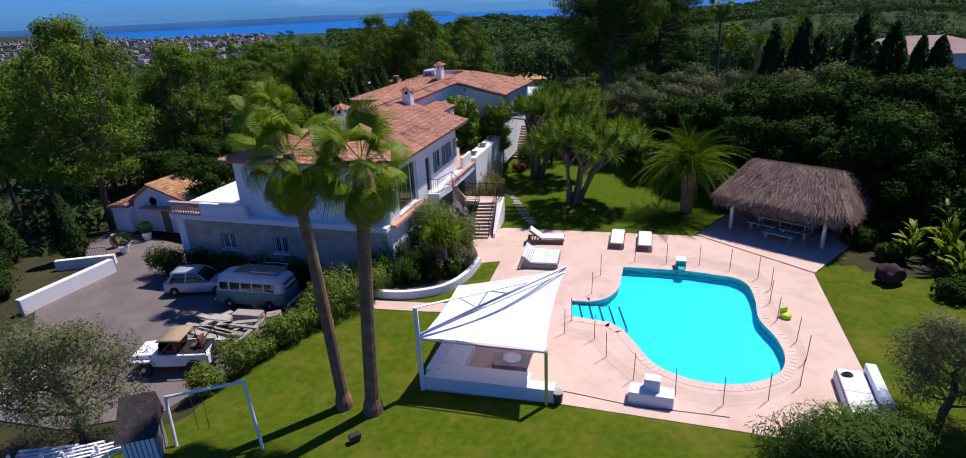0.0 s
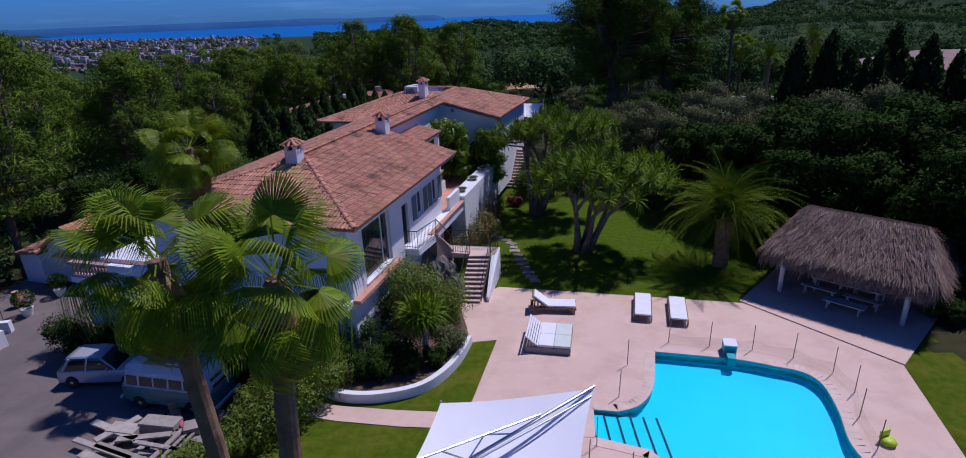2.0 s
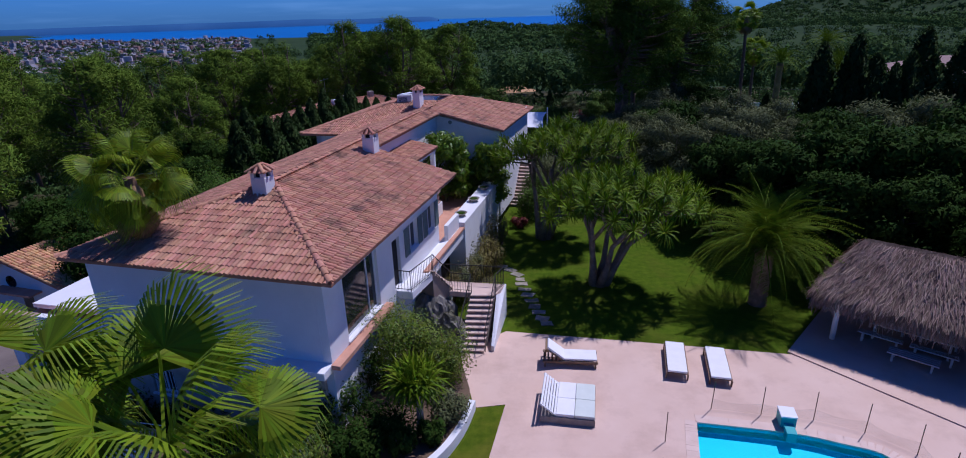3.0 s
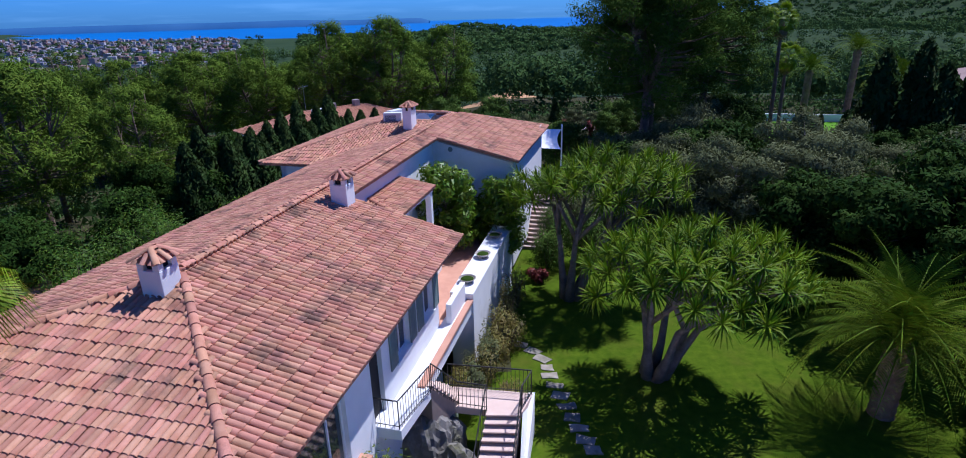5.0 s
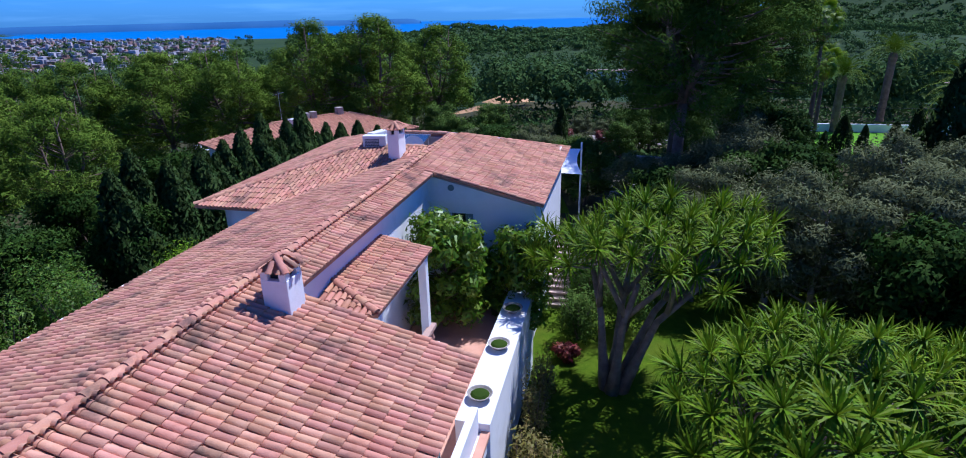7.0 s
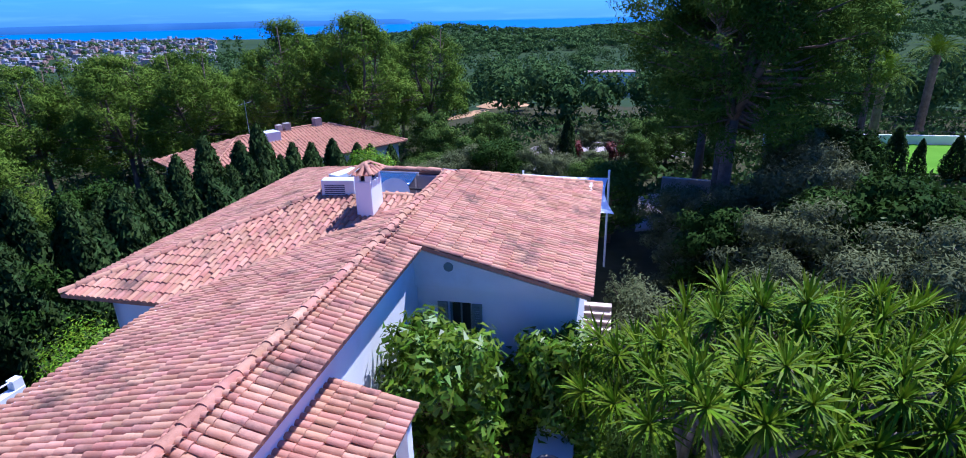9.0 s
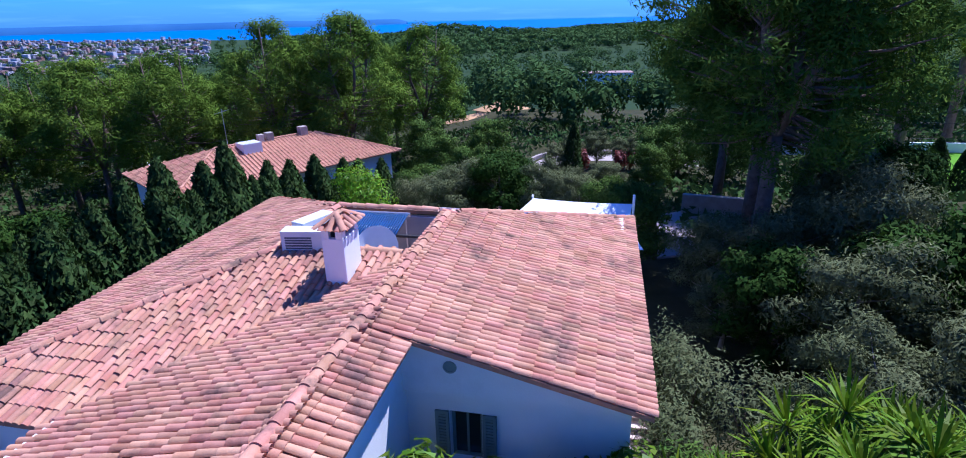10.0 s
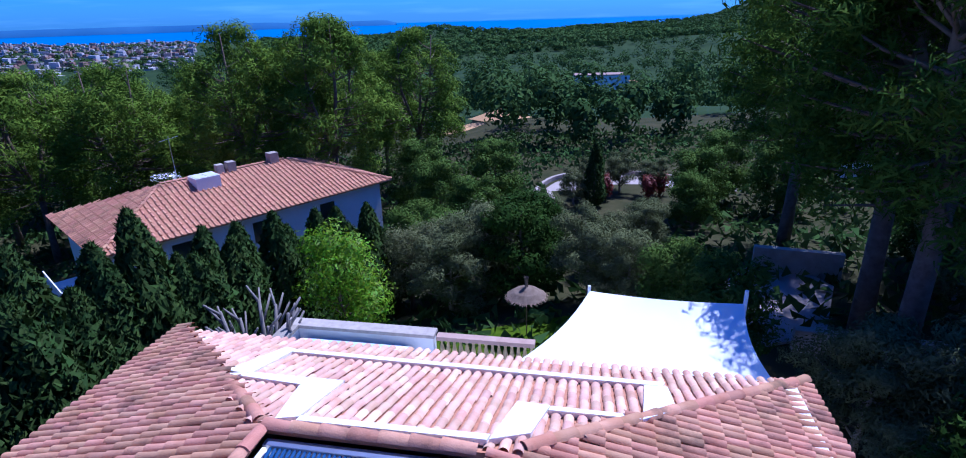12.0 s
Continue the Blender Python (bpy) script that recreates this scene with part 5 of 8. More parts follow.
for quad, n_ in (((e0, e1, r1, r0), 7500), ((e1, e2, r1, r1), 2600), ((e2, e3, r0, r1), 3800), ((e3, e0, r0, r0), 2600)):
    a, b, c, d = (np.array(p) for p in quad)
    u, v = rng.uniform(0, 1, (n_, 1)), rng.uniform(0, 1, (n_, 1)) ** 1.15
    v = np.floor(v * 11) / 11 + rng.normal(0, 0.012, (n_, 1))
    v = np.clip(v, 0, 1)
    edge, ridge = a + (b - a) * u, d + (c - d) * u
    p = edge + (ridge - edge) * v
    dn = (edge - ridge)
    dn /= np.linalg.norm(dn, axis=1)[:, None] + 1e-9
    dn = dn + rng.normal(0, 0.16, (n_, 3))
    dn[:, 2] -= 0.12
    sd = np.cross(dn, (0, 0, 1.0)) + rng.normal(0, 0.15, (n_, 3))
    sd /= np.linalg.norm(sd, axis=1)[:, None]
    L_ = rng.uniform(0.28, 0.55, (n_, 1))
    w_ = rng.uniform(0.008, 0.022, (n_, 1))
    up_ = np.array((0, 0, 1.0)) * rng.uniform(0.02, 0.16, (n_, 1))
    blades.append(np.stack([p - sd * w_ + up_ * 0.7, p + sd * w_ + up_ * 0.7, p + dn * L_ + sd * w_ * 0.4 + up_, p + dn * L_ - sd * w_ * 0.4 + up_], 1))
    # fringe hanging over the edge
    m_ = n_ // 3
    u = rng.uniform(0, 1, (m_, 1))
    p = a + (b - a) * u
    o = np.array(((a + b) / 2 - np.array((r0 + r1) / 2)))
    o[2] = 0
    o /= np.linalg.norm(o)
    L_ = rng.uniform(0.3, 0.8, (m_, 1))
    sd = (b - a) / np.linalg.norm(b - a) * np.ones((m_, 1)) * rng.uniform(0.01, 0.025, (m_, 1))
    dn = o * 0.45 + np.array((0, 0, -0.9)) + rng.normal(0, 0.18, (m_, 3))
    blades.append(np.stack([p - sd, p + sd, p + dn * L_ + sd * 0.3, p + dn * L_ - sd * 0.3], 1))
child("thatch_cover", quads_of("thatch_cover", np.concatenate(blades), M["thatch"]), thatch, kind="stuff")


# timber paled for table and benches, light falling on them put into the colour
M["palewood"] = mat("pale_lit_timber", (0.46, 0.43, 0.40), (0.58, 0.55, 0.52), 4, 0.8, 0.2, 30, vary="object", vary_amt=0.1)


def trestle(name, x, y, z, rz, L_, W_, H_, label, category, group=""):
    t = thing(name, x, y, z, rz, label, category, group)
    for k in range(4):
        w0 = -W_ + k * W_ / 2
        part("board", boxed(-L_, L_, w0 + 0.006, w0 + W_ / 2 - 0.006, H_ - 0.05, H_), M["palewood"], t)
    for sx in (-L_ + 0.2, L_ - 0.2):
        for sy in (-W_ + 0.08, W_ - 0.08):
            part("leg", boxed(sx - 0.04, sx + 0.04, sy - 0.04, sy + 0.04, 0, H_ - 0.052), M["palewood"], t)
        part("crossbar", boxed(sx - 0.03, sx + 0.03, -W_ + 0.12, W_ - 0.12, H_ * 0.4, H_ * 0.4 + 0.06), M["palewood"], t)
    return t


pc = (fa + fb) / 2 + bk * 1.45
ang = math.degrees(math.atan2(ax.y, ax.x))
trestle("long_table", pc.x, pc.y, 0.07, ang, 1.5, 0.42, 0.75, "long grey timber dining table under the thatch", "table")
for o, side in ((-1.0, -0.75), (0.85, -0.75), (-1.0, 0.75), (0.85, 0.75)):
    p = pc + ax * o + bk * side
    trestle("bench", p.x, p.y, 0.07, ang, 0.8, 0.17, 0.45, "grey timber bench drawn up to the long table", "bench", "benches under the thatch")
p = pc + ax * 0.3 - bk * 1.55
trestle("low_bench", p.x, p.y, 0.07, ang, 0.85, 0.32, 0.4, "low grey timber bench at the pavilion edge", "bench", "benches under the thatch")
for o in (-1.2, 0.2, 0.5, 1.3):
    p = pc + ax * o + bk * 0.1
    t = thing("jar", p.x, p.y, 0.82, 0, "small pale jar on the dining table", "jar", "jars on the table")
    part("body", lathe([(0.05, 0), (0.07, 0.05), (0.05, 0.14), (0.04, 0.16)], 10), M["white"], t)

# covered barbecue at the lawn's edge
M["cover"] = mat("maroon_fabric_cover", (0.03, 0.013, 0.018), (0.055, 0.024, 0.03), 3, 0.8, 0.4, 8)
bq = thing("covered_barbecue", 20.1, 20.0, 0, 15, "barbecue under a dark maroon fabric cover", "barbecue")
bm = bmesh.new()
bmesh.ops.create_icosphere(bm, subdivisions=3, radius=1)
for v in bm.verts:
    v.co = Vector((max(-0.55, min(0.55, v.co.x * 0.75)), max(-0.42, min(0.42, v.co.y * 0.6)), 0.5 + v.co.z * 0.5 - 0.18 * abs(v.co.x))) * (1 + 0.22 * noise.noise(v.co * 2.3))
    v.co.z = max(v.co.z, 0.12)
part("cover", bm, M["cover"], bq, smooth=True)
for s in (-1, 1):
    part("leg", tubed([(0.35 * s, 0, 0), (0.3 * s, 0, 0.3)], 0.03, 6), M["iron"], bq)

# stepping stones
M["stepstone"] = mat("mossy_step_stone", (0.22, 0.19, 0.15), (0.38, 0.33, 0.27), 3, 0.9, 0.5, 20, vary="object", vary_amt=0.25, stain=(0.12, 0.14, 0.05), stain_scale=2.5, stain_pos=(0.5, 0.75))
for k, (x, y) in enumerate(((0.9, 35.97), (1.39, 35.44), (1.68, 34.82), (1.85, 34.2), (1.92, 33.64), (2.02, 33.01), (2.17, 32.4), (2.32, 31.73), (2.43, 31.1), (2.57, 30.53), (2.69, 29.94), (2.89, 29.43))):
    t = thing("stepping_stone", x, y, 0, random.uniform(-14, 14) - (30 if k < 3 else 10), "flat weathered stepping stone sunk in the lawn", "stone", "stepping stones")
    w_, d_ = random.uniform(0.26, 0.36), random.uniform(0.17, 0.22)
    j = lambda: random.uniform(-0.05, 0.05)
    part("slab", prism(bmesh.new(), [(-w_ + j(), -d_ + j()), (j(), -d_ + j()), (w_ + j(), -d_ + j()), (w_ + j(), j()), (w_ + j(), d_ + j()), (j(), d_ + j()), (-w_ + j(), d_ + j())], -0.1, 0.035), M["stepstone"], t)

# plant bowls on the broad garden wall
for u in (9.6, 12.2, 14.6):
    p = HM @ Vector((4.5, u, 3.352))
    t = thing("plant_bowl", p.x, p.y, p.z, 0, "shallow stone bowl planted with low succulents", "planter", "bowls on the wall")
    part("bowl", lathe([(0.16, 0), (0.30, 0.14), (0.36, 0.2), (0.33, 0.2), (0.28, 0.15)], 16), M["greywood"], t)
    part("succulent", lathe([(0.0, 0.15), (0.27, 0.152), (0.2, 0.2), (0.05, 0.22)], 12), M["dark_leaf"], t)

# stairs at the back of the garden
stairs("back_stairs", (0.9, 47.0), (2.9, 46.5), (1.6, 50.0), (3.6, 49.5), 0.0, 2.6, 13, "white stone stairs climbing behind the yuccas")

# ---- drive: walls, vehicles, clutter ----
def low_wall(name, pts, z0, z1, thick, label, material="plaster"):
    t = thing(name, 0, 0, 0, 0, label, "wall")
    for a, b in zip(pts, pts[1:]):
        a, b = np.array(a), np.array(b)
        d = (b - a) / np.linalg.norm(b - a)
        o = np.array((-d[1], d[0])) * thick / 2
        part("wall_body", prism(bmesh.new(), [tuple(a - o), tuple(b - o), tuple(b + o), tuple(a + o)], z0, z1), M[material], t)
    return t


low_wall("drive_wall", [(-25.2, 20.0), (-23.5, 25.3)], -1.0, 0.0, 0.4, "low white plastered wall beside the drive")
low_wall("ramp_wall", [(-27.6, 25.8), (-24.2, 26.6)], -1.4, -0.25, 0.3, "white plastered retaining wall of the ramp")
low_wall("kerb_wall", [(-20.2, 11.0), (-19.8, 14.8)], -1.0, -0.55, 0.35, "low white kerb at the foot of the drive")
railing("ramp_railing", [(-27.4, 27.0, -0.86), (-25.3, 27.4, -0.86)], h=0.8, gap=0.16, label="low iron railing at the head of the ramp")
for x, y, s in ((-24.7, 28.3, 0.55), (-24.5, 30.6, 0.5)):
    t = thing("potted_topiary", x, y, -0.86, 0, "clipped round bush in a white pot on the drive", "potted plant", "topiary pots")
    part("pot", lathe([(0.22, 0), (0.32, 0.42), (0.34, 0.45), (0.28, 0.45)], 14), M["plaster"], t, "white pot")
    child("leaves", quads_of("leaves", leaf_cards(blob_points(1100, (0, 0, 0.45 + s), (s, s, s * 0.9), 0.75), 0.11, 0.05), M["dark_leaf"]), t)
jr = thing("clay_jar", -26.0, 29.3, -0.86, 0, "tall terracotta jar standing on the drive", "jar")
part("body", lathe([(0.16, 0), (0.3, 0.35), (0.3, 0.6), (0.14, 0.85), (0.17, 0.95), (0.12, 0.95)], 16), M["terracotta"], jr, smooth=True)


def wheel(parent, x, y, r, w):
    """A tyre with a pale rim, its axle along y."""
    m = Matrix.Translation((x, y, r)) @ Matrix.Rotation(radians(90), 4, "X")
    ty = part("tyre", lathe([(r * 0.62, -w / 2), (r * 0.93, -w / 2), (r, -w / 4), (r, w / 4), (r * 0.93, w / 2), (r * 0.62, w / 2)], 20), M["tyre"], parent, "black tyre", m=m)
    part("rim", lathe([(0.02, -w * 0.45), (r * 0.6, -w * 0.42), (r * 0.62, 0), (r * 0.6, w * 0.42), (r * 0.25, w * 0.5), (0.02, w * 0.52)], 16), M["rim"], ty, "pale hub cap")


M["tyre"] = mat("tyre_rubber", (0.02, 0.02, 0.02), (0.035, 0.035, 0.035), 5, 0.85, 0.2, 40)
M["rim"] = mat("wheel_cap", (0.55, 0.55, 0.56), (0.65, 0.65, 0.66), 5, 0.35, 0, metal=0.6)
M["carglass"] = mat("car_glass", (0.012, 0.016, 0.018), (0.02, 0.025, 0.028), 1, 0.05, 0, spec=0.8)
M["silver"] = mat("silver_car_paint", (0.48, 0.50, 0.53), (0.53, 0.55, 0.58), 1, 0.3, 0, metal=0.35, spec=0.5)
M["teal_paint"] = mat("faded_teal_paint", (0.05, 0.17, 0.155), (0.07, 0.20, 0.185), 1.5, 0.4, 0.02, 30, spec=0.5)
M["cream_paint"] = mat("cream_white_paint", (0.62, 0.63, 0.60), (0.70, 0.70, 0.67), 1.5, 0.4, 0.02, 30, spec=0.5)
M["tan"] = mat("tan_canvas", (0.36, 0.25, 0.15), (0.44, 0.31, 0.19), 3, 0.9, 0.3, 40)
M["leather"] = mat("brown_leather", (0.17, 0.06, 0.03), (0.22, 0.08, 0.04), 4, 0.55, 0.1, 30)


def section_body(sections):
    """A body lofted through closed sections along x: each (x, [(y, z), ...])."""
    bm = bmesh.new()
    rings = [[bm.verts.new((x, y, z)) for y, z in ring] for x, ring in sections]
    for a, b in zip(rings, rings[1:]):
        for k in range(len(a)):
            bm.faces.new((a[k], a[(k + 1) % len(a)], b[(k + 1) % len(b)], b[k]))
    bm.faces.new(rings[0][::-1])
    bm.faces.new(rings[-1])
    return bm


def round_sec(w, z0, z1, wt, r=0.1, n=4):
    """Section with rounded corners; w and wt are half widths at the bottom and top."""
    out = []
    for cx_, cz, a0, ww in ((1, z0, -90, w), (1, z1, 0, wt), (-1, z1, 90, wt), (-1, z0, 180, w)):
        for k in range(n + 1):
            a = radians(a0 + 90 * k / n)
            y = cx_ * (ww - r) + r * math.cos(a)
            z = (z0 + r if cz == z0 else z1 - r) + r * math.sin(a)
            out.append((y, z))
    return out


# hatchback, bonnet towards +x
hb = thing("hatchback_car", -16.35, 22.5, -0.86, 2, "small silver three-door hatchback parked on the drive", "car")
part("body", section_body([(-1.83, round_sec(0.66, 0.35, 0.62, 0.62, 0.08)), (-1.78, round_sec(0.76, 0.25, 0.80, 0.72, 0.1)), (-1.0, round_sec(0.78, 0.2, 0.84, 0.74, 0.1)), (0.7, round_sec(0.78, 0.2, 0.82, 0.74, 0.1)), (1.5, round_sec(0.76, 0.22, 0.74, 0.70, 0.1)), (1.82, round_sec(0.72, 0.28, 0.62, 0.66, 0.1)), (1.87, round_sec(0.66, 0.34, 0.55, 0.6, 0.08))]), M["silver"], hb, smooth=True)
part("cabin_glass", section_body([(-1.72, round_sec(0.70, 0.8, 0.86, 0.68, 0.03)), (-1.25, round_sec(0.73, 0.8, 1.33, 0.56, 0.08)), (0.0, round_sec(0.73, 0.8, 1.35, 0.57, 0.08)), (0.78, round_sec(0.70, 0.78, 0.84, 0.66, 0.03))]), M["carglass"], hb, "dark tinted glass", smooth=True)
part("roof", section_body([(-1.38, round_sec(0.56, 1.28, 1.345, 0.5, 0.03)), (-1.1, round_sec(0.58, 1.31, 1.39, 0.52, 0.035)), (-0.2, round_sec(0.58, 1.32, 1.40, 0.52, 0.035)), (0.16, round_sec(0.57, 1.27, 1.345, 0.5, 0.03))]), M["silver"], hb, smooth=True)
for s in (-1, 1):
    part("pillar", tubed([(0.14, s * 0.57, 1.3), (0.74, s * 0.70, 0.82)], 0.035, 6), M["silver"], hb)
    part("pillar", tubed([(-0.42, s * 0.585, 1.32), (-0.5, s * 0.745, 0.82)], 0.04, 6), M["silver"], hb)
    part("pillar", tubed([(-1.2, s * 0.56, 1.3), (-1.5, s * 0.72, 0.82)], 0.07, 6), M["silver"], hb)
    part("headlight", boxed(1.74, 1.865, s * 0.62 - 0.1, s * 0.62 + 0.1, 0.5, 0.6), M["white"], hb, "clear headlight", bevel=0.02)
    part("tail_light", boxed(-1.835, -1.74, s * 0.6 - 0.08, s * 0.6 + 0.08, 0.55, 0.72), M["leather"], hb, "red tail light", bevel=0.02)
    part("mirror", boxed(0.45, 0.55, s * 0.84 - 0.09, s * 0.84 + 0.06, 0.85, 0.97), M["silver"], hb, bevel=0.02)
    for xx in (-1.2, 1.22):
        wheel(hb, xx, s * 0.72, 0.29, 0.17)
part("bumper", boxed(1.83, 1.93, -0.62, 0.62, 0.28, 0.42), M["iron"], hb, bevel=0.03)
part("bumper", boxed(-1.9, -1.80, -0.62, 0.62, 0.28, 0.44), M["iron"], hb, bevel=0.03)

# classic van, rear towards +x
vn = thing("camper_van", -12.25, 20.8, -0.86, -11, "classic teal and cream camper van with wooden roof rack", "van")
low_s = [(-2.12, 0.60, 0.45, 1.0, 0.58), (-2.05, 0.78, 0.32, 1.08, 0.75), (-1.6, 0.86, 0.26, 1.10, 0.84), (1.5, 0.86, 0.26, 1.10, 0.84), (1.98, 0.80, 0.32, 1.08, 0.78), (2.12, 0.66, 0.42, 1.0, 0.64)]
part("lower_body", section_body([(x, round_sec(w, a, b, wt, 0.14)) for x, w, a, b, wt in low_s]), M["teal_paint"], vn, "faded teal lower body", smooth=True)
up_s = [(-2.0, 0.72, 1.0, 1.16, 0.66), (-1.8, 0.80, 1.0, 1.62, 0.66), (-1.3, 0.82, 1.0, 1.66, 0.70), (1.4, 0.82, 1.0, 1.66, 0.70), (1.9, 0.76, 1.0, 1.60, 0.62), (2.02, 0.68, 1.0, 1.3, 0.58)]
part("upper_body", section_body([(x, round_sec(w, a, b, wt, 0.08)) for x, w, a, b, wt in up_s]), M["cream_paint"], vn, smooth=True)
rf_s = [(-2.0, 0.50, 1.58, 1.72, 0.40), (-1.8, 0.66, 1.6, 1.83, 0.5), (-1.2, 0.72, 1.62, 1.94, 0.52), (1.3, 0.72, 1.62, 1.94, 0.52), (1.8, 0.64, 1.6, 1.84, 0.5), (1.98, 0.5, 1.56, 1.7, 0.4)]
part("roof", section_body([(x, round_sec(w, a, b, wt, 0.09)) for x, w, a, b, wt in rf_s]), M["cream_paint"], vn, "cream domed roof", smooth=True)
for s in (-1, 1):
    for k, (a, b) in enumerate(((-1.72, -1.22), (-1.1, -0.52), (-0.42, 0.16), (0.26, 0.84), (0.94, 1.5))):
        tl = math.atan2(0.13, 0.62)
        m = Matrix.Translation((0, s * 0.815, 1.12)) @ Matrix.Rotation(s * tl, 4, "X")
        part("side_window", boxed(a, b, -0.012, 0.018, 0.02, 0.40), M["carglass"], vn, "dark side window", m=m, bevel=0.01)
    part("wheel_arch", tubed([(-1.25 + 0.42 * math.cos(a), s * 0.845, 0.33 + 0.42 * math.sin(a)) for a in np.linspace(0, math.pi, 9)], 0.03, 6), M["teal_paint"], vn)
    for xx in (-1.25, 1.15):
        wheel(vn, xx, s * 0.78, 0.33, 0.18)
    part("belt_trim", tubed([(-1.9, s * 0.845, 1.09), (1.85, s * 0.845, 1.09)], 0.015, 6), M["cream_paint"], vn)
part("windscreen", boxed(-0.03, 0.0, -0.55, 0.55, 0.0, 0.42), M["carglass"], vn, m=Matrix.Translation((-1.93, 0, 1.16)) @ Matrix.Rotation(radians(14), 4, "Y"))
part("rear_window", boxed(-0.01, 0.02, -0.48, 0.48, 0.0, 0.36), M["carglass"], vn, "wide rear window", m=Matrix.Translation((2.03, 0, 1.16)) @ Matrix.Rotation(radians(-17), 4, "Y"), bevel=0.008)
part("bumper", boxed(-2.24, -2.14, -0.8, 0.8, 0.36, 0.5), M["cream_paint"], vn, bevel=0.03)
part("bumper", boxed(2.14, 2.24, -0.8, 0.8, 0.36, 0.5), M["cream_paint"], vn, bevel=0.03)
rk = part("roof_rack", tubed([(0.25, -0.6, 2.16), (1.7, -0.6, 2.16), (1.7, 0.6, 2.16), (0.25, 0.6, 2.16), (0.25, -0.6, 2.16)], 0.02, 6), M["steel"], vn)
for k in range(9):
    part("slat", boxed(-0.95, 1.68, -0.56 + k * 0.128, -0.46 + k * 0.128, 2.0, 2.025), M["tan"], rk)
for s in (-1, 1):
    for xx in (0.4, 1.5):
        part("rack_foot", tubed([(xx, s * 0.55, 2.06), (xx, s * 0.64, 1.72)], 0.015, 5), M["steel"], rk)

# open jeep, bonnet towards -x
jp = thing("open_jeep", -13.55, 15.0, -0.86, 3, "white open jeep with tan canvas top and brown seats", "car")
part("body", section_body([(-1.72, round_sec(0.62, 0.45, 0.92, 0.58, 0.08)), (-1.66, round_sec(0.66, 0.42, 0.98, 0.62, 0.08)), (-0.55, round_sec(0.70, 0.40, 1.05, 0.68, 0.06)), (-0.5, round_sec(0.72, 0.40, 0.98, 0.71, 0.05)), (1.6, round_sec(0.72, 0.40, 0.95, 0.71, 0.05)), (1.66, round_sec(0.68, 0.45, 0.9, 0.68, 0.05))]), M["white"], jp, smooth=False)
part("cockpit", boxed(-0.4, 1.5, -0.6, 0.6, 0.952, 0.985), M["dark"], jp, "dark open cockpit")
for xx, yy in ((0.0, -0.32), (0.0, 0.32), (0.95, 0.0)):
    part("seat", boxed(xx - 0.22, xx + 0.22, yy - 0.24, yy + 0.24, 0.985, 1.12), M["leather"], jp, "brown seat", bevel=0.04)
    part("seat_back", boxed(xx + 0.16, xx + 0.28, yy - 0.24, yy + 0.24, 1.0, 1.5), M["leather"], jp, bevel=0.04)
part("windscreen", boxed(-0.02, 0.02, -0.62, 0.62, 0.0, 0.55), M["carglass"], jp, m=Matrix.Translation((-0.5, 0, 1.0)) @ Matrix.Rotation(radians(15), 4, "Y"))
part("canvas_top", section_body([(-0.45, round_sec(0.66, 1.6, 1.66, 0.64, 0.025)), (0.2, round_sec(0.68, 1.62, 1.70, 0.65, 0.03)), (0.62, round_sec(0.67, 1.6, 1.68, 0.64, 0.03))]), M["tan"], jp, "tan canvas top", smooth=True)
for s in (-1, 1):
    part("roll_bar", tubed([(0.62, s * 0.64, 0.95), (0.6, s * 0.64, 1.62), (1.5, s * 0.62, 1.55), (1.58, s * 0.64, 0.95)], 0.03, 6), M["iron"], jp)
    part("mudguard", boxed(-1.62, -0.75, s * 0.76 - 0.1, s * 0.76 + 0.1, 0.72, 0.8), M["white"], jp, bevel=0.03)
    for xx in (-1.18, 1.0):
        wheel(jp, xx, s * 0.74, 0.36, 0.22)
part("roll_bar", tubed([(1.5, -0.62, 1.55), (1.5, 0.62, 1.55)], 0.03, 6), M["iron"], jp)
part("spare_wheel", lathe([(0.1, -0.1), (0.33, -0.1), (0.36, 0), (0.33, 0.1), (0.1, 0.1)], 18), M["tyre"], jp, m=Matrix.Translation((1.78, 0, 0.85)) @ Matrix.Rotation(radians(90), 4, "Y"))
part("bumper", boxed(-1.86, -1.74, -0.7, 0.7, 0.45, 0.58), M["iron"], jp, bevel=0.02)

# stacked timber and boards on the drive
R4 = random.Random(11)
for k in range(26):
    x, y = -12.2 + R4.uniform(-1.6, 2.2), 17.9 + R4.uniform(-0.9, 0.9)
    L_ = R4.uniform(0.6, 1.5)
    t = thing("timber_board", x, y, -0.86 + 0.08 * (k % 5), R4.choice((-12, 78, -20, 60, 5)) + R4.uniform(-12, 12), "old grey timber board in a scrap pile", "timber", "scrap timber pile")
    part("board_body", boxed(-L_, L_, -R4.uniform(0.05, 0.22), R4.uniform(0.05, 0.22), 0.0, 0.075), M["greywood"], t, bevel=0.008)
for x, y, rz, w, d, h in ((-12.1, 18.95, -8, 0.75, 0.3, 0.45), (-13.4, 18.7, -10, 0.6, 0.28, 0.35), (-10.6, 18.6, 20, 0.35, 0.3, 0.55)):
    t = thing("wooden_crate", x, y, -0.86, rz, "pale boarded crate beside the timber pile", "crate", "crates on the drive")
    part("crate_body", boxed(-w, w, -d, d, 0, h), M["greywood"], t, bevel=0.015)
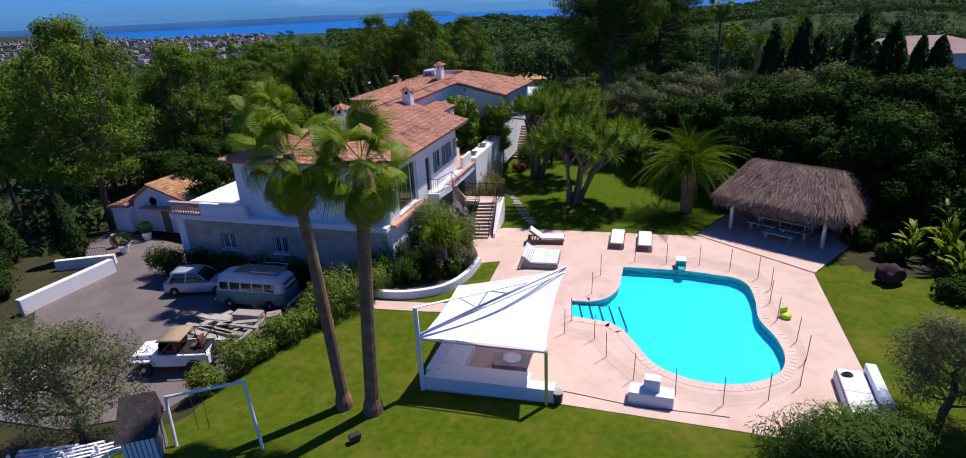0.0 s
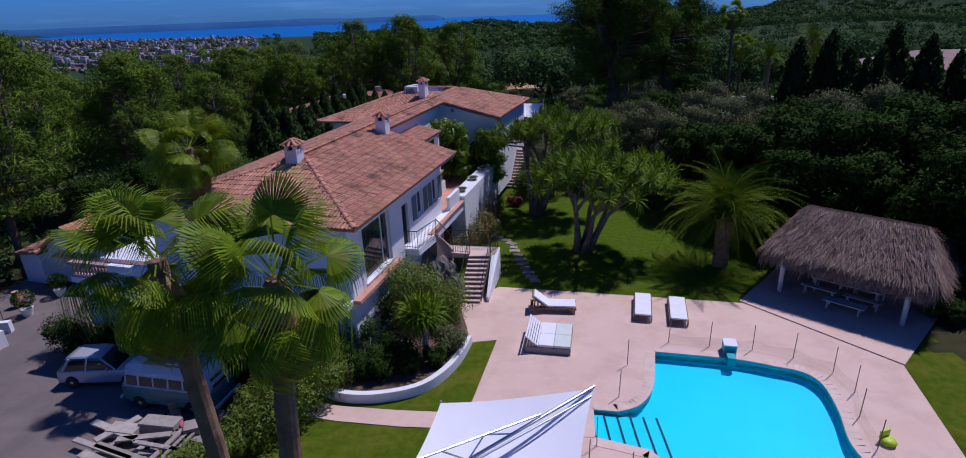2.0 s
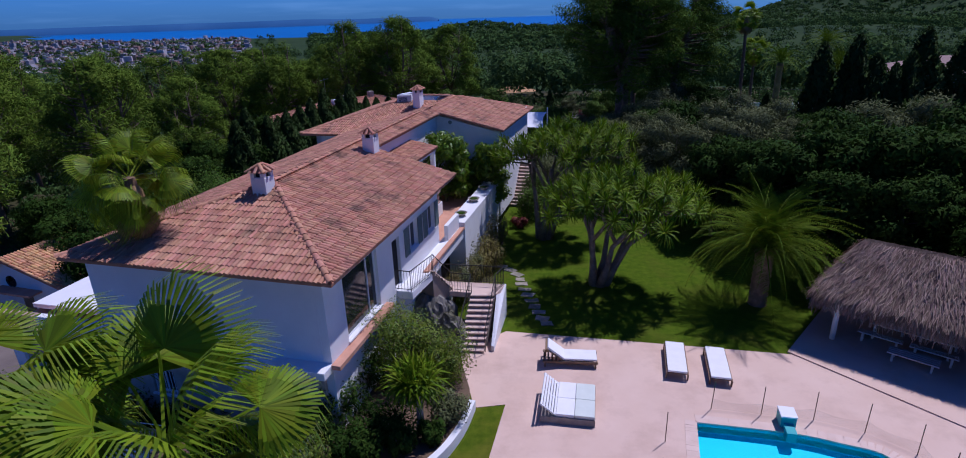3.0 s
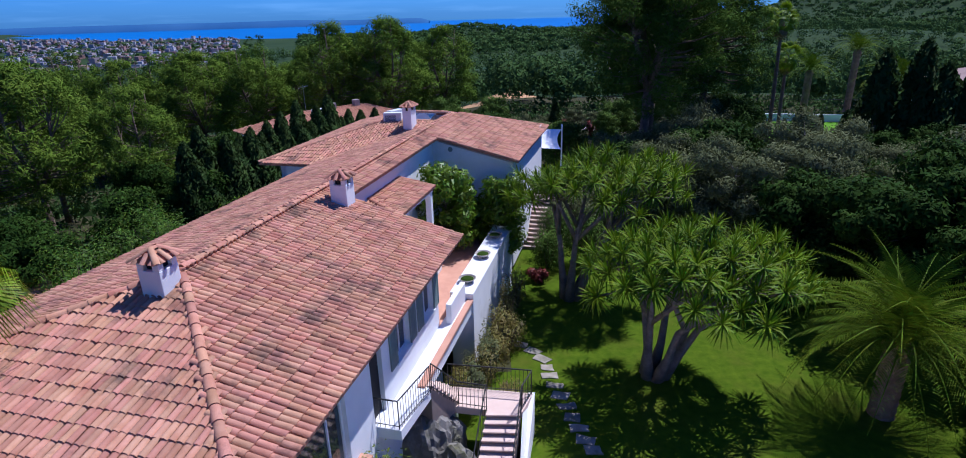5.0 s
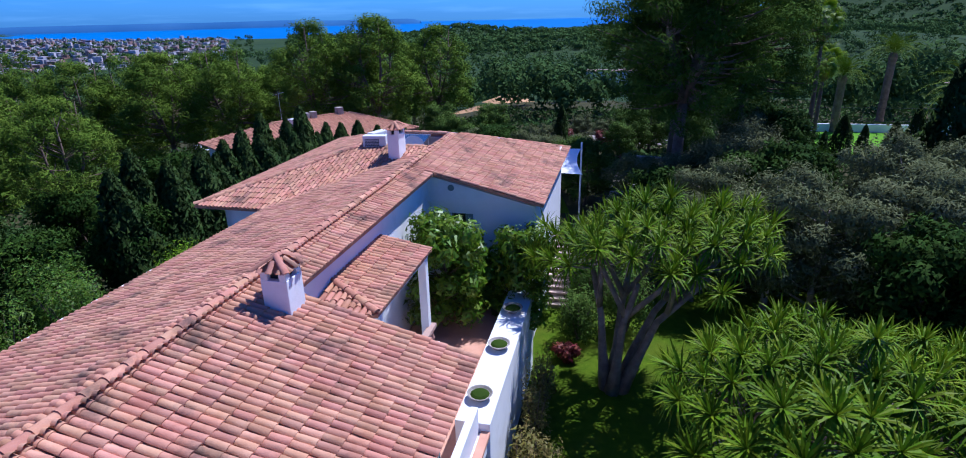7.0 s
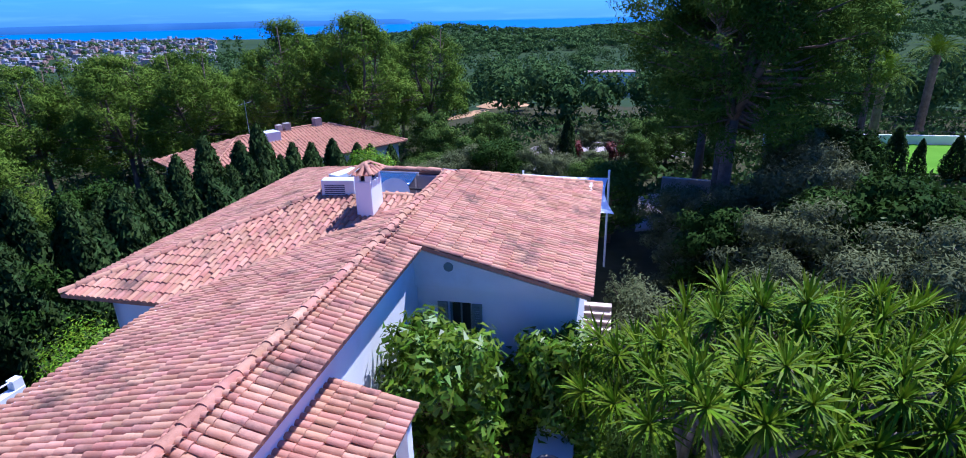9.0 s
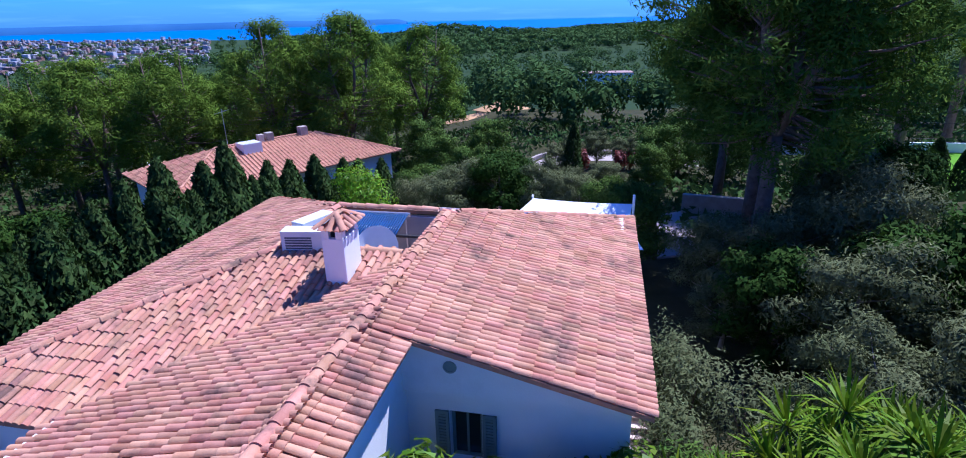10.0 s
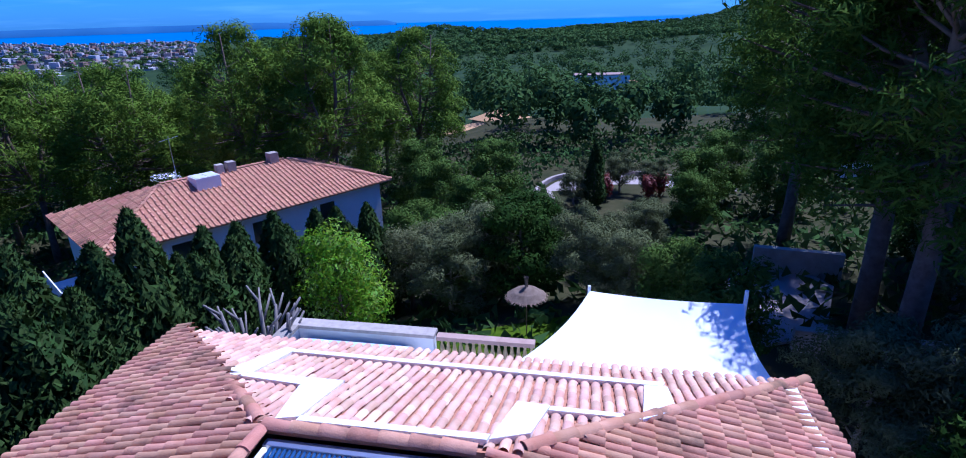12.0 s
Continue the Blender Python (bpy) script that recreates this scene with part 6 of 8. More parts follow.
M["pinkred"] = mat("faded_red_paint", (0.42, 0.08, 0.12), (0.52, 0.14, 0.18), 3, 0.45, 0.05, 30)
for x, y, rz in ((-11.75, 19.45, -50), (-10.1, 19.55, -40)):
    t = thing("pedal_kart", x, y, -0.86, rz, "old pedal kart with tan seat and red nose", "kart", "pedal karts")
    part("nose", section_body([(0.1, round_sec(0.2, 0.15, 0.42, 0.15, 0.05)), (0.6, round_sec(0.15, 0.15, 0.34, 0.1, 0.04)), (0.85, round_sec(0.07, 0.17, 0.26, 0.05, 0.03))]), M["pinkred"], t, smooth=True)
    part("seat", boxed(-0.5, -0.1, -0.18, 0.18, 0.18, 0.24), M["tan"], t, bevel=0.02)
    part("seat_back", boxed(-0.56, -0.48, -0.18, 0.18, 0.2, 0.6), M["tan"], t, bevel=0.02)
    for xx in (-0.4, 0.5):
        for s in (-1, 1):
            wheel(t, xx, s * 0.33, 0.15, 0.08)

# swing frame, play hut and lattice stack at the foot of the lawn
sf = thing("swing_frame", 0, 0, 0, 0, "tall white steel swing frame on the lawn", "swing frame")
for a, b in (((-10.4, 9.3, 1.75), (-7.45, 9.15, 2.45)), ((-7.45, 9.15, 2.45), (-7.1, 8.75, 0)), ((-10.4, 9.3, 1.75), (-10.2, 8.9, -0.1))):
    part("tube_frame", tubed([a, b], 0.055, 8), M["white"], sf)
for xx in (-9.5, -9.1):
    part("swing_rope", tubed([(xx, 9.25, 1.95 + (xx + 10) * 0.1), (xx, 9.25, 0.4)], 0.01, 5), M["wood"], sf)
ph = thing("play_hut", -11.0, 8.6, -0.2, 18, "small weathered play hut with dark thatch roof", "hut")
part("body", boxed(-0.5, 0.5, -0.55, 0.45, 0.0, 1.4), M["greywood"], ph, bevel=0.02)
for k in range(7):
    part("slat", boxed(-0.5 + k * 0.145, -0.4 + k * 0.145, -0.58, -0.552, 0.05, 1.3), M["white"], ph)
bm = bmesh.new()
vv = [bm.verts.new(p) for p in ((-0.62, -0.75, 1.3), (0.62, -0.75, 1.3), (0.62, 0.6, 1.45), (-0.62, 0.6, 1.45), (-0.55, 0.45, 2.3), (0.55, 0.45, 2.3))]
for f in ((0, 1, 5, 4), (1, 2, 5), (2, 3, 4, 5), (3, 0, 4), (3, 2, 1, 0)):
    bm.faces.new([vv[i] for i in f])
M["dark_thatch"] = mat("dark_old_thatch", (0.035, 0.03, 0.028), (0.08, 0.07, 0.06), 6, 0.95, 0.9, 15, spec=0.1)
part("roof", bm, M["dark_thatch"], ph, "dark shaggy roof")
for k in range(4):
    t = thing("white_trestle", -14.9 + k * 0.85, 8.3 + 0.1 * k, -0.5, 8 + 6 * k, "white painted slatted garden bench part", "bench", "white slatted benches")
    for j in range(4):
        part("slat", boxed(-0.55, 0.55, -0.3 + j * 0.17, -0.2 + j * 0.17, 0.62 + 0.02 * j, 0.66 + 0.02 * j), M["white"], t)
    for sx in (-0.5, 0.5):
        part("leg", boxed(sx - 0.04, sx + 0.04, -0.3, -0.22, 0, 1.0 if k in (0, 2) else 0.62), M["white"], t)
        part("leg", boxed(sx - 0.04, sx + 0.04, 0.25, 0.33, 0, 0.66), M["white"], t)

# ---- outbuilding on the left ----
ob_ = thing("outbuilding", -24.9, 32.4, -0.9, -16, "small white gabled outbuilding with ochre tiled roof", "outbuilding")


def small_house(t, x0, x1, y0, y1, zwall, zridge, ridge_x, over=0.25, matj="tile_ochre"):
    bm = bmesh.new()
    prism(bm, [(x0, y0), (x1, y0), (x1, y1), (x0, y1)], 0, zwall)
    part("walls_body", bm, M["plaster"], t)
    bm = bmesh.new()
    v = [bm.verts.new(p) for p in ((x0, y0, zwall), (x1, y0, zwall), (ridge_x, y0, zridge), (x0, y1, zwall), (x1, y1, zwall), (ridge_x, y1, zridge))]
    for f in ((0, 1, 2), (3, 5, 4), (0, 2, 5, 3), (1, 4, 5, 2), (0, 3, 4, 1)):
        bm.faces.new([v[i] for i in f])
    part("gable", bm, M["plaster"], t)
    sr = (zridge - zwall) / (x1 - ridge_x)
    sl_ = (zridge - zwall) / (ridge_x - x0)
    slope("roof_slope", [(ridge_x, y0 - over), (x1 + over, y0 - over), (x1 + over, y1 + over), (ridge_x, y1 + over)], lambda x, y: zridge + 0.1 - sr * (x - ridge_x), (0, 1), lambda x, y: False, parent=t, mats=("tile", matj), joined_only=True)
    slope("roof_slope", [(x0 - over, y0 - over), (ridge_x, y0 - over), (ridge_x, y1 + over), (x0 - over, y1 + over)], lambda x, y: zridge + 0.1 - sl_ * (ridge_x - x), (0, -1), lambda x, y: False, parent=t, mats=("tile", matj), joined_only=True)


small_house(ob_, -1.6, 4.2, 0, 7.0, 2.3, 3.5, 0.4)
part("annex", boxed(-3.2, -1.6, -0.6, 3.0, 0, 1.9), M["plaster"], ob_)
slope("annex_roof", [(-3.4, -0.8), (-1.5, -0.8), (-1.5, 3.0), (-3.4, 3.0)], lambda x, y: 2.2 + 0.12 * (x + 1.5) + 0.05 * (y), (1, -1), lambda x, y: False, parent=ob_, joined_only=True)
part("porthole", lathe([(0.02, 0), (0.3, 0), (0.33, 0.05), (0.33, 0.0)], 18), M["carglass"], ob_, "round dark window", m=Matrix.Translation((0.4, -0.004, 2.35)) @ Matrix.Rotation(radians(90), 4, "X"))
part("door_panel", boxed(0.9, 1.6, -0.04, 0.0, 0.0, 1.8), M["wood"], ob_, "brown door")
part("canopy", boxed(-0.4, 2.4, -0.7, 0.0, 1.95, 2.05), M["terracotta"], ob_, "small tiled canopy")

# ---- roof well of the villa: cooling units, dish, solar heater ----
part("well_floor", boxed(WL + 0.05, -0.05, 20.45, ztop - 0.05, 5.6, 6.1), M["terracotta"], villa)
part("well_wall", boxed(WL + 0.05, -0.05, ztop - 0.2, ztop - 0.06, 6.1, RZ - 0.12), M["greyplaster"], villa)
part("well_wall", boxed(-0.25, -0.08, 20.45, ztop - 0.21, 6.1, RZ - 0.14), M["plaster"], villa)
part("well_wall", boxed(WL + 0.06, WL + 0.2, 20.45, ztop - 0.21, 6.1, RZ - 0.14), M["plaster"], villa)
part("well_wall", boxed(WL + 0.21, -0.26, 20.36, 20.5, 6.1, RZ - 0.14), M["plaster"], villa)


def on_villa(name, x, y, z, rz, label, category, group=""):
    p = HM @ Vector((x, y, z))
    return thing(name, p.x, p.y, p.z, rz - 14, label, category, group)


M["unit"] = mat("off_white_metal", (0.66, 0.68, 0.66), (0.72, 0.74, 0.72), 3, 0.5, 0.05, 40)
M["grille"] = mat("dark_fan_grille", (0.06, 0.08, 0.10), (0.10, 0.12, 0.15), 5, 0.5, 0.1, 60)
for x, y, z, rz in ((-2.72, 20.3, 7.48, 8), (-2.9, 21.1, 7.5, 70)):
    t = on_villa("cooling_unit", x, y, z, rz, "off-white outdoor cooling unit with dark fan grille on the roof", "air conditioner", "roof cooling units")
    part("case", boxed(-0.52, 0.52, -0.2, 0.2, 0.0, 0.86), M["unit"], t, bevel=0.02)
    g = part("fan_grille", boxed(-0.42, 0.22, -0.212, -0.202, 0.12, 0.72), M["grille"], t, "dark fan grille")
    for k in range(9):
        part("louvre", boxed(-0.42, 0.22, -0.222, -0.213, 0.14 + k * 0.066, 0.155 + k * 0.066), M["unit"], g)
    for s in (-0.4, 0.4):
        part("foot", boxed(s - 0.05, s + 0.05, -0.2, 0.2, -1.65, 0.0), M["unit"], t)
t = on_villa("satellite_dish", -1.22, 21.0, 7.66, 0, "pale grey satellite dish behind the chimney", "satellite dish")
bm = bmesh.new()
rings = []
for k in range(6):
    r = 0.02 + 0.5 * k / 5
    rings.append([bm.verts.new((r * math.cos(a), r * math.sin(a) * 1.05, 0.35 * r * r)) for a in np.linspace(0, 2 * math.pi, 21)[:-1]])
for a, b in zip(rings, rings[1:]):
    for k in range(20):
        bm.faces.new((a[k], a[(k + 1) % 20], b[(k + 1) % 20], b[k]))
bm.faces.new(rings[0][::-1])
M["dishgrey"] = mat("dish_grey", (0.50, 0.52, 0.56), (0.58, 0.60, 0.63), 3, 0.6, 0.05, 40)
part("reflector", bm, M["dishgrey"], t, smooth=True, m=Matrix.Rotation(radians(62), 4, "X") @ Matrix.Rotation(radians(18), 4, "Y"))
part("arm", tubed([(0, 0, -0.45), (0.02, -0.55, 0.0)], 0.015, 6), M["iron"], t)
part("mast", tubed([(0, 0.1, -1.35), (0, 0.1, 0.0)], 0.03, 8), M["steel"], t)
t = on_villa("solar_heater", -2.08, 22.42, 7.62, 0, "solar water heater of dark blue glass tubes on the roof", "solar panel")
M["tubes"] = mat("blue_glass_tube", (0.02, 0.06, 0.16), (0.03, 0.09, 0.22), 3, 0.12, 0, spec=0.9)
for k in range(28):
    x = -0.95 + k * 0.07
    part("glass_tube", tubed([(x, -0.62, -0.05), (x, 0.60, 0.20)], 0.027, 8), M["tubes"], t, smooth=True)
part("front_rail", boxed(-1.02, 1.02, -0.74, -0.63, -0.12, 0.02), M["white"], t, bevel=0.01)
part("back_rail", boxed(-1.02, 1.02, 0.60, 0.68, 0.14, 0.25), M["steel"], t, bevel=0.01)
part("label_plate", boxed(0.55, 0.8, -0.747, -0.741, -0.05, 0.01), M["tubes"], t)
for x in (-0.9, 0.9):
    part("strut", tubed([(x, -0.6, -0.05), (x, -0.6, -1.45)], 0.02, 6), M["steel"], t)
    part("strut", tubed([(x, 0.6, 0.05), (x, 0.6, -1.45)], 0.02, 6), M["steel"], t)
for y in (-0.9, 0.25):
    t = on_villa("steel_beam", -0.75, 22.0 + y, 7.15 if y < 0 else 7.5, 0, "dark steel pipe spanning the roof well", "pipe", "pipes in the roof well")
    part("pipe", tubed([(-0.75, 0, 0), (0.65, 0, 0)], 0.045, 8), M["iron"], t)
for x, y, rz in ((-1.2, 21.9, 20), (-0.95, 22.4, 60), (-1.5, 22.2, 100)):
    t = on_villa("clay_pot", x, y, 6.1, rz, "old terracotta pot standing in the roof well", "pot", "pots in the roof well")
    part("body", lathe([(0.14, 0), (0.24, 0.35), (0.26, 0.4), (0.2, 0.4)], 14), M["terracotta"], t)
t = on_villa("white_box", -0.5, 21.3, 6.1, 10, "white cabinet in the roof well", "cabinet")
part("case", boxed(-0.2, 0.2, -0.3, 0.3, 0, 0.8), M["white"], t, bevel=0.02)
# white mortar between the tiles of the back slope
mortar_fields = (
    ((-5.28, 25.25), (-4.78, 25.2), (-4.93, 27.0), (-5.23, 27.12)),
    ((-4.77, 25.3), (-3.05, 25.32), (-3.55, 24.9), (-5.2, 25.08)),
    ((-3.65, 24.88), (-3.06, 25.3), (-2.93, 23.6), (-3.2, 23.45)),
    ((-4.92, 27.02), (2.45, 26.92), (2.38, 26.66), (-4.92, 26.78)),
    ((2.05, 26.64), (2.46, 26.65), (2.45, 25.46), (1.87, 24.86)),
    ((-0.04, 25.14), (0.49, 25.08), (0.31, 23.9), (-0.2, 23.55)),
    ((0.5, 25.06), (1.86, 25.03), (1.85, 24.86), (0.47, 24.86)),
    ((-2.92, 23.66), (-0.21, 23.72), (-0.22, 23.52), (-2.9, 23.47)),
)
for field in mortar_fields:
    bm = bmesh.new()
    prism(bm, field, lambda x, y: zb(x, y) + 0.02, lambda x, y: zb(x, y) + 0.13)
    part("mortar_patch", bm, M["mortar"], villa, "bright white mortar between the tiles", bevel=0.01)

# back terrace, hot tub, sail
bt_ = thing("back_terrace", 0, 0, 0, 0, "raised white terrace with hot tub behind the villa", "terrace")
bt_.matrix_basis = HM
part("platform", boxed(-8.6, 3.0, 27.5, 33.2, -1.5, 2.4), M["plaster"], bt_)
part("parapet", boxed(-9.0, -3.9, 33.2, 33.55, -1.5, 3.3), M["plaster"], bt_)
part("coping", boxed(-9.1, -3.85, 33.12, 33.62, 3.302, 3.42), M["greywood"], bt_, "grey stone coping")
part("parapet", boxed(-9.0, -8.65, 28.5, 33.19, -1.5, 3.3), M["plaster"], bt_)
part("coping", boxed(-9.1, -8.58, 28.4, 33.11, 3.302, 3.42), M["greywood"], bt_, "grey stone coping")
tub = part("hot_tub", boxed(-8.4, -4.6, 31.6, 33.0, 2.4, 3.05), M["white"], bt_, "white hot tub with pale cover", bevel=0.04)
part("cover", boxed(-8.1, -5.2, 31.8, 32.8, 3.052, 3.16), M["palemint"], tub, "pale tub cover", bevel=0.03)
part("rail_top", boxed(-3.8, -0.6, 33.2, 33.5, 3.2, 3.34), M["pinkstone"], bt_)
part("plinth", boxed(-3.8, -0.6, 33.2, 33.5, 2.4, 2.52), M["pinkstone"], bt_)
M["ochrestone"] = mat("ochre_cast_stone", (0.42, 0.32, 0.17), (0.50, 0.39, 0.22), 3, 0.85, 0.3, 20)
bme2 = bme.copy()
bme2.materials.clear()
bme2.materials.append(M["ochrestone"])
for k in range(15):
    child("baluster", bme2, bt_, Matrix.Translation((-3.65 + k * 0.21, 33.35, 2.52)) @ Matrix.Diagonal((1.1, 1.1, 1.3, 1)))
bs = thing("back_sail", 0, 0, 0, 0, "white shade sail stretched behind the villa", "sunshade")
part("cloth", sail_cloth([(-1.7, 56.9, 4.3), (5.0, 55.2, 4.2), (5.45, 58.5, 5.0), (1.2, 59.8, 5.0)], 0.1, 0.10), M["sail"], bs, smooth=True)
part("post", tubed([(1.2, 59.85, 0), (1.2, 59.85, 5.15)], 0.05, 8), M["white"], bs)
part("post", tubed([(5.5, 58.55, 0), (5.5, 58.55, 5.4)], 0.06, 8), M["white"], bs)
pb = thing("straw_parasol", 0.05, 66.2, ghz0(0.05, 66.2), 0, "round straw parasol with a tuft on top", "parasol")
pb.matrix_basis = pb.matrix_basis @ Matrix.Diagonal((0.62, 0.62, 0.74, 1))
part("pole", tubed([(0, 0, -0.2), (0, 0, 3.3)], 0.04, 8), M["wood"], pb)
part("canopy", lathe([(1.35, 2.62), (1.38, 2.68), (0.9, 2.98), (0.4, 3.16), (0.12, 3.25), (0.1, 3.5), (0.16, 3.85), (0.05, 3.6)], 24), M["thatch_core"], pb)
bl = []
for k in range(1500):
    a, f = R4.uniform(0, 6.283), R4.random() ** 0.6
    r_ = 0.15 + 1.2 * f
    p = np.array((r_ * math.cos(a), r_ * math.sin(a), 3.27 - 0.58 * (r_ / 1.35) ** 1.3))
    d = np.array((math.cos(a), math.sin(a), -0.5)) * 0.22
    s = np.array((-math.sin(a), math.cos(a), 0)) * 0.012
    bl.append([p - s, p + s, p + d + s * 0.5, p + d - s * 0.5])
child("straw", quads_of("straw", bl, M["thatch"]), pb, kind="stuff")

# ---- neighbour's villa ----
nbv = thing("neighbour_villa", 0, 0, 0, 0, "long white neighbouring villa with salmon tiled hipped roof", "house")
nx_, ny_ = Vector((math.cos(0.76), math.sin(0.76), 0)), Vector((-math.sin(0.76), math.cos(0.76), 0))
NM = Matrix(((nx_.x, ny_.x, 0, -22.5), (nx_.y, ny_.y, 0, 73.8), (0, 0, 1, 0), (0, 0, 0, 1)))
nbv.matrix_basis = NM
NL, ND = 20.3, 11.2
nz0, nz1 = 1.2, 3.1
part("walls_body", boxed(0.7, NL - 0.7, 0.7, ND - 0.7, -6, nz0 + 0.1), M["plaster"], nbv)
hh = ND / 2
nsl = (nz1 - nz0) / hh
slope("roof_slope", [(0, 0), (NL, 0), (NL - hh, hh), (hh, hh)], lambda x, y: nz0 + nsl * y, (1, -1), lambda x, y: False, parent=nbv, pitch=0.34, course=0.5, joined_only=True)
slope("roof_slope", [(0, 0), (hh, hh), (0, ND)], lambda x, y: nz0 + nsl * x, (0, -1), lambda x, y: False, parent=nbv, pitch=0.34, course=0.5, joined_only=True)
slope("roof_slope", [(NL, 0), (NL, ND), (NL - hh, hh)], lambda x, y: nz0 + nsl * (NL - x), (0, 1), lambda x, y: False, parent=nbv, pitch=0.34, course=0.5, joined_only=True)
bm = bmesh.new()
prism(bm, [(0, ND), (NL, ND), (NL - hh, hh), (hh, hh)], lambda x, y: nz0 + nsl * (ND - y) - 0.1, lambda x, y: nz0 + nsl * (ND - y))
part("roof_slope", bm, M["pan"], nbv)
caps((0, 0, nz0), (hh, hh, nz1), nbv)
caps((hh, hh, nz1), (NL - hh, hh, nz1), nbv)
caps((NL, 0, nz0), (NL - hh, hh, nz1), nbv)
for a in (0.2, 0.45, 0.7):
    w = new("window")
    w.parent = nbv
    part("pane", boxed(NL * a, NL * a + 1.2, 0.66, 0.70, -0.9, 0.5), M["glass"], w)
    part("window_frame", boxed(NL * a - 0.08, NL * a + 1.28, 0.675, 0.705, -0.98, 0.58), M["white"], w)
sb = part("skylight", boxed(7.3, 8.9, 3.9, 5.3, 2.4, 3.35), M["white"], nbv, "glazed rooftop skylight box")
for k in range(2):
    part("pane", boxed(7.38 + 0.75 * k, 8.05 + 0.75 * k, 3.98, 5.22, 3.352, 3.375), M["dishgrey"], sb, "pale glass")
for x, s in ((9.6, 0.25), (10.4, 0.3), (13.6, 0.35)):
    part("chimney_shaft", boxed(x - s, x + s, hh - s, hh + s, 2.6, 3.35 + s * 1.2), M["greywood"], nbv, bevel=0.02)
part("aerial", tubed([(6.6, 5.2, 3.4), (6.6, 5.2, 6.2)], 0.025, 5), M["steel"], nbv)
part("aerial_arm", tubed([(6.0, 5.2, 5.9), (7.2, 5.2, 6.1)], 0.02, 5), M["steel"], nbv)
part("balcony", boxed(-1.6, 0.7, 2.0, 7.0, -2.2, -2.0), M["plaster"], nbv)
for k in range(18):
    part("balcony_bar", boxed(-1.58, -1.55, 2.05 + k * 0.28, 2.09 + k * 0.28, -2.0, -1.1), M["white"], nbv)
part("balcony_rail", boxed(-1.6, -1.53, 2.0, 7.0, -1.1, -1.04), M["white"], nbv)

# ---- farther houses ----
def plain_house(name, x, y, z, rz, L_, D_, H_, label, roof="hip", rh=2.0, wallmat="plaster", tiles="tile_joined", windows=3):
    t = thing(name, x, y, z, rz, label, "house")
    part("walls_body", boxed(-L_ / 2, L_ / 2, -D_ / 2, D_ / 2, -3, H_), M[wallmat], t)
    bm = bmesh.new()
    o = 0.5
    if roof == "hip":
        v = [bm.verts.new(p) for p in ((-L_ / 2 - o, -D_ / 2 - o, H_), (L_ / 2 + o, -D_ / 2 - o, H_), (L_ / 2 + o, D_ / 2 + o, H_), (-L_ / 2 - o, D_ / 2 + o, H_), (-L_ / 2 + D_ / 2, 0, H_ + rh), (L_ / 2 - D_ / 2, 0, H_ + rh))]
        for f in ((0, 1, 5, 4), (1, 2, 5), (2, 3, 4, 5), (3, 0, 4), (3, 2, 1, 0)):
            bm.faces.new([v[i] for i in f])
    else:
        box(bm, -L_ / 2 - 0.3, L_ / 2 + 0.3, -D_ / 2 - 0.3, D_ / 2 + 0.3, H_, H_ + 0.4)
    part("roof", bm, M[tiles], t)
    for k in range(windows):
        a = -L_ / 2 + (k + 0.5) * L_ / windows
        w = new("window")
        w.parent = t
        part("pane", boxed(a - 0.5, a + 0.5, -D_ / 2 - 0.03, -D_ / 2, H_ - 2.0, H_ - 0.7), M["glass"], w)
        part("window_frame", boxed(a - 0.6, a + 0.6, -D_ / 2 - 0.02, -D_ / 2 - 0.004, H_ - 2.1, H_ - 0.6), M["white"], w)
    return t


M["ochre_wall"] = mat("ochre_render", (0.42, 0.32, 0.22), (0.50, 0.39, 0.28), 1, 0.9, 0.2, 20)
M["pink_roof"] = mat("dusty_pink_roof", (0.27, 0.18, 0.15), (0.35, 0.24, 0.20), 0.6, 0.9, 0.4, 8)
plain_house("far_villa", 0.5, 143, -12, 40, 11, 8, 5.6, "ochre villa with red tiled roof among the trees", wallmat="ochre_wall", tiles="tile_ochre", rh=1.8)
plain_house("far_villa", 6.0, 152, -12, 40, 8, 7, 6.6, "red-roofed wing of the ochre villa among the trees", wallmat="ochre_wall", tiles="tile_ochre", rh=1.8)
plain_house("far_hotel", 70, 330, -24, -6, 26, 10, 7.5, "long pale hotel with pink flat roof in the valley", roof="flat", tiles="pink_roof", windows=7)
plain_house("far_hotel", 82, 338, -27, -6, 18, 9, 5.5, "lower pale wing of the valley hotel", roof="flat", windows=5)
plain_house("hill_house", 55.0, 75, 1.0, -8, 17, 11, 4.6, "large house with dusty pink roof beyond the cypress row", rh=1.8, tiles="pink_roof", windows=2)
plain_house("white_villa", -48, 128, -13, 30, 9, 6, 4, "small white flat-roofed house among pines", roof="flat", tiles="plaster")

# bright lawn with white edge wall beyond the right boundary, winding lane
M["far_lawn"] = mat("bright_far_lawn", (0.09, 0.22, 0.012), (0.12, 0.27, 0.02), 0.3, 0.95, 0.4, 30, spec=0.05)
sheet("far_lawn", [(27, 79), (46, 74), (52, 86), (33, 90)], ghz0(40, 82) + 0.9, 3.5, M["far_lawn"], "bright green clipped lawn beyond the boundary", "lawn")
low_wall("far_lawn_wall", [(30, 90.5), (55, 84.5)], -1.0, 0.45, 0.3, "low white wall along the far lawn")
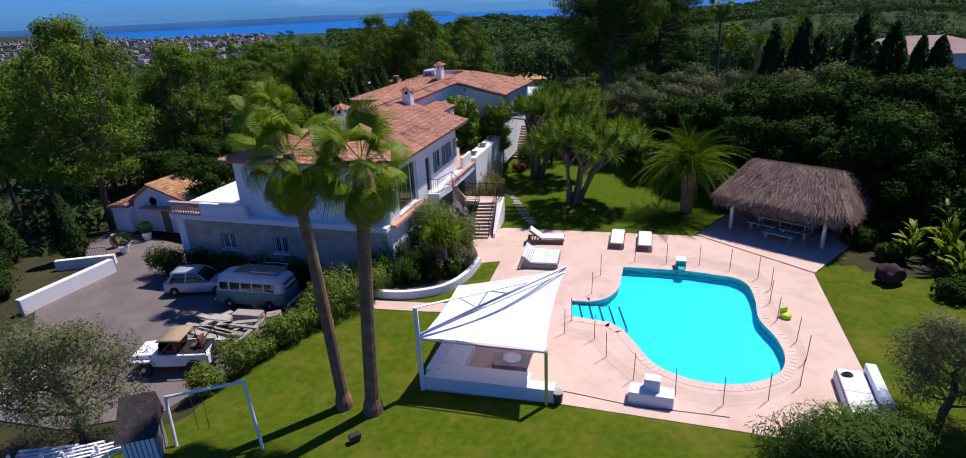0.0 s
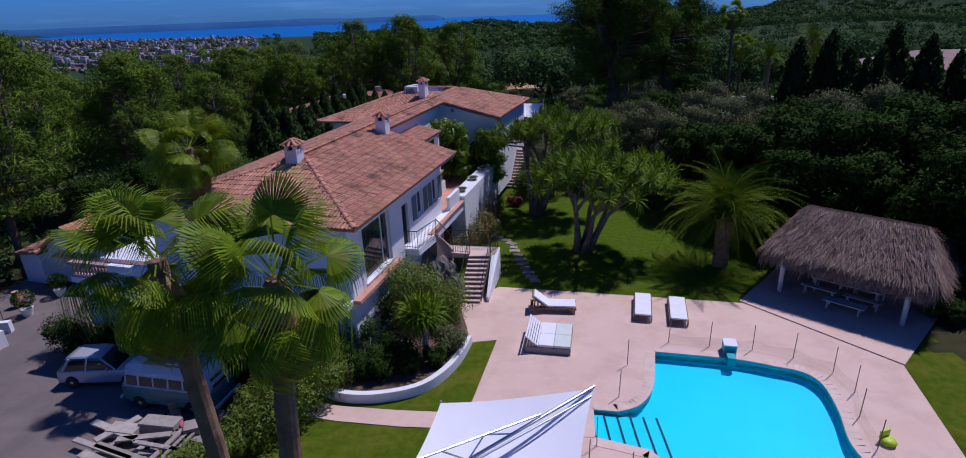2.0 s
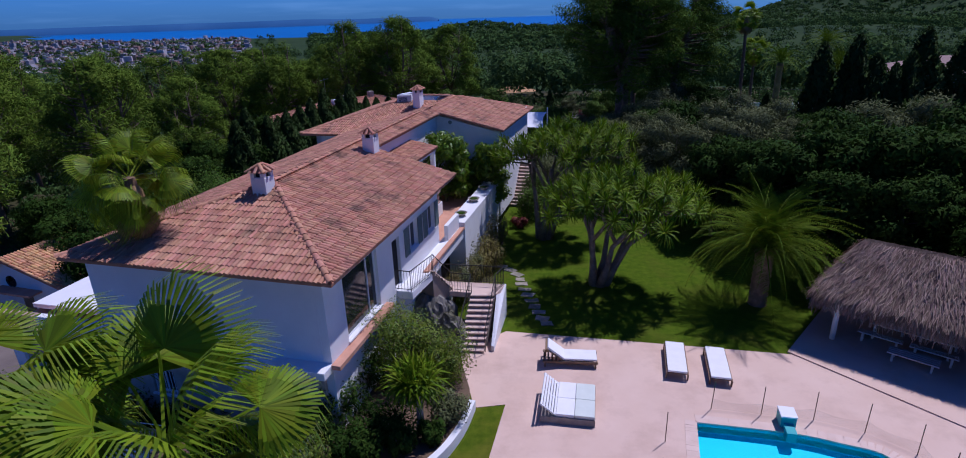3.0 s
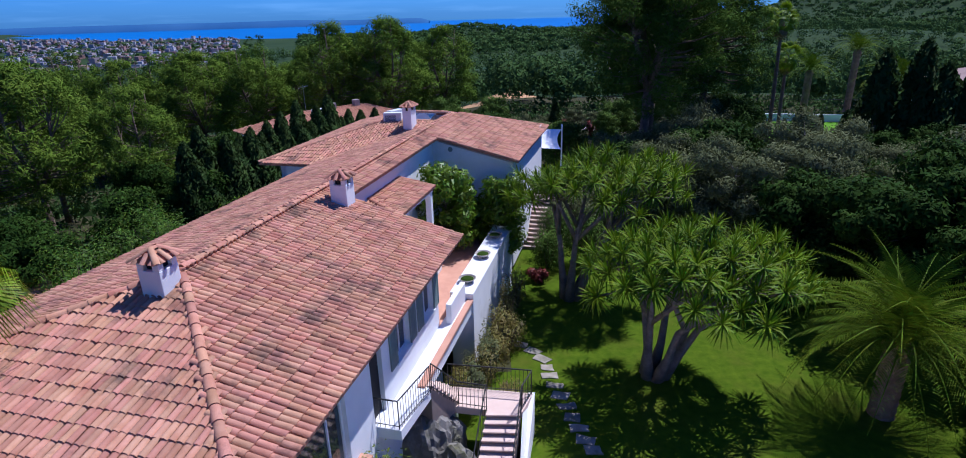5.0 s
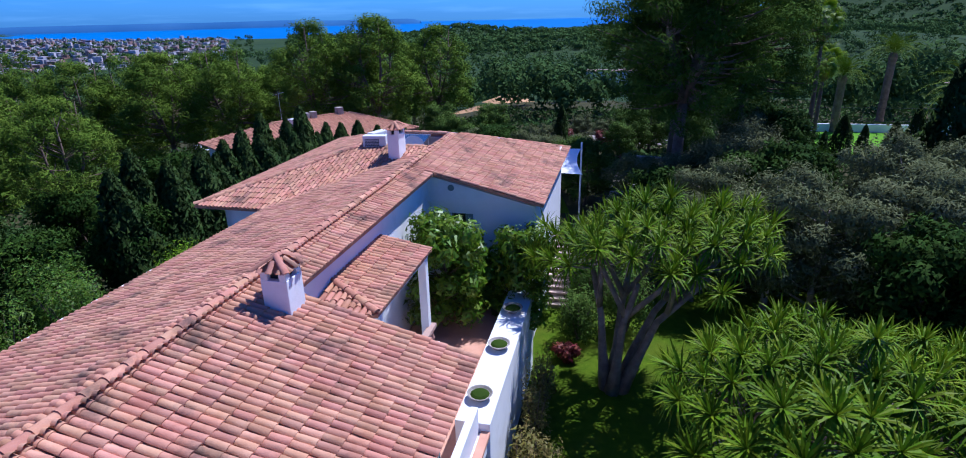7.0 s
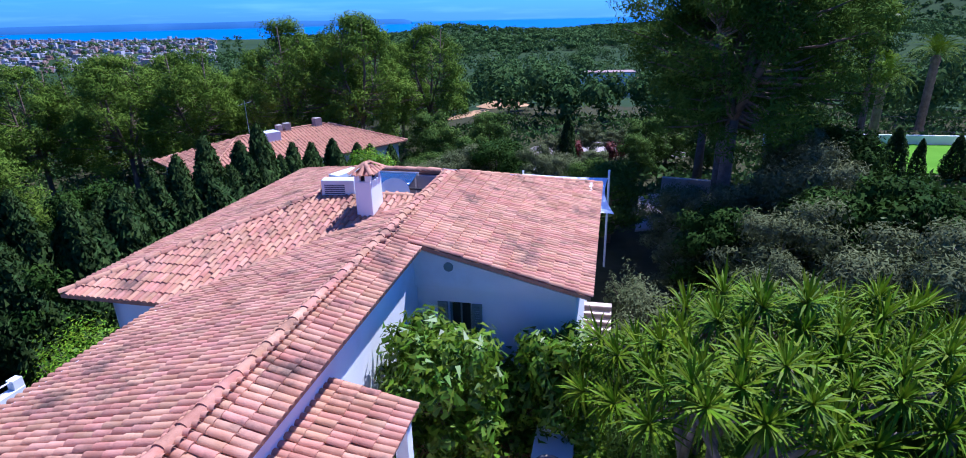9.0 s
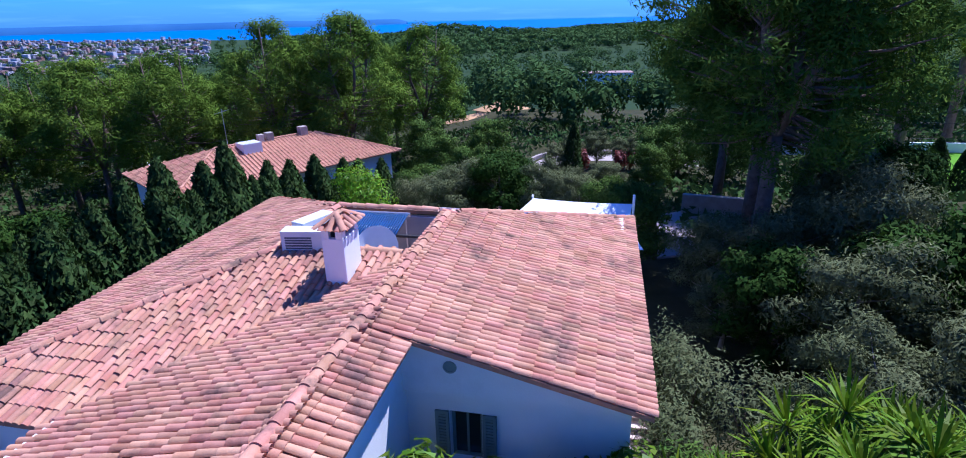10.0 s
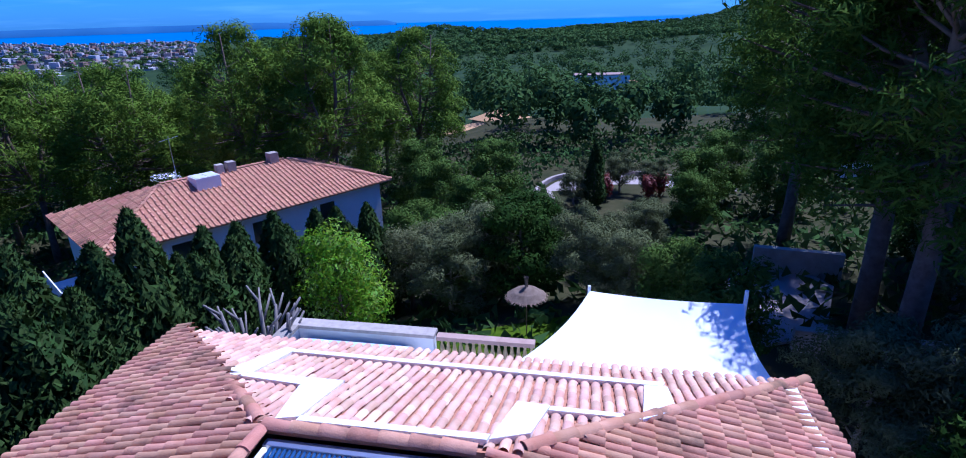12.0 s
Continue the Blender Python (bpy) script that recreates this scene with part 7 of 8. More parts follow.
railing("far_fence", [(30, 91.2, 0.6), (55, 85.2, 0.6)], h=1.6, gap=1.2, label="thin pale fence above the far lawn wall")
M["lane"] = mat("pale_pink_lane", (0.34, 0.28, 0.25), (0.42, 0.35, 0.31), 0.4, 0.9, 0.3, 20)
lane = open_curve([(3.8, 86), (4.6, 93), (7.4, 98.2), (12, 99.3), (17, 98), (23, 92.5)], 6)
lo_l = [(x + 2.6 * f_, y - 3.2) for f_, (x, y) in zip(np.linspace(1.4, -0.6, len(lane)), lane)]
sheet("lane", lane + lo_l[::-1], -2.5, 3.0, M["lane"], "pale pink winding lane below the garden", "road")
lw = low_wall("lane_wall", [(x - 0.4, y + 0.4) for x, y in lane], -5.0, -2.1, 0.3, "low pale wall following the lane", "lane")
low_wall("terrace_wall", [(10.5, 63.5), (14.5, 62.0), (19, 61.0)], -1.0, 1.0, 0.4, "dry stone terrace wall under the pines", "stonewall")
low_wall("stone_pier_wall", [(12.6, 71.0), (16.4, 69.4)], -3.0, 1.4, 0.4, "tall stone wall with ramp beyond the pines", "stonewall")
sheet("gravel_court", [(8.6, 63.6), (12.4, 64.2), (15.5, 68.5), (14.8, 72), (10.8, 70.5)], 0.12, 0.9, M["lane"], "pale gravel court in dappled shade", "gravel")

# ---- plants ----
foliage("dry_leaf", (0.14, 0.13, 0.03), (0.22, 0.19, 0.05), 0.3)

def ghz(x, y):
    return float(ground_height(np.array(x), np.array(y)))


def limbs(bm, base, top, spread, count, r, rise=0.4, seg=6, start=0.35):
    """Trunk from base to top with limbs; returns the limb tips."""
    base, top = Vector(base), Vector(top)
    h = (top - base).length
    mids = [base.lerp(top, f) + Vector((random.uniform(-1, 1), random.uniform(-1, 1), 0)) * 0.03 * h * math.sin(f * 3.1) for f in (0, 0.2, 0.4, 0.6, 0.8, 1)]
    tube(bm, mids, [r * 1.25, r, r * 0.85, r * 0.65, r * 0.45, r * 0.2], seg + 2)
    tips = []
    for k in range(count):
        f = start + (0.97 - start) * (k + 0.5) / count
        p = mids[int(f * 5)].lerp(mids[min(int(f * 5) + 1, 5)], f * 5 - int(f * 5))
        a = k * 2.4 + random.uniform(-0.4, 0.4)
        ln = spread * (1.0 - 0.45 * max(0, f - 0.5) / 0.5) * random.uniform(0.65, 1.05)
        q = p + Vector((math.cos(a) * ln, math.sin(a) * ln, ln * rise * random.uniform(0.5, 1.3)))
        m_ = p.lerp(q, 0.5) + Vector((0, 0, -0.06 * ln))
        tube(bm, [p, m_, q], [r * 0.4 * (1.1 - f * 0.6), r * 0.25 * (1.1 - f * 0.6), r * 0.08], 5)
        tips += [q, m_.lerp(q, 0.4) + Vector((random.uniform(-.3, .3), random.uniform(-.3, .3), 0.1 * ln))]
    tips.append(top)
    return tips


def make_tree(name, h, spread, leafmat, barkmat, label, category="tree", count=12, clump=(1.0, 1.0, 0.6), per=150, leaf=(0.28, 0.09), r=0.22, start=0.35, rise=0.4, extra=1, hollow=0.45):
    t = thing(name, 0, 0, 0, 0, label, category)
    bm = bmesh.new()
    tips = limbs(bm, (0, 0, -0.3), (random.uniform(-.4, .4), random.uniform(-.4, .4), h * 0.94), spread, count, r, rise, start=start)
    part("trunk", bm, M[barkmat], t, smooth=True)
    pts = []
    for p in tips:
        for e in range(extra):
            s = random.uniform(0.7, 1.25)
            o = Vector((random.uniform(-1, 1), random.uniform(-1, 1), random.uniform(-.5, .5))) * (0.6 * clump[0] if e else 0)
            pts.append(blob_cards(int(per * s), p + o, np.array(clump) * s, hollow, leaf[0], leaf[1]))
    child("crown", quads_of("crown", np.concatenate(pts), M[leafmat]), t)
    return t


def place(src, spots, first=True):
    """Stand copies of a tree at (x, y, scale) or (x, y, scale, z)."""
    for k, s in enumerate(spots):
        x, y, sc = s[:3]
        z = s[3] if len(s) > 3 else ghz(x, y)
        m = Matrix.Translation((x, y, z)) @ Matrix.Rotation(random.uniform(0, 6.28), 4, "Z") @ Matrix.Diagonal((sc * random.uniform(.92, 1.08), sc * random.uniform(.92, 1.08), sc, 1))
        if k == 0 and first:
            src.matrix_basis = m
        else:
            c = copy_thing(src, Matrix())
            c.matrix_basis = m


def make_pine(h, spread, label, r=0.24, low=0.27, clumps=120, tuft=(0.85, 0.7), per=120, gap=-0.12, lead=3, leafmat="pine_leaf"):
    """A pine: a leaning trunk that forks into leaders, and many small upswept needle tufts on limbs, with gaps between them."""
    t = thing("pine_tree", 0, 0, 0, 0, label, "tree")
    bm = bmesh.new()
    lean = Vector((random.uniform(-.5, .5), random.uniform(-.5, .5), 0))
    fork = lean * 0.6 + Vector((0, 0, h * (low + 0.08)))
    tube(bm, [(0, 0, -0.4), lean * 0.3 + Vector((0, 0, h * low * 0.5)), fork], [r * 1.25, r, r * 0.85], 9)
    heads = []
    for k in range(lead):
        a_ = k * 6.283 / lead + random.uniform(-.5, .5)
        out_ = spread * (0.42 if lead > 1 else 0.05) * random.uniform(0.7, 1.15)
        tip = fork + Vector((math.cos(a_) * out_, math.sin(a_) * out_, h * (0.93 - low) * random.uniform(0.78, 1.0)))
        mid = fork.lerp(tip, 0.5) + Vector((math.cos(a_), math.sin(a_), 0)) * 0.14 * spread
        tube(bm, [fork, mid, tip], [r * 0.7, r * 0.45, r * 0.12], 7)
        heads.append((mid, tip))
    seed = random.uniform(0, 50)
    cards, k = [], 0
    while k < clumps:
        f = random.random() ** 0.85
        wide = spread * math.sin(math.pi * min(1.0, 0.16 + 0.80 * f)) ** 0.75
        a_, rr = random.uniform(0, 6.283), wide * random.uniform(0.35, 1.0) ** 0.6
        wob = 1 + 0.28 * math.sin(a_ * 3 + seed) * math.cos(f * 7 + seed)
        p = Vector((math.cos(a_) * rr * wob, math.sin(a_) * rr * wob, h * (low + (1 - low) * f))) + lean
        if noise.noise(p * 0.42 + Vector((seed, 0, 0))) < gap:
            continue
        k += 1
        mid, tip = min(heads, key=lambda q: (q[1].xy - p.xy).length)
        q = (fork.lerp(mid, f * 1.6) if f < 0.6 else mid.lerp(tip, min(1, (f - 0.6) * 2.2))) - Vector((0, 0, 0.03 * h))
        if k % 2 == 0:
            tube(bm, [q, q.lerp(p, 0.55) + Vector((0, 0, -0.2)), p], [r * 0.22, r * 0.15, 0.02], 4, cap=False)
        sz = random.uniform(0.65, 1.25)
        cards.append(blob_cards(int(per * sz), p, np.array((tuft[0], tuft[0], tuft[1])) * sz, 0.25, 0.36, 0.075, 0.55, 0.5, 0.8))
    part("trunk", bm, M["bark"], t, smooth=True)
    child("crown", quads_of("crown", np.concatenate(cards), M[leafmat]), t)
    return t


PINE = "tall Aleppo pine with a bare trunk and airy green crown"
pines = [make_pine(14, sp_, PINE, clumps=n_c, lead=ld) for sp_, n_c, ld in ((4.4, 215, 3), (3.8, 175, 2), (4.7, 235, 4))]
big_pine = make_pine(18.5, 5.6, "very tall old pine with dense dark spreading crown", r=0.4, low=0.36, clumps=300, tuft=(0.95, 0.7), per=130, gap=-0.08, lead=4, leafmat="shaded_pine_leaf")
# belt of pines beyond the neighbour's house
belt = [(-52, 96), (-46, 100), (-40, 95), (-36, 102), (-31, 97), (-26, 101), (-22, 96), (-17.5, 100), (-14, 96), (-57, 90), (-49, 110), (-43, 112), (-33, 112), (-24, 113), (-12, 112), (-6, 106), (-62, 100), (-68, 92), (-60, 78), (-66, 70), (-56, 66)]
sp = [(x + random.uniform(-1.5, 1.5), y + random.uniform(-1.5, 1.5), random.uniform(0.98, 1.25)) for x, y in belt]
# left of the drive and along the left boundary
left = [(-30.2, 35.0, 1.1), (-37, 38.5, 0.98), (-33, 55, 1.0), (-41, 51, 0.95), (-38, 63, 0.95), (-47, 58, 1.0), (-27, 58, 0.75), (-45, 43, 0.9), (-52, 37, 0.85), (-43, 30, 0.75)]
allp = sp + left
for i in range(3):
    place(pines[i], allp[i::3])
place(big_pine, [(13.7, 64.1, 1.0), (12.2, 60.3, 0.92), (19.6, 67.5, 0.95), (17.2, 76, 0.85)])

broad = [make_tree("broadleaf_tree", 6.5, 2.6, "dark_leaf", "bark", "dense dark green broadleaf garden tree", count=22, clump=(0.85, 0.85, 0.75), per=150, leaf=(0.26, 0.13), r=0.16, start=0.15, rise=0.5, extra=2) for _ in range(2)]
grey = [make_tree("olive_tree", 5.5, 2.4, "olive_leaf", "palebark", "grey-green olive tree with airy crown", count=20, clump=(0.75, 0.75, 0.65), per=260, leaf=(0.20, 0.06), r=0.16, start=0.2, rise=0.6, extra=2) for _ in range(2)]
# wall of trees along the right boundary
rb = []
for k in range(46):
    f = k / 45
    x = 16 + 22 * random.random() if f > 0.45 else 22 + 18 * random.random()
    y = 24 + 34 * f + random.uniform(-2, 2)
    if x < 21 and y < 38:
        continue
    if 17 < x < 24 and y < 33:
        continue
    rb.append((x, y, random.uniform(0.85, 1.2) if y < 42 else random.uniform(0.6, 0.8)))
rb += [(17, 37, 0.95), (19.5, 36, 1.05), (22, 35, 1.1), (14.2, 40, 0.9), (25, 31, 1.0), (29, 28, 1.1), (32, 23, 1.1), (31, 17, 1.0), (33, 27, 1.2), (12, 46, 0.9), (15, 50, 1.0), (10.5, 50.5, 0.85), (9, 47, 0.7), (9.6, 53, 0.75), (11.6, 56, 0.8), (8.9, 57.5, 0.7), (13, 52, 0.9), (8.2, 54.5, 0.5), (19.5, 66, 0.85), (21.5, 69.5, 0.9), (23.5, 72, 0.8), (18, 62, 0.9), (21, 63, 0.9), (25, 36, 1.2), (29, 33, 1.2), (33, 30, 1.2), (21, 40, 1.1)]
rb += [(-3.2, 70.5, 0.72), (0.5, 70.5, 0.75), (3.5, 69, 0.65), (-1.5, 73, 0.8), (1.5, 75, 0.75), (4.6, 67, 0.6), (24.5, 26.5, 0.8), (27.5, 22.0, 0.95), (23.2, 29.8, 0.75), (27, 17, 0.8), (29.5, 25, 1.1), (25.8, 13.5, 0.7), (20.8, 33.0, 0.85), (18.2, 34.0, 0.85)]
bank_grey = [p for k, p in enumerate(rb) if p[1] > 41 and p[0] < 28 and k % 3]
bank_dark = [p for p in rb if p not in bank_grey]
for i in range(2):
    place(broad[i], bank_dark[i::2])
ol = [(13.0, 44, 1.1), (16, 43.5, 1.15), (18.5, 47, 1.2), (14, 55, 1.1), (21, 50, 1.1), (5, 73, 0.55), (8, 75, 0.55), (2.5, 78, 0.7), (9.5, 79, 0.5), (9, 92.5, 0.55), (12, 93.5, 0.6), (7.2, 90.5, 0.5), (14.5, 92, 0.55)]
ol += [(x, y, sc * 1.12) for x, y, sc in bank_grey]
for i in range(2):
    place(grey[i], ol[i::2])
near_olive = make_tree("olive_tree", 5.2, 2.2, "silver_leaf", "bark", "old olive tree with a fine grey-green crown", count=22, clump=(0.8, 0.8, 0.6), per=230, leaf=(0.15, 0.05), r=0.17, start=0.25, rise=0.6, extra=2, hollow=0.35)
place(near_olive, [(-14.6, 10.2, 0.95), (15.6, 9.7, 0.75), (17.3, 8.6, 0.75), (-5.6, 74.0, 0.95)])
# dark planting on the left of the house and behind
lb = [(-20, 33, 0.75), (-22, 40, 0.8), (-24, 36, 0.75), (-26, 44, 0.85), (-22, 47, 0.8), (-20, 51, 0.75), (-27, 40, 0.8), (-30, 43, 0.8), (5.8, 65, 0.65), (6.5, 62, 0.7), (-9, 74, 0.8), (-4, 76, 0.8), (-25, 55, 0.8), (-22, 60, 0.8), (-30, 66, 0.9), (-34, 72, 0.9), (-6.0, 82, 0.8), (-1.5, 84, 0.8), (-4, 90, 0.9), (0.5, 92, 0.9), (16, 86, 0.8), (19, 89, 0.9), (22, 85, 0.9), (-6, 96, 1.0), (14, 82, 0.6)]
laurel = [make_tree("broadleaf_tree", 6.5, 2.6, "mid_leaf", "bark", "mid-green leafy tree in the rough ground", count=22, clump=(0.85, 0.85, 0.75), per=150, leaf=(0.24, 0.11), r=0.16, start=0.15, rise=0.5, extra=2) for _ in range(2)]
left_dark = [p for p in lb if p[0] < -16 and p[1] < 62]
lb = [p for p in lb if p not in left_dark]
for i in range(2):
    place(laurel[i], lb[i::2])
    place(broad[i], left_dark[i::2], first=False)

# cypresses
def make_cypress(h, r, name="cypress_tree", label="slim dark green cypress"):
    t = thing(name, 0, 0, 0, 0, label, "tree")
    part("trunk", tubed([(0, 0, -0.2), (0, 0, h * 0.5), (0, 0, h * 0.9)], [0.12, 0.09, 0.03], 6), M["bark"], t)
    n = int(760 * h * r)
    f = rng.uniform(0, 1, n)
    rad = r * np.clip(1.25 * (1 - f) ** 0.6 * (0.35 + 0.65 * np.clip(f * 5, 0, 1)), 0.05, 1) * rng.uniform(0.7, 1.1, n)
    a = rng.uniform(0, 6.283, n)
    rad *= 1 + 0.15 * np.sin(a * 3 + f * 9)
    pts = np.stack([rad * np.cos(a), rad * np.sin(a), 0.15 + f * h], 1)
    cards = leaf_cards(pts, 0.3, 0.12, 1.2)
    soft = pts * (1, 1, 0) / (np.linalg.norm(pts[:, :2], axis=1)[:, None] + 1e-6) + (0, 0, 0.5) + rng.normal(0, 0.35, (n, 3))
    soft /= np.linalg.norm(soft, axis=1)[:, None]
    child("crown", quads_of("crown", np.concatenate([cards, np.repeat(soft[:, None, :], 3, 1)], 2), M["cypress_leaf"]), t)
    return t


cyp = [make_cypress(6.0, 1.0), make_cypress(5.0, 1.15)]
row = []
for k in range(38):
    f = k / 37
    row.append((-19.5 + 12.5 * f + random.uniform(-.35, .35), 50 + 24 * f + random.uniform(-.5, .5), random.uniform(0.85, 1.15) + 0.12 * (f < 0.5)))
row += [(-21, 46.5, 0.8), (-20.5, 43.5, 0.8), (-30.5, 24, 0.9), (-28.3, 22, 0.8), (-29.5, 19.5, 0.85), (-32, 27, 0.9), (-27.6, 27.5, 0.75)]
back = [(27 + k * 1.9, 75.5 - 0.35 * k + random.uniform(-.8, .8), random.uniform(0.45, 0.9)) for k in range(12)] + [(30 + k * 1.6, 60 + random.uniform(-1, 1), random.uniform(1.25, 1.75)) for k in range(12)] + [(8.8, 90, 0.9)]
for i in range(2):
    place(cyp[i], row[i::2])
    for s in back[i::2]:
        place(cyp[i], [s], first=False)

# lime-green bush and bare tree in the back garden
lime = make_tree("shrub", 4.6, 1.5, "lime_leaf", "bark", "bright lime-green leafy shrub", "shrub", count=16, clump=(0.8, 0.8, 0.7), per=260, leaf=(0.16, 0.07), r=0.1, start=0.1, rise=0.9)
place(lime, [(-7.7, 66.0, 1.15)])
M["greybark"] = mat("grey_bark", (0.17, 0.15, 0.14), (0.27, 0.24, 0.22), 4, 0.95, 0.5, 14, spec=0.1)
bt = thing("bare_tree", -9.7, 61.6, ghz(-9.7, 61.6), 0, "leafless pollarded tree with pale twisted limbs", "tree")
bm = bmesh.new()
for k in range(11):
    a = k * 0.6
    L = random.uniform(1.2, 2.0)
    p0, p1 = Vector((0, 0, 0.6)), Vector((math.cos(a) * L * 0.7, math.sin(a) * L * 0.7, 1.6 + random.random()))
    p2 = p1 + Vector((math.cos(a) * 0.3, math.sin(a) * 0.3, 1.3))
    tube(bm, [p0, p1, p2], [0.16, 0.1, 0.07], 6)
    for j in range(3):
        b = a + (j - 1) * 0.9
        tube(bm, [p1.lerp(p2, 0.3 + 0.3 * j), p2 + Vector((math.cos(b) * 0.6, math.sin(b) * 0.6, 0.2 * j))], [0.07, 0.04], 5)
tube(bm, [(0, 0, -0.3), (0, 0, 0.8)], [0.25, 0.2], 8)
bmesh.ops.scale(bm, vec=(0.8, 0.8, 1.1), verts=bm.verts[:])
part("trunk", bm, M["greybark"], bt, smooth=True)


# fan palms
def fan_leaf(material, droop=0.6, size=1.0, name="leaf"):
    """One fan leaf: stalk along +y, then narrow ribs spreading from its tip."""
    q = []
    st = 1.05 * size
    n = 54
    for s in (0, 1):
        y0, y1 = s * st / 2, (s + 1) * st / 2
        z0, z1 = 0.10 * size * s, 0.10 * size * (s + 1) * 0.9
        q.append([(-0.025, y0, z0), (0.025, y0, z0), (0.018, y1, z1), (-0.018, y1, z1)])
    c = np.array((0, st, 0.09 * size))
    for k in range(n):
        a = radians(-112 + 224 * k / (n - 1))
        L = size * (1.05 - 0.28 * abs(a) / 2.2) * random.uniform(0.92, 1.06)
        d = np.array((math.sin(a), math.cos(a), 0.0))
        sd = np.array((d[1], -d[0], 0.0))
        fold = 0.022 * (1 if k % 2 else -1)
        bow = lambda f: -0.30 * size * droop * (L * f / size) ** 2 - 0.16 * size * math.sin(a) ** 2 * f
        mid = c + d * L * 0.5 + (0, 0, bow(0.5) + fold)
        knee = c + d * L * 0.78 + (0, 0, bow(0.78))
        tip = c + d * L * (1.0 - 0.10 * droop) + (0, 0, bow(1.0) - droop * 0.34 * size * random.uniform(0.6, 1.3))
        w0, w1 = 0.009 * size, 0.027 * size
        q.append([c - sd * w0, c + sd * w0, mid + sd * w1, mid - sd * w1])
        q.append([mid - sd * w1, mid + sd * w1, knee + sd * w1 * 0.5, knee - sd * w1 * 0.5])
        q.append([knee - sd * w1 * 0.5, knee + sd * w1 * 0.5, tip + sd * 0.004, tip - sd * 0.004])
    return quads_of(name, q, M[material])


fan_meshes = [fan_leaf("palm_leaf", d, 1.0) for d in (0.8, 1.4, 2.1)]
dead_fan = [fan_leaf("deadleaf", 1.2, 0.95, "dead_leaf")]


def fan_palm(base, top, r=0.2, leaves=34, dead=9, scale=1.0, label="tall fan palm with ringed trunk and drooping green fans"):
    base, top = Vector(base), Vector(top)
    t = thing("fan_palm", base.x, base.y, base.z, 0, label, "palm tree", "fan palms")
    d = top - base
    bm = bmesh.new()
    N = 30
    pts = [d * (k / N) + Vector((0, 0, -0.2 if k == 0 else 0)) + Vector((d.x, d.y, 0)) * (0.25 * ((k / N) ** 2 - k / N)) for k in range(N + 1)]
    rad = [r * (1.55 if k == 0 else 1.3 if k == 1 else 1.0) * (1 - 0.25 * k / N) * (1.0 + 0.05 * (k % 2)) for k in range(N + 1)]
    tube(bm, pts, rad, 12)
    part("trunk", bm, M["palmtrunk"], t)
    head = pts[-1]
    bm = lathe([(r * 0.8, -1.5), (r * 1.5, -0.9), (r * 1.25, -0.45), (r * 0.4, -0.1)], 10)
    part("leaf_boot", bm, M["deadleaf"], t, "shaggy brown old leaf bases", m=Matrix.Translation(head))
    for k in range(leaves):
        f = (k + 0.5) / leaves
        pitch = 78 - 138 * f + random.uniform(-16, 16)
        a = k * 137.5 + random.uniform(-18, 18)
        s = scale * random.uniform(0.9, 1.15)
        m = Matrix.Translation(head) @ pose(0, 0, 0, 0, 0, a) @ pose(0, 0.1, 0.15 - 0.35 * f, pitch, random.uniform(-40, 40), 0) @ Matrix.Diagonal((s, s, s, 1))
        child("leaf", fan_meshes[min(2, int(f * 3))], t, m)
    for k in range(dead):
        a = k * 137.5 + 60
        m = Matrix.Translation(head + Vector((0, 0, -0.55))) @ pose(0, 0, 0, 0, 0, a) @ pose(0, r * 0.7, 0, -62 - random.uniform(0, 20), 0, 0) @ Matrix.Diagonal((0.8, 0.8, 0.8, 1))
        child("dead_leaf", dead_fan[0], t, m, label="withered hanging leaf")
    return t


fan_palm((-4.85, 10.95, 0), (-5.45, 11.15, 9.62), 0.23, 23, 12, 0.84)
fan_palm((-3.72, 10.65, 0), (-3.05, 10.75, 9.38), 0.26, 23, 12, 0.84)
fan_palm((29.6, 75, 1), (29.3, 75, 12.4), 0.2, 18, 6, 0.8, "tall thin fan palm far behind the garden")
fan_palm((32.5, 79, 0), (32.4, 79, 8.5), 0.2, 18, 6, 0.8, "thin fan palm far behind the garden")
fan_palm((-11.6, 24.2, -0.9), (-11.5, 24.0, 9.0), 0.24, 24, 12, 0.86)


# feather palm
def feather_leaf(L=3.4, name="frond"):
    q = []
    n = 46
    pts = []
    for k in range(n + 1):
        f = k / n
        pts.append(np.array((0, L * f * (1 - 0.18 * f), 0.55 * L * f * (0.95 - 1.75 * f))))
    for k in range(n):
        p, p2 = pts[k], pts[k + 1]
        w = 0.03 * (1 - k / n) + 0.004
        q.append([p + (-w, 0, 0), p + (w, 0, 0), p2 + (w, 0, 0), p2 + (-w, 0, 0)])
        if k < 4:
            continue
        f = k / n
        ll = 0.52 * math.sin(math.pi * min(1, 0.18 + f * 0.86)) + 0.08
        for s in (-1, 1):
            tip = p + np.array((s * ll * 0.86, ll * 0.55, -0.16 * ll + 0.14 * ll * random.uniform(-1, 1)))
            mid = (p + tip) / 2 + (0, 0, 0.05)
            q.append([p, mid + (0, 0.018, 0), tip, mid - (0, 0.018, 0)])
    return quads_of(name, q, M["feather_leaf"])


fronds = [feather_leaf(3.6), feather_leaf(3.2)]


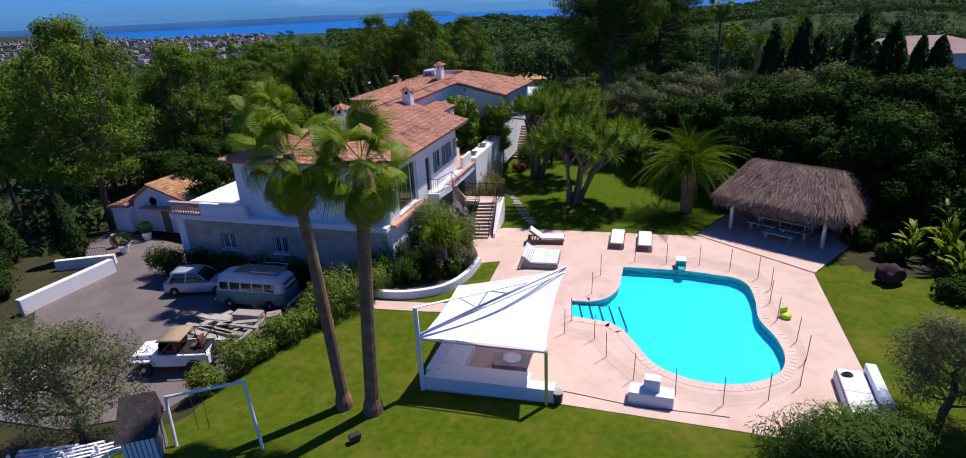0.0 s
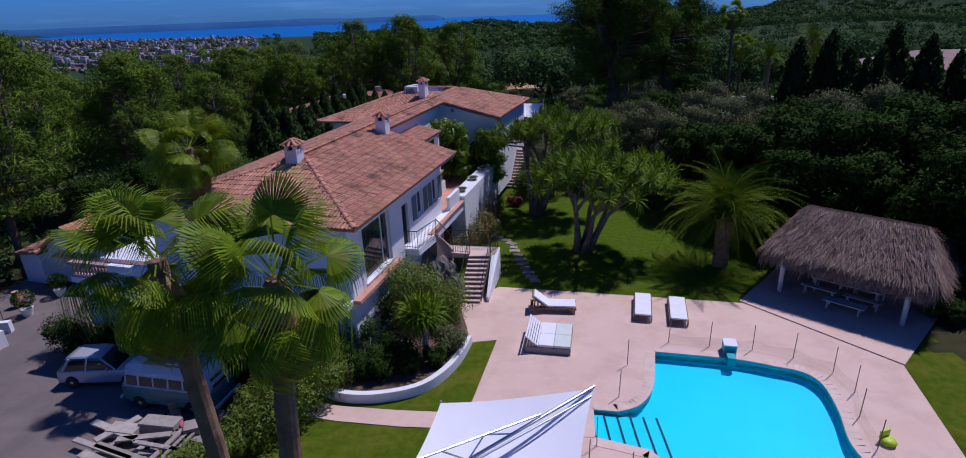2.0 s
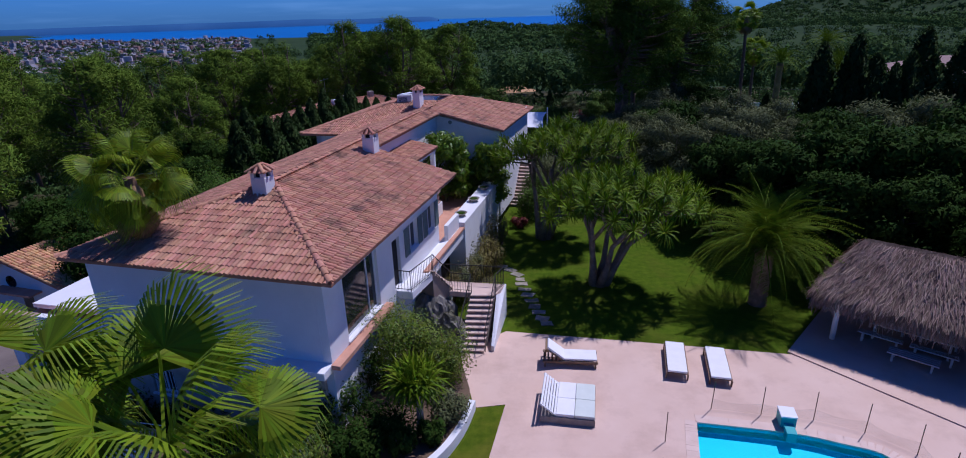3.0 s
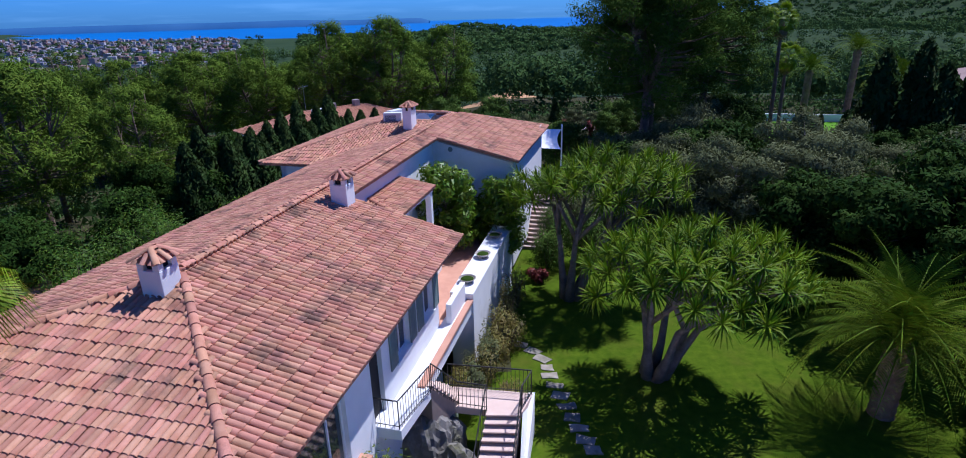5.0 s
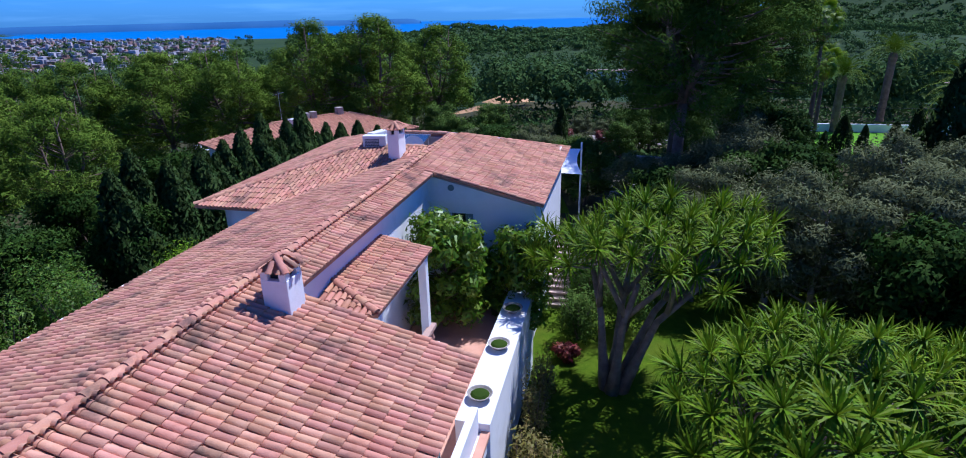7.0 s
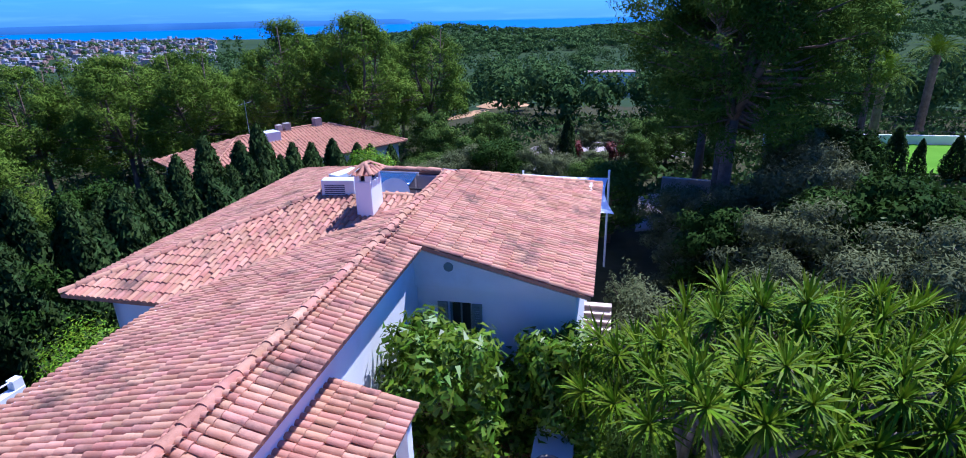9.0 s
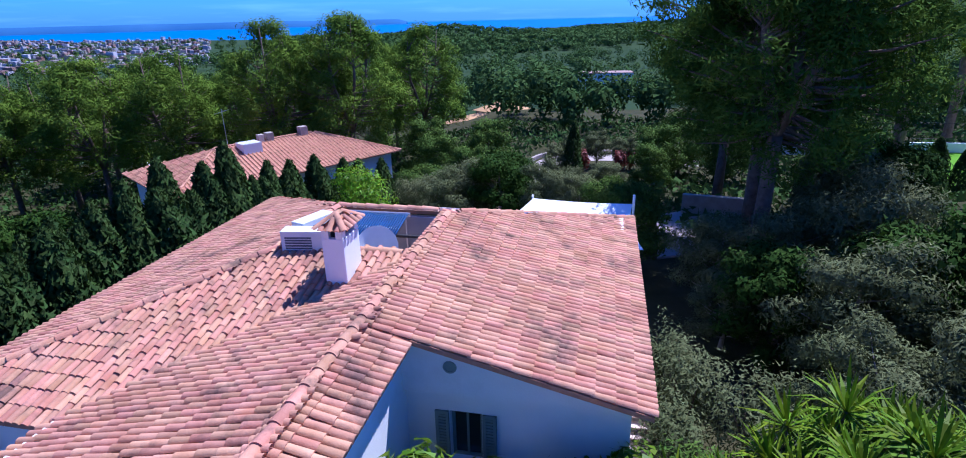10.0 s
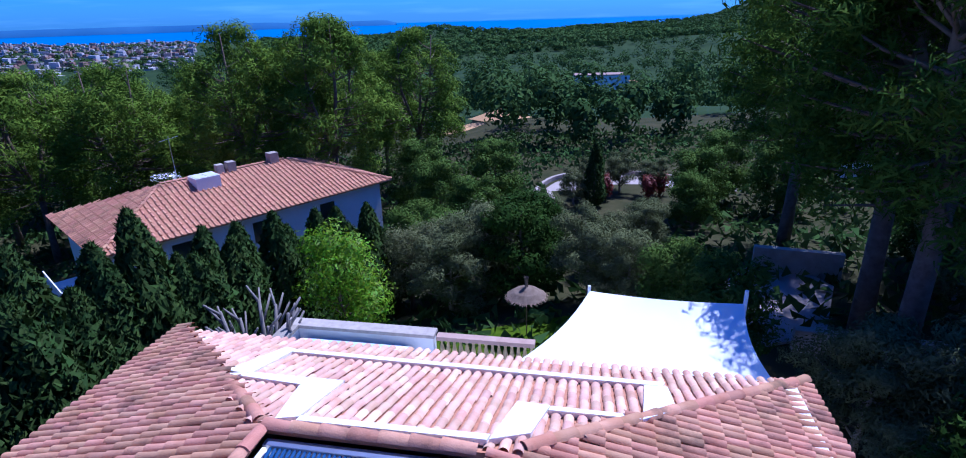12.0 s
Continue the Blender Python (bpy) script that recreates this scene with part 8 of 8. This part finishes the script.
def feather_palm(x, y, z, h, r, n=64, s=1.0):
    t = thing("date_palm", x, y, z, 0, "stout date palm with arching feathery green fronds", "palm tree")
    rad = [r * 1.3] + [r * (1 + 0.09 * (k % 2)) for k in range(16)] + [r * 1.25, r * 0.8]
    part("trunk", tubed([(0, 0, h * k / 18 - 0.1) for k in range(19)], rad, 12), M["palmtrunk"], t)
    for k in range(n):
        f = (k + 0.5) / n
        m = pose(0, 0, h - 0.1, 0, 0, k * 137.5) @ pose(0, 0.12, 0, 80 - 98 * f + random.uniform(-7, 7), random.uniform(-12, 12), 0) @ Matrix.Diagonal((s, s, s, 1))
        child("frond", fronds[k % 2], t, m)
    return t


feather_palm(13.3, 31.0, 0, 3.0, 0.40, 72, 1.2)
feather_palm(40, 88, -1, 7, 0.4, 40)
feather_palm(48, 92, 0, 8, 0.4, 40)
feather_palm(33, 62, 1, 6.5, 0.35, 40)


# many-headed yuccas with sword-leaf rosettes
def rosette(n=60, L=0.75, name="rosette"):
    q = []
    for k in range(n):
        f = (k + 0.5) / n
        a, e = k * 2.39996, radians(80 - 124 * f ** 0.82)
        d = np.array((math.cos(a) * math.cos(e), math.sin(a) * math.cos(e), math.sin(e)))
        sd = np.cross(d, (0, 0, 1.0))
        sd /= np.linalg.norm(sd) + 1e-6
        ln = L * random.uniform(0.8, 1.1)
        mid = d * ln * 0.55 + (0, 0, 0.02)
        tip = d * ln + (0, 0, -0.34 * ln * (1 - abs(d[2])))
        q.append([-sd * 0.012, sd * 0.012, mid + sd * 0.031, mid - sd * 0.031])
        q.append([mid - sd * 0.031, mid + sd * 0.031, tip + sd * 0.003, tip - sd * 0.003])
    return quads_of(name, q, M["sword_leaf"])


ros = [rosette(62, 0.78), rosette(54, 0.86), rosette(66, 0.70)]


def yucca_tree(x, y, z, crown, top, n, stems, dense=1.0):
    """Several leaning stems under a broad dome of rosettes. crown: (dx, dy, rx, ry); top: height of the dome."""
    t = thing("yucca_tree", x, y, z, 0, "old many-stemmed yucca with a dome of spiky rosettes", "tree", "old yuccas")
    cx_, cy_, rx, ry = crown
    bm = bmesh.new()
    heads = []
    lobes = [(cx_ + rx * 0.62 * math.cos(j * 1.2566 + 0.4), cy_ + ry * 0.62 * math.sin(j * 1.2566 + 0.4), random.uniform(-0.75, 0.0)) for j in range(5)] + [(cx_, cy_, 0.15)]
    for k in range(n):
        a, rr = k * 2.39996, math.sqrt((k + 0.5) / n)
        px, py = cx_ + rx * rr * math.cos(a) * random.uniform(.94, 1.05), cy_ + ry * rr * math.sin(a) * random.uniform(.94, 1.05)
        pz = max(top + lz - 1.35 * (((px - lx) / (0.5 * rx)) ** 2 + ((py - ly) / (0.5 * ry)) ** 2) ** 0.9 for lx, ly, lz in lobes)
        heads.append(Vector((px, py, max(pz, top * 0.70) + random.uniform(-0.35, 0.2))))
    hubs = []
    for s in range(stems):
        a = s * 6.283 / stems + 0.5
        foot = Vector((0.28 * math.cos(a), 0.28 * math.sin(a), -0.2))
        knee = Vector((cx_ * 0.4 + rx * 0.25 * math.cos(a), cy_ * 0.4 + ry * 0.25 * math.sin(a), top * 0.40))
        hub = Vector((cx_ + rx * 0.5 * math.cos(a), cy_ + ry * 0.5 * math.sin(a), top * 0.66))
        tube(bm, [foot, foot.lerp(knee, 0.5) + Vector((random.uniform(-.1, .1), random.uniform(-.1, .1), 0)), knee, hub], [0.30, 0.16, 0.12, 0.09], 9)
        hubs.append(hub)
        for j in range(2):
            b = a + (j - 0.5) * 1.3
            h2 = Vector((cx_ + rx * 0.55 * math.cos(b), cy_ + ry * 0.55 * math.sin(b), top * 0.74))
            tube(bm, [knee.lerp(hub, 0.2), h2], [0.11, 0.08], 7)
            hubs.append(h2)
    hubs.append(Vector((cx_, cy_, top * 0.7)))
    for p in heads:
        hb = min(hubs, key=lambda q: (q - p).length)
        tube(bm, [hb, hb.lerp(p, 0.5) + Vector((0, 0, -0.1)), p], [0.065, 0.05, 0.045], 5)
    part("trunk", bm, M["yuccabark"], t, smooth=True)
    c = Vector((cx_, cy_, -top * 0.25))
    for i, p in enumerate(heads):
        d = (p - c).normalized()
        q = d.to_track_quat("Z", "Y").to_matrix().to_4x4()
        s = random.uniform(0.85, 1.12)
        child("rosette", ros[i % 3], t, Matrix.Translation(p) @ q @ Matrix.Rotation(random.uniform(0, 6.28), 4, "Z") @ Matrix.Diagonal((s, s, s, 1)))
    return t


yucca_tree(6.0, 33.6, 0, (1.1, -0.6, 4.2, 3.2), 6.15, 84, 6)
yucca_tree(3.7, 40.3, 0.2, (1.2, 0.2, 4.3, 2.8), 7.0, 80, 5)


# bushes
def bush(name, x, y, z, radii, leafmat, label, n=2600, leaf=(0.14, 0.06), lumps=9, category="shrub", group="", rz=0):
    t = thing(name, x, y, z, rz, label, category, group)
    pts = []
    for k in range(lumps):
        a = k * 2.4
        rr = 0.62 * math.sqrt((k + 0.3) / lumps)
        c = (radii[0] * rr * math.cos(a), radii[1] * rr * math.sin(a), radii[2] * random.uniform(0.33, 0.72))
        pts.append(blob_cards(n // lumps, c, np.array(radii) * random.uniform(0.3, 0.5), 0.5, leaf[0], leaf[1], 0.45, 0.4))
    bm = bmesh.new()
    for k in range(7):
        a = k * 0.9
        tube(bm, [(0, 0, -0.1), (radii[0] * 0.25 * math.cos(a), radii[1] * 0.25 * math.sin(a), radii[2] * 0.4), (radii[0] * 0.55 * math.cos(a), radii[1] * 0.55 * math.sin(a), radii[2] * 0.75)], [0.05, 0.035, 0.012], 5)
    part("stem", bm, M["bark"], t)
    child("leaves", quads_of("leaves", np.concatenate(pts), M[leafmat]), t)
    return t


# planted bed beside the stairs
bush("shrub", -3.1, 25.0, 0.3, (1.9, 2.3, 3.3), "bank_leaf", "large rounded garden shrub in the raised bed", 9000, (0.12, 0.05), 16)
bush("shrub", -1.5, 24.8, 0.3, (1.4, 1.6, 2.3), "bank_leaf", "rounded green shrub beside the stairs", 6500, (0.12, 0.045), 13)
bush("shrub", -3.6, 21.6, 0.3, (1.6, 1.3, 1.3), "dark_leaf", "low dark shrub behind the planter wall", 2600)
bush("shrub", -1.2, 22.4, 0.3, (0.9, 1.0, 1.2), "olive_leaf", "grey-green low shrub in the bed", 1800)
for x, y, sc in ((-4.5, 24.0, 1.15), (-5.0, 22.4, 1.1), (-5.7, 21.2, 0.9), (-2.7, 20.9, 0.6), (-3.7, 20.5, 0.6), (-1.7, 21.3, 0.5), (-4.4, 20.6, 0.7)):
    bush("shrub", x, y, 0.2, (1.0 * sc, 1.1 * sc, 1.9 * sc), "dark_leaf", "dark leafy shrub filling the raised bed", 2400, (0.13, 0.06), 10, group="shrubs in the raised bed")
t = thing("small_yucca", -2.15, 21.75, 0.62, 0, "young yucca with a spiky green head on a short trunk", "plant")
part("trunk", tubed([(0, 0, -0.5), (0.05, 0, 0.9), (0.0, 0.05, 1.6)], [0.15, 0.12, 0.10], 8), M["palebark"], t)
for k in range(9):
    a = k * 0.7
    s = 1.15
    child("rosette", ros[k % 3], t, Matrix.Translation((0.45 * math.cos(a) * (k > 0), 0.45 * math.sin(a) * (k > 0), 1.75 + 0.25 * (k == 0) + 0.15 * random.random())) @ pose(0, 0, 0, random.uniform(-25, 25), random.uniform(-25, 25), 40 * k) @ Matrix.Diagonal((s, s, s, 1)))
# shrubs between lawn and drive
for x, y, s in ((-11.0, 12.6, 0.75), (-10.1, 13.7, 0.85), (-9.4, 14.5, 0.6), (-8.8, 15.5, 0.9), (-8.2, 16.3, 0.7), (-7.6, 17.2, 1.0), (-6.9, 18.2, 1.2), (-6.2, 19.3, 1.15), (-7.8, 18.6, 0.8), (-9.9, 15.2, 0.55), (-5.7, 20.2, 0.9)):
    bush("shrub", x, y, ghz(x, y), (1.25 * s, 1.15 * s, 1.75 * s), "bank_leaf", "loose leafy green shrub on the bank by the drive", 3800, (0.12, 0.055), 15, group="shrubs along the drive")
# clipped hedge below the villa front
for w_ in (-10.6, -8.2, -5.8, -3.4, -1.0):
    q = HM @ Vector((w_, UF - 0.85, 0))
    bush("hedge", q.x, q.y, -0.9, (1.7, 0.9, 1.95), "dark_leaf", "dark clipped hedge along the villa front", 3600, (0.13, 0.07), 14, "hedge", "hedge along the villa front", -14)
# bushes beyond the drive wall
for x, y, s in ((-27.6, 18.6, 1.2), (-29.2, 22.0, 1.3), (-26.6, 15.2, 1.1), (-24.0, 12.6, 1.0), (-31.0, 18.0, 1.5), (-28.6, 13.0, 1.3), (-32.5, 23.5, 1.4)):
    bush("shrub", x, y, ghz(x, y), (1.7 * s, 1.7 * s, 2.0 * s), "dark_leaf", "dark dense shrub beyond the drive wall", 2600, (0.22, 0.11), 12, group="shrubs beyond the drive")
# fine-leaved hedge at the terrace edge
bush("hedge", 12.1, 8.3, 0, (3.3, 1.3, 1.6), "mid_leaf", "soft feathery green hedge at the terrace edge", 15000, (0.24, 0.035), 26, "hedge")
# courtyard tree in the nook of the villa
ct = make_tree("citrus_tree", 4.3, 1.35, "citrus_leaf", "bark", "glossy-leaved tree growing in the courtyard", count=30, clump=(0.5, 0.5, 0.45), per=120, leaf=(0.24, 0.10), r=0.09, start=0.12, rise=0.7)
for k, (lx_, ly_, lz_, sc) in enumerate(((1.9, 14.9, 2.3, 1.0), (2.4, 16.1, 2.3, 0.72), (4.4, 16.5, 1.6, 0.95), (3.2, 16.5, 2.3, 0.5))):
    cp = HM @ Vector((lx_, ly_, lz_))
    place(ct, [(cp.x, cp.y, sc, cp.z)], first=k == 0)


# undergrowth between the trees
R5 = np.random.default_rng(5)
n_ = 52000
ux, uy = R5.uniform(-75, 75, n_), R5.uniform(28, 125, n_)
keep = (ux < -22) | (ux > 20) | (uy > 64)
keep &= ~((uy < 52) & (ux > -22) & (ux < 20))
keep &= ~((inset_of(ux, uy, [(-30, 74), (-22, 70), (-5, 86), (-18, 97), (-33, 84)]) > 0) | (inset_of(ux, uy, [(-30, 27), (-17, 27), (-17, 42), (-30, 42)]) > 0))
keep &= ~((inset_of(ux, uy, [(26, 78), (48, 73), (54, 87), (32, 91)]) > 0) | (inset_of(ux, uy, [(4, 82), (10, 80), (24, 97), (28, 102), (6, 102)]) > 0))
ux, uy = ux[keep], uy[keep]
hgt = np.array([0.5 + 1.3 * max(0, noise.noise((a * 0.13, b * 0.13, 0)) + 0.25) for a, b in zip(ux, uy)])
uz = ground_height(ux, uy) + R5.uniform(0.05, 1.0, len(ux)) * hgt
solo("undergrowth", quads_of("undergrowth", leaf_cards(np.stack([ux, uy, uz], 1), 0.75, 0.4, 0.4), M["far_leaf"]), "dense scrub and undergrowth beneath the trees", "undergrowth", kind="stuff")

# sunny shrubs along the villa's left side
for w_, u_, s_ in ((-7.2, 1.0, 1.0), (-8.4, 3.4, 1.2), (-7.0, 5.4, 0.9), (-9.6, 5.8, 1.1), (-8.2, 8.2, 1.0), (-10.5, 1.5, 1.1), (-7.3, 10.8, 0.8)):
    q = HM @ Vector((w_, u_, 0))
    bush("shrub", q.x, q.y, ghz(q.x, q.y), (1.5 * s_, 1.6 * s_, 3.6 * s_), "bright_leaf", "tall sunny green shrub beside the villa", 2600, (0.2, 0.09), group="shrubs beside the villa")
for w_, u_, s_ in ((-14.2, 10.6, 1.0), (-13.4, 13.2, 0.95), (-13.6, 7.6, 1.05), (-14.8, 13.8, 1.0), (-15.2, 8.6, 1.05)):
    q = HM @ Vector((w_, u_, 0))
    bush("shrub", q.x, q.y, ghz(q.x, q.y), (1.6 * s_, 1.7 * s_, 5.2 * s_), "bright_leaf", "tall sunny green shrub behind the terrace wall", 4200, (0.14, 0.05), 14, group="shrubs behind the terrace wall")
tw = thing("terrace_wall", 0, 0, 0, 0, "white terrace parapet with an open rail beside the villa", "wall")
tw.matrix_basis = HM
part("wall_body", boxed(-11.6, -11.3, 4.0, 15.6, -1.6, 2.9), M["plaster"], tw, bevel=0.02)
for k in range(9):
    part("pier", boxed(-11.58, -11.32, 4.1 + k * 1.4, 4.4 + k * 1.4, 2.902, 3.2), M["plaster"], tw)
part("rail", tubed([(-11.45, 4.1, 3.17), (-11.45, 15.6, 3.17)], 0.025, 6), M["white"], tw)
M["redcloth"] = mat("red_cloth", (0.55, 0.03, 0.035), (0.62, 0.05, 0.05), 3, 0.9, 0.2, 30)
qc = HM @ Vector((-11.3, 11.6, 2.903))
rc = thing("red_cloth", qc.x, qc.y, qc.z, -14, "red cloth laid over the terrace parapet", "cloth")
part("cloth_body", boxed(-0.32, 0.14, -0.75, 0.75, 0.0, 0.03), M["redcloth"], rc, bevel=0.01)
part("cloth_flap", boxed(-0.35, -0.322, -0.75, 0.75, -0.5, 0.03), M["redcloth"], rc)
q = HM @ Vector((-12.7, 18.2, 0))
bush("hedge", q.x, q.y, ghz(q.x, q.y), (1.5, 2.2, 3.6), "lime_leaf", "bright green clipped hedge beside the villa", 4500, (0.12, 0.06), 12, "hedge")
# dark low planting behind the pavilion lawn
for x, y, sc in ((21.3, 24.6, 0.9), (22.8, 25.4, 1.1), (21.8, 22.6, 0.8), (24.2, 24.4, 1.2), (22.0, 18.2, 0.8), (23.2, 16.6, 1.0), (22.2, 14.8, 0.9), (20.6, 27.2, 0.9), (24.6, 20.6, 1.2)):
    bush("shrub", x, y, ghz(x, y), (1.2 * sc, 1.2 * sc, 1.3 * sc), "dark_leaf", "dark leafy shrub at the shaded edge of the lawn", 2200, (0.18, 0.09), 10, group="shrubs edging the lawn")
# shrubs crowding the villa's garden-side wall
for w_, u_, s_ in ((6.6, 18.6, 0.9), (6.9, 20.8, 1.05), (6.4, 22.8, 0.9), (7.2, 25.0, 1.1), (8.6, 19.8, 1.1), (8.8, 23.2, 1.2), (6.6, 27.0, 0.95)):
    q = HM @ Vector((w_, u_, 0))
    bush("shrub", q.x, q.y, ghz(q.x, q.y), (1.3 * s_, 1.3 * s_, 2.9 * s_), "olive_leaf" if u_ > 21 else "mid_leaf", "grey-green shrub crowding the villa wall", 3200, (0.16, 0.06), 12, group="shrubs along the villa wall")
# dry climbers and scrub under the garden wall
for x, y, sc in ((-0.9, 32.6, 1.0), (-0.3, 34.0, 0.9), (0.4, 35.6, 0.9), (-1.6, 31.7, 0.9), (0.2, 31.6, 0.7)):
    bush("shrub", x, y, 0, (0.85 * sc, 1.0 * sc, 1.9 * sc), "dry_leaf", "dry yellowing shrub behind the stair landing", 2400, (0.10, 0.035), 9, group="dry shrubs by the landing")
for u_, s_ in ((6.0, 0.8), (8.0, 0.95), (10.0, 1.0), (12.0, 1.0), (14.0, 1.0)):
    q = HM @ Vector((5.7, u_, 0))
    bush("shrub", q.x, q.y, 0, (0.6 * s_, 1.1 * s_, 2.3 * s_), "olive_leaf" if u_ < 9 else "dry_leaf", "dry straggling shrub against the garden wall", 1300, (0.14, 0.05), 8, group="scrub under the garden wall")
bush("shrub", 2.2, 42.3, 0, (0.7, 0.7, 0.8), "red_leaf", "small dark red-leaved plant in the lawn", 900, (0.25, 0.06), 6)
# dark red shrubs and slim planting beside the lane
for x, y in ((10.2, 91.5), (13.6, 90.5), (15.0, 91.5)):
    bush("shrub", x, y, -2.4, (0.8, 0.8, 2.2), "red_leaf", "dark red-leaved shrub beside the lane", 900, (0.25, 0.1), 8, group="red shrubs by the lane")
# broad-leaved plants at the right edge of the lawn
big_leaf = []
for k in range(14):
    f0, f1 = k / 14, (k + 1) / 14
    wdt = lambda f: 0.20 * math.sin(math.pi * (0.08 + 0.9 * f))
    zz = lambda f: 0.9 * f - 0.75 * f * f
    big_leaf.append([(-wdt(f0), 1.5 * f0, zz(f0)), (wdt(f0), 1.5 * f0, zz(f0)), (wdt(f1), 1.5 * f1, zz(f1)), (-wdt(f1), 1.5 * f1, zz(f1))])
leaf_me = quads_of("leaf", big_leaf, M["palm_leaf"])
for x, y, s_ in ((22.6, 22.6, 1.0), (23.6, 21.2, 1.15), (24.6, 23.0, 1.3), (23.2, 19.8, 0.9), (24.4, 18.6, 1.0)):
    t = thing("strelitzia_plant", x, y, ghz(x, y), 0, "broad-leaved tropical plant at the lawn's edge", "plant", "tropical plants")
    for k in range(22):
        hgt_ = 0.3 + 1.7 * (k % 6) / 6
        part("leaf_stalk", tubed([(0, 0, 0), (0.15 * math.cos(k * 2.4), 0.15 * math.sin(k * 2.4), hgt_ * s_)], 0.022, 5), M["palm_leaf"], t)
        child("leaf", leaf_me, t, Matrix.Translation((0.15 * math.cos(k * 2.4), 0.15 * math.sin(k * 2.4), hgt_ * s_)) @ pose(0, 0, 0, 0, 0, math.degrees(k * 2.4) - 90) @ pose(0, 0, 0, random.uniform(5, 50), random.uniform(-20, 20), 0) @ Matrix.Diagonal((s_ * 0.62, s_ * 0.58, s_ * 0.6, 1)))

# ---- far woods and town ----
R2 = random.Random(3)


def far_wood(name, spots, n, leaf, label):
    q = []
    for x, y, h, r in spots:
        z = ghz(x, y)
        k = max(1, n // 60)
        for j in range(k):
            o = (0, 0, 0) if k == 1 else (R2.uniform(-.55, .55) * r, R2.uniform(-.55, .55) * r, R2.uniform(-.25, .25) * h)
            f = 1.0 if k == 1 else 0.62
            q.append(blob_cards(n // k, (x + o[0], y + o[1], z + h * 0.6 + o[2]), (r * f, r * f, h * 0.42 * f), 0.75, leaf, leaf * 0.6, 0.4, 0.35))
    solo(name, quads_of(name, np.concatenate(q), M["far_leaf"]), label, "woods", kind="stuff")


spots = []
while len(spots) < 330:
    y = R2.uniform(95, 260)
    x = R2.uniform(-0.95, 0.9) * (y + 10)
    if (-55 < x < -8 and y < 116) or (-8 < x < 30 and y < 106 + R2.random() * 10):
        continue
    h = R2.uniform(6, 11)
    spots.append((x, y, h, h * R2.uniform(0.32, 0.45)))
far_wood("near_woods", spots, 420, 0.8, "mixed pine woods below the garden")
spots = []
while len(spots) < 1500:
    y = R2.uniform(250, 800)
    x = R2.uniform(-0.95, 0.9) * y
    if x < -0.45 * y and y > 550:
        continue
    h = R2.uniform(7, 12)
    spots.append((x, y, h, h * R2.uniform(0.4, 0.6)))
far_wood("valley_woods", spots, 80, 1.7, "dense pine woods in the valley")
spots = []
while len(spots) < 5200:
    y = R2.uniform(780, 2000)
    x = R2.uniform(-0.3, 0.95) * y
    z = ghz(x, y)
    if z < -44:
        continue
    h = R2.uniform(6, 10)
    spots.append((x, y, h, h * R2.uniform(0.7, 1.1)))
town_trees = []
while len(town_trees) < 500:
    y = R2.uniform(560, 1500)
    x = R2.uniform(-0.98, -0.36) * y
    town_trees.append((x, y, R2.uniform(5, 9), R2.uniform(3, 7)))
far_wood("town_trees", town_trees, 50, 2.6, "trees between the houses of the town")
far_wood("hill_woods", spots, 26, 5.0, "woods covering the far hills")

# town on the coastal plain
M["town"] = mat("town_render", (0.27, 0.22, 0.22), (0.44, 0.38, 0.38), 0.01, 0.9, 0)
tn, tl_ = M["town"].node_tree.nodes, M["town"].node_tree.links
pick = tn.new("ShaderNodeValToRGB")
pick.color_ramp.interpolation = "CONSTANT"
pick.color_ramp.elements[0].color = (0.52, 0.48, 0.49, 1)
pick.color_ramp.elements[1].position, pick.color_ramp.elements[1].color = 0.3, (0.34, 0.20, 0.16, 1)
for at, c in ((0.45, (0.24, 0.14, 0.11, 1)), (0.6, (0.34, 0.32, 0.34, 1)), (0.8, (0.36, 0.28, 0.25, 1))):
    pick.color_ramp.elements.new(at).color = c
tl_.new(tn.new("ShaderNodeNewGeometry").outputs["Random Per Island"], pick.inputs["Fac"])
tl_.new(pick.outputs["Color"], tn["Principled BSDF"].inputs["Base Color"])
bm = bmesh.new()
for k in range(2600):
    y = R2.uniform(700, 1900)
    x = R2.uniform(-0.98, -0.40) * y
    if ghz(x, y) < -45:
        continue
    z = ghz(x, y) - 1
    w, d, h = R2.uniform(3, 11), R2.uniform(3, 9), R2.choice((2, 3, 3, 4, 5, 8)) * R2.uniform(0.7, 1.2)
    box(bm, -w / 2, w / 2, -d / 2, d / 2, z, z + h, m=Matrix.Translation((x, y, 0)) @ Matrix.Rotation(R2.uniform(-0.4, 0.4), 4, "Z"))
me = bpy.data.meshes.new("town")
bm.to_mesh(me)
bm.free()
me.materials.append(M["town"])
solo("town", me, "pale low town spread over the coastal plain", "town", kind="stuff")
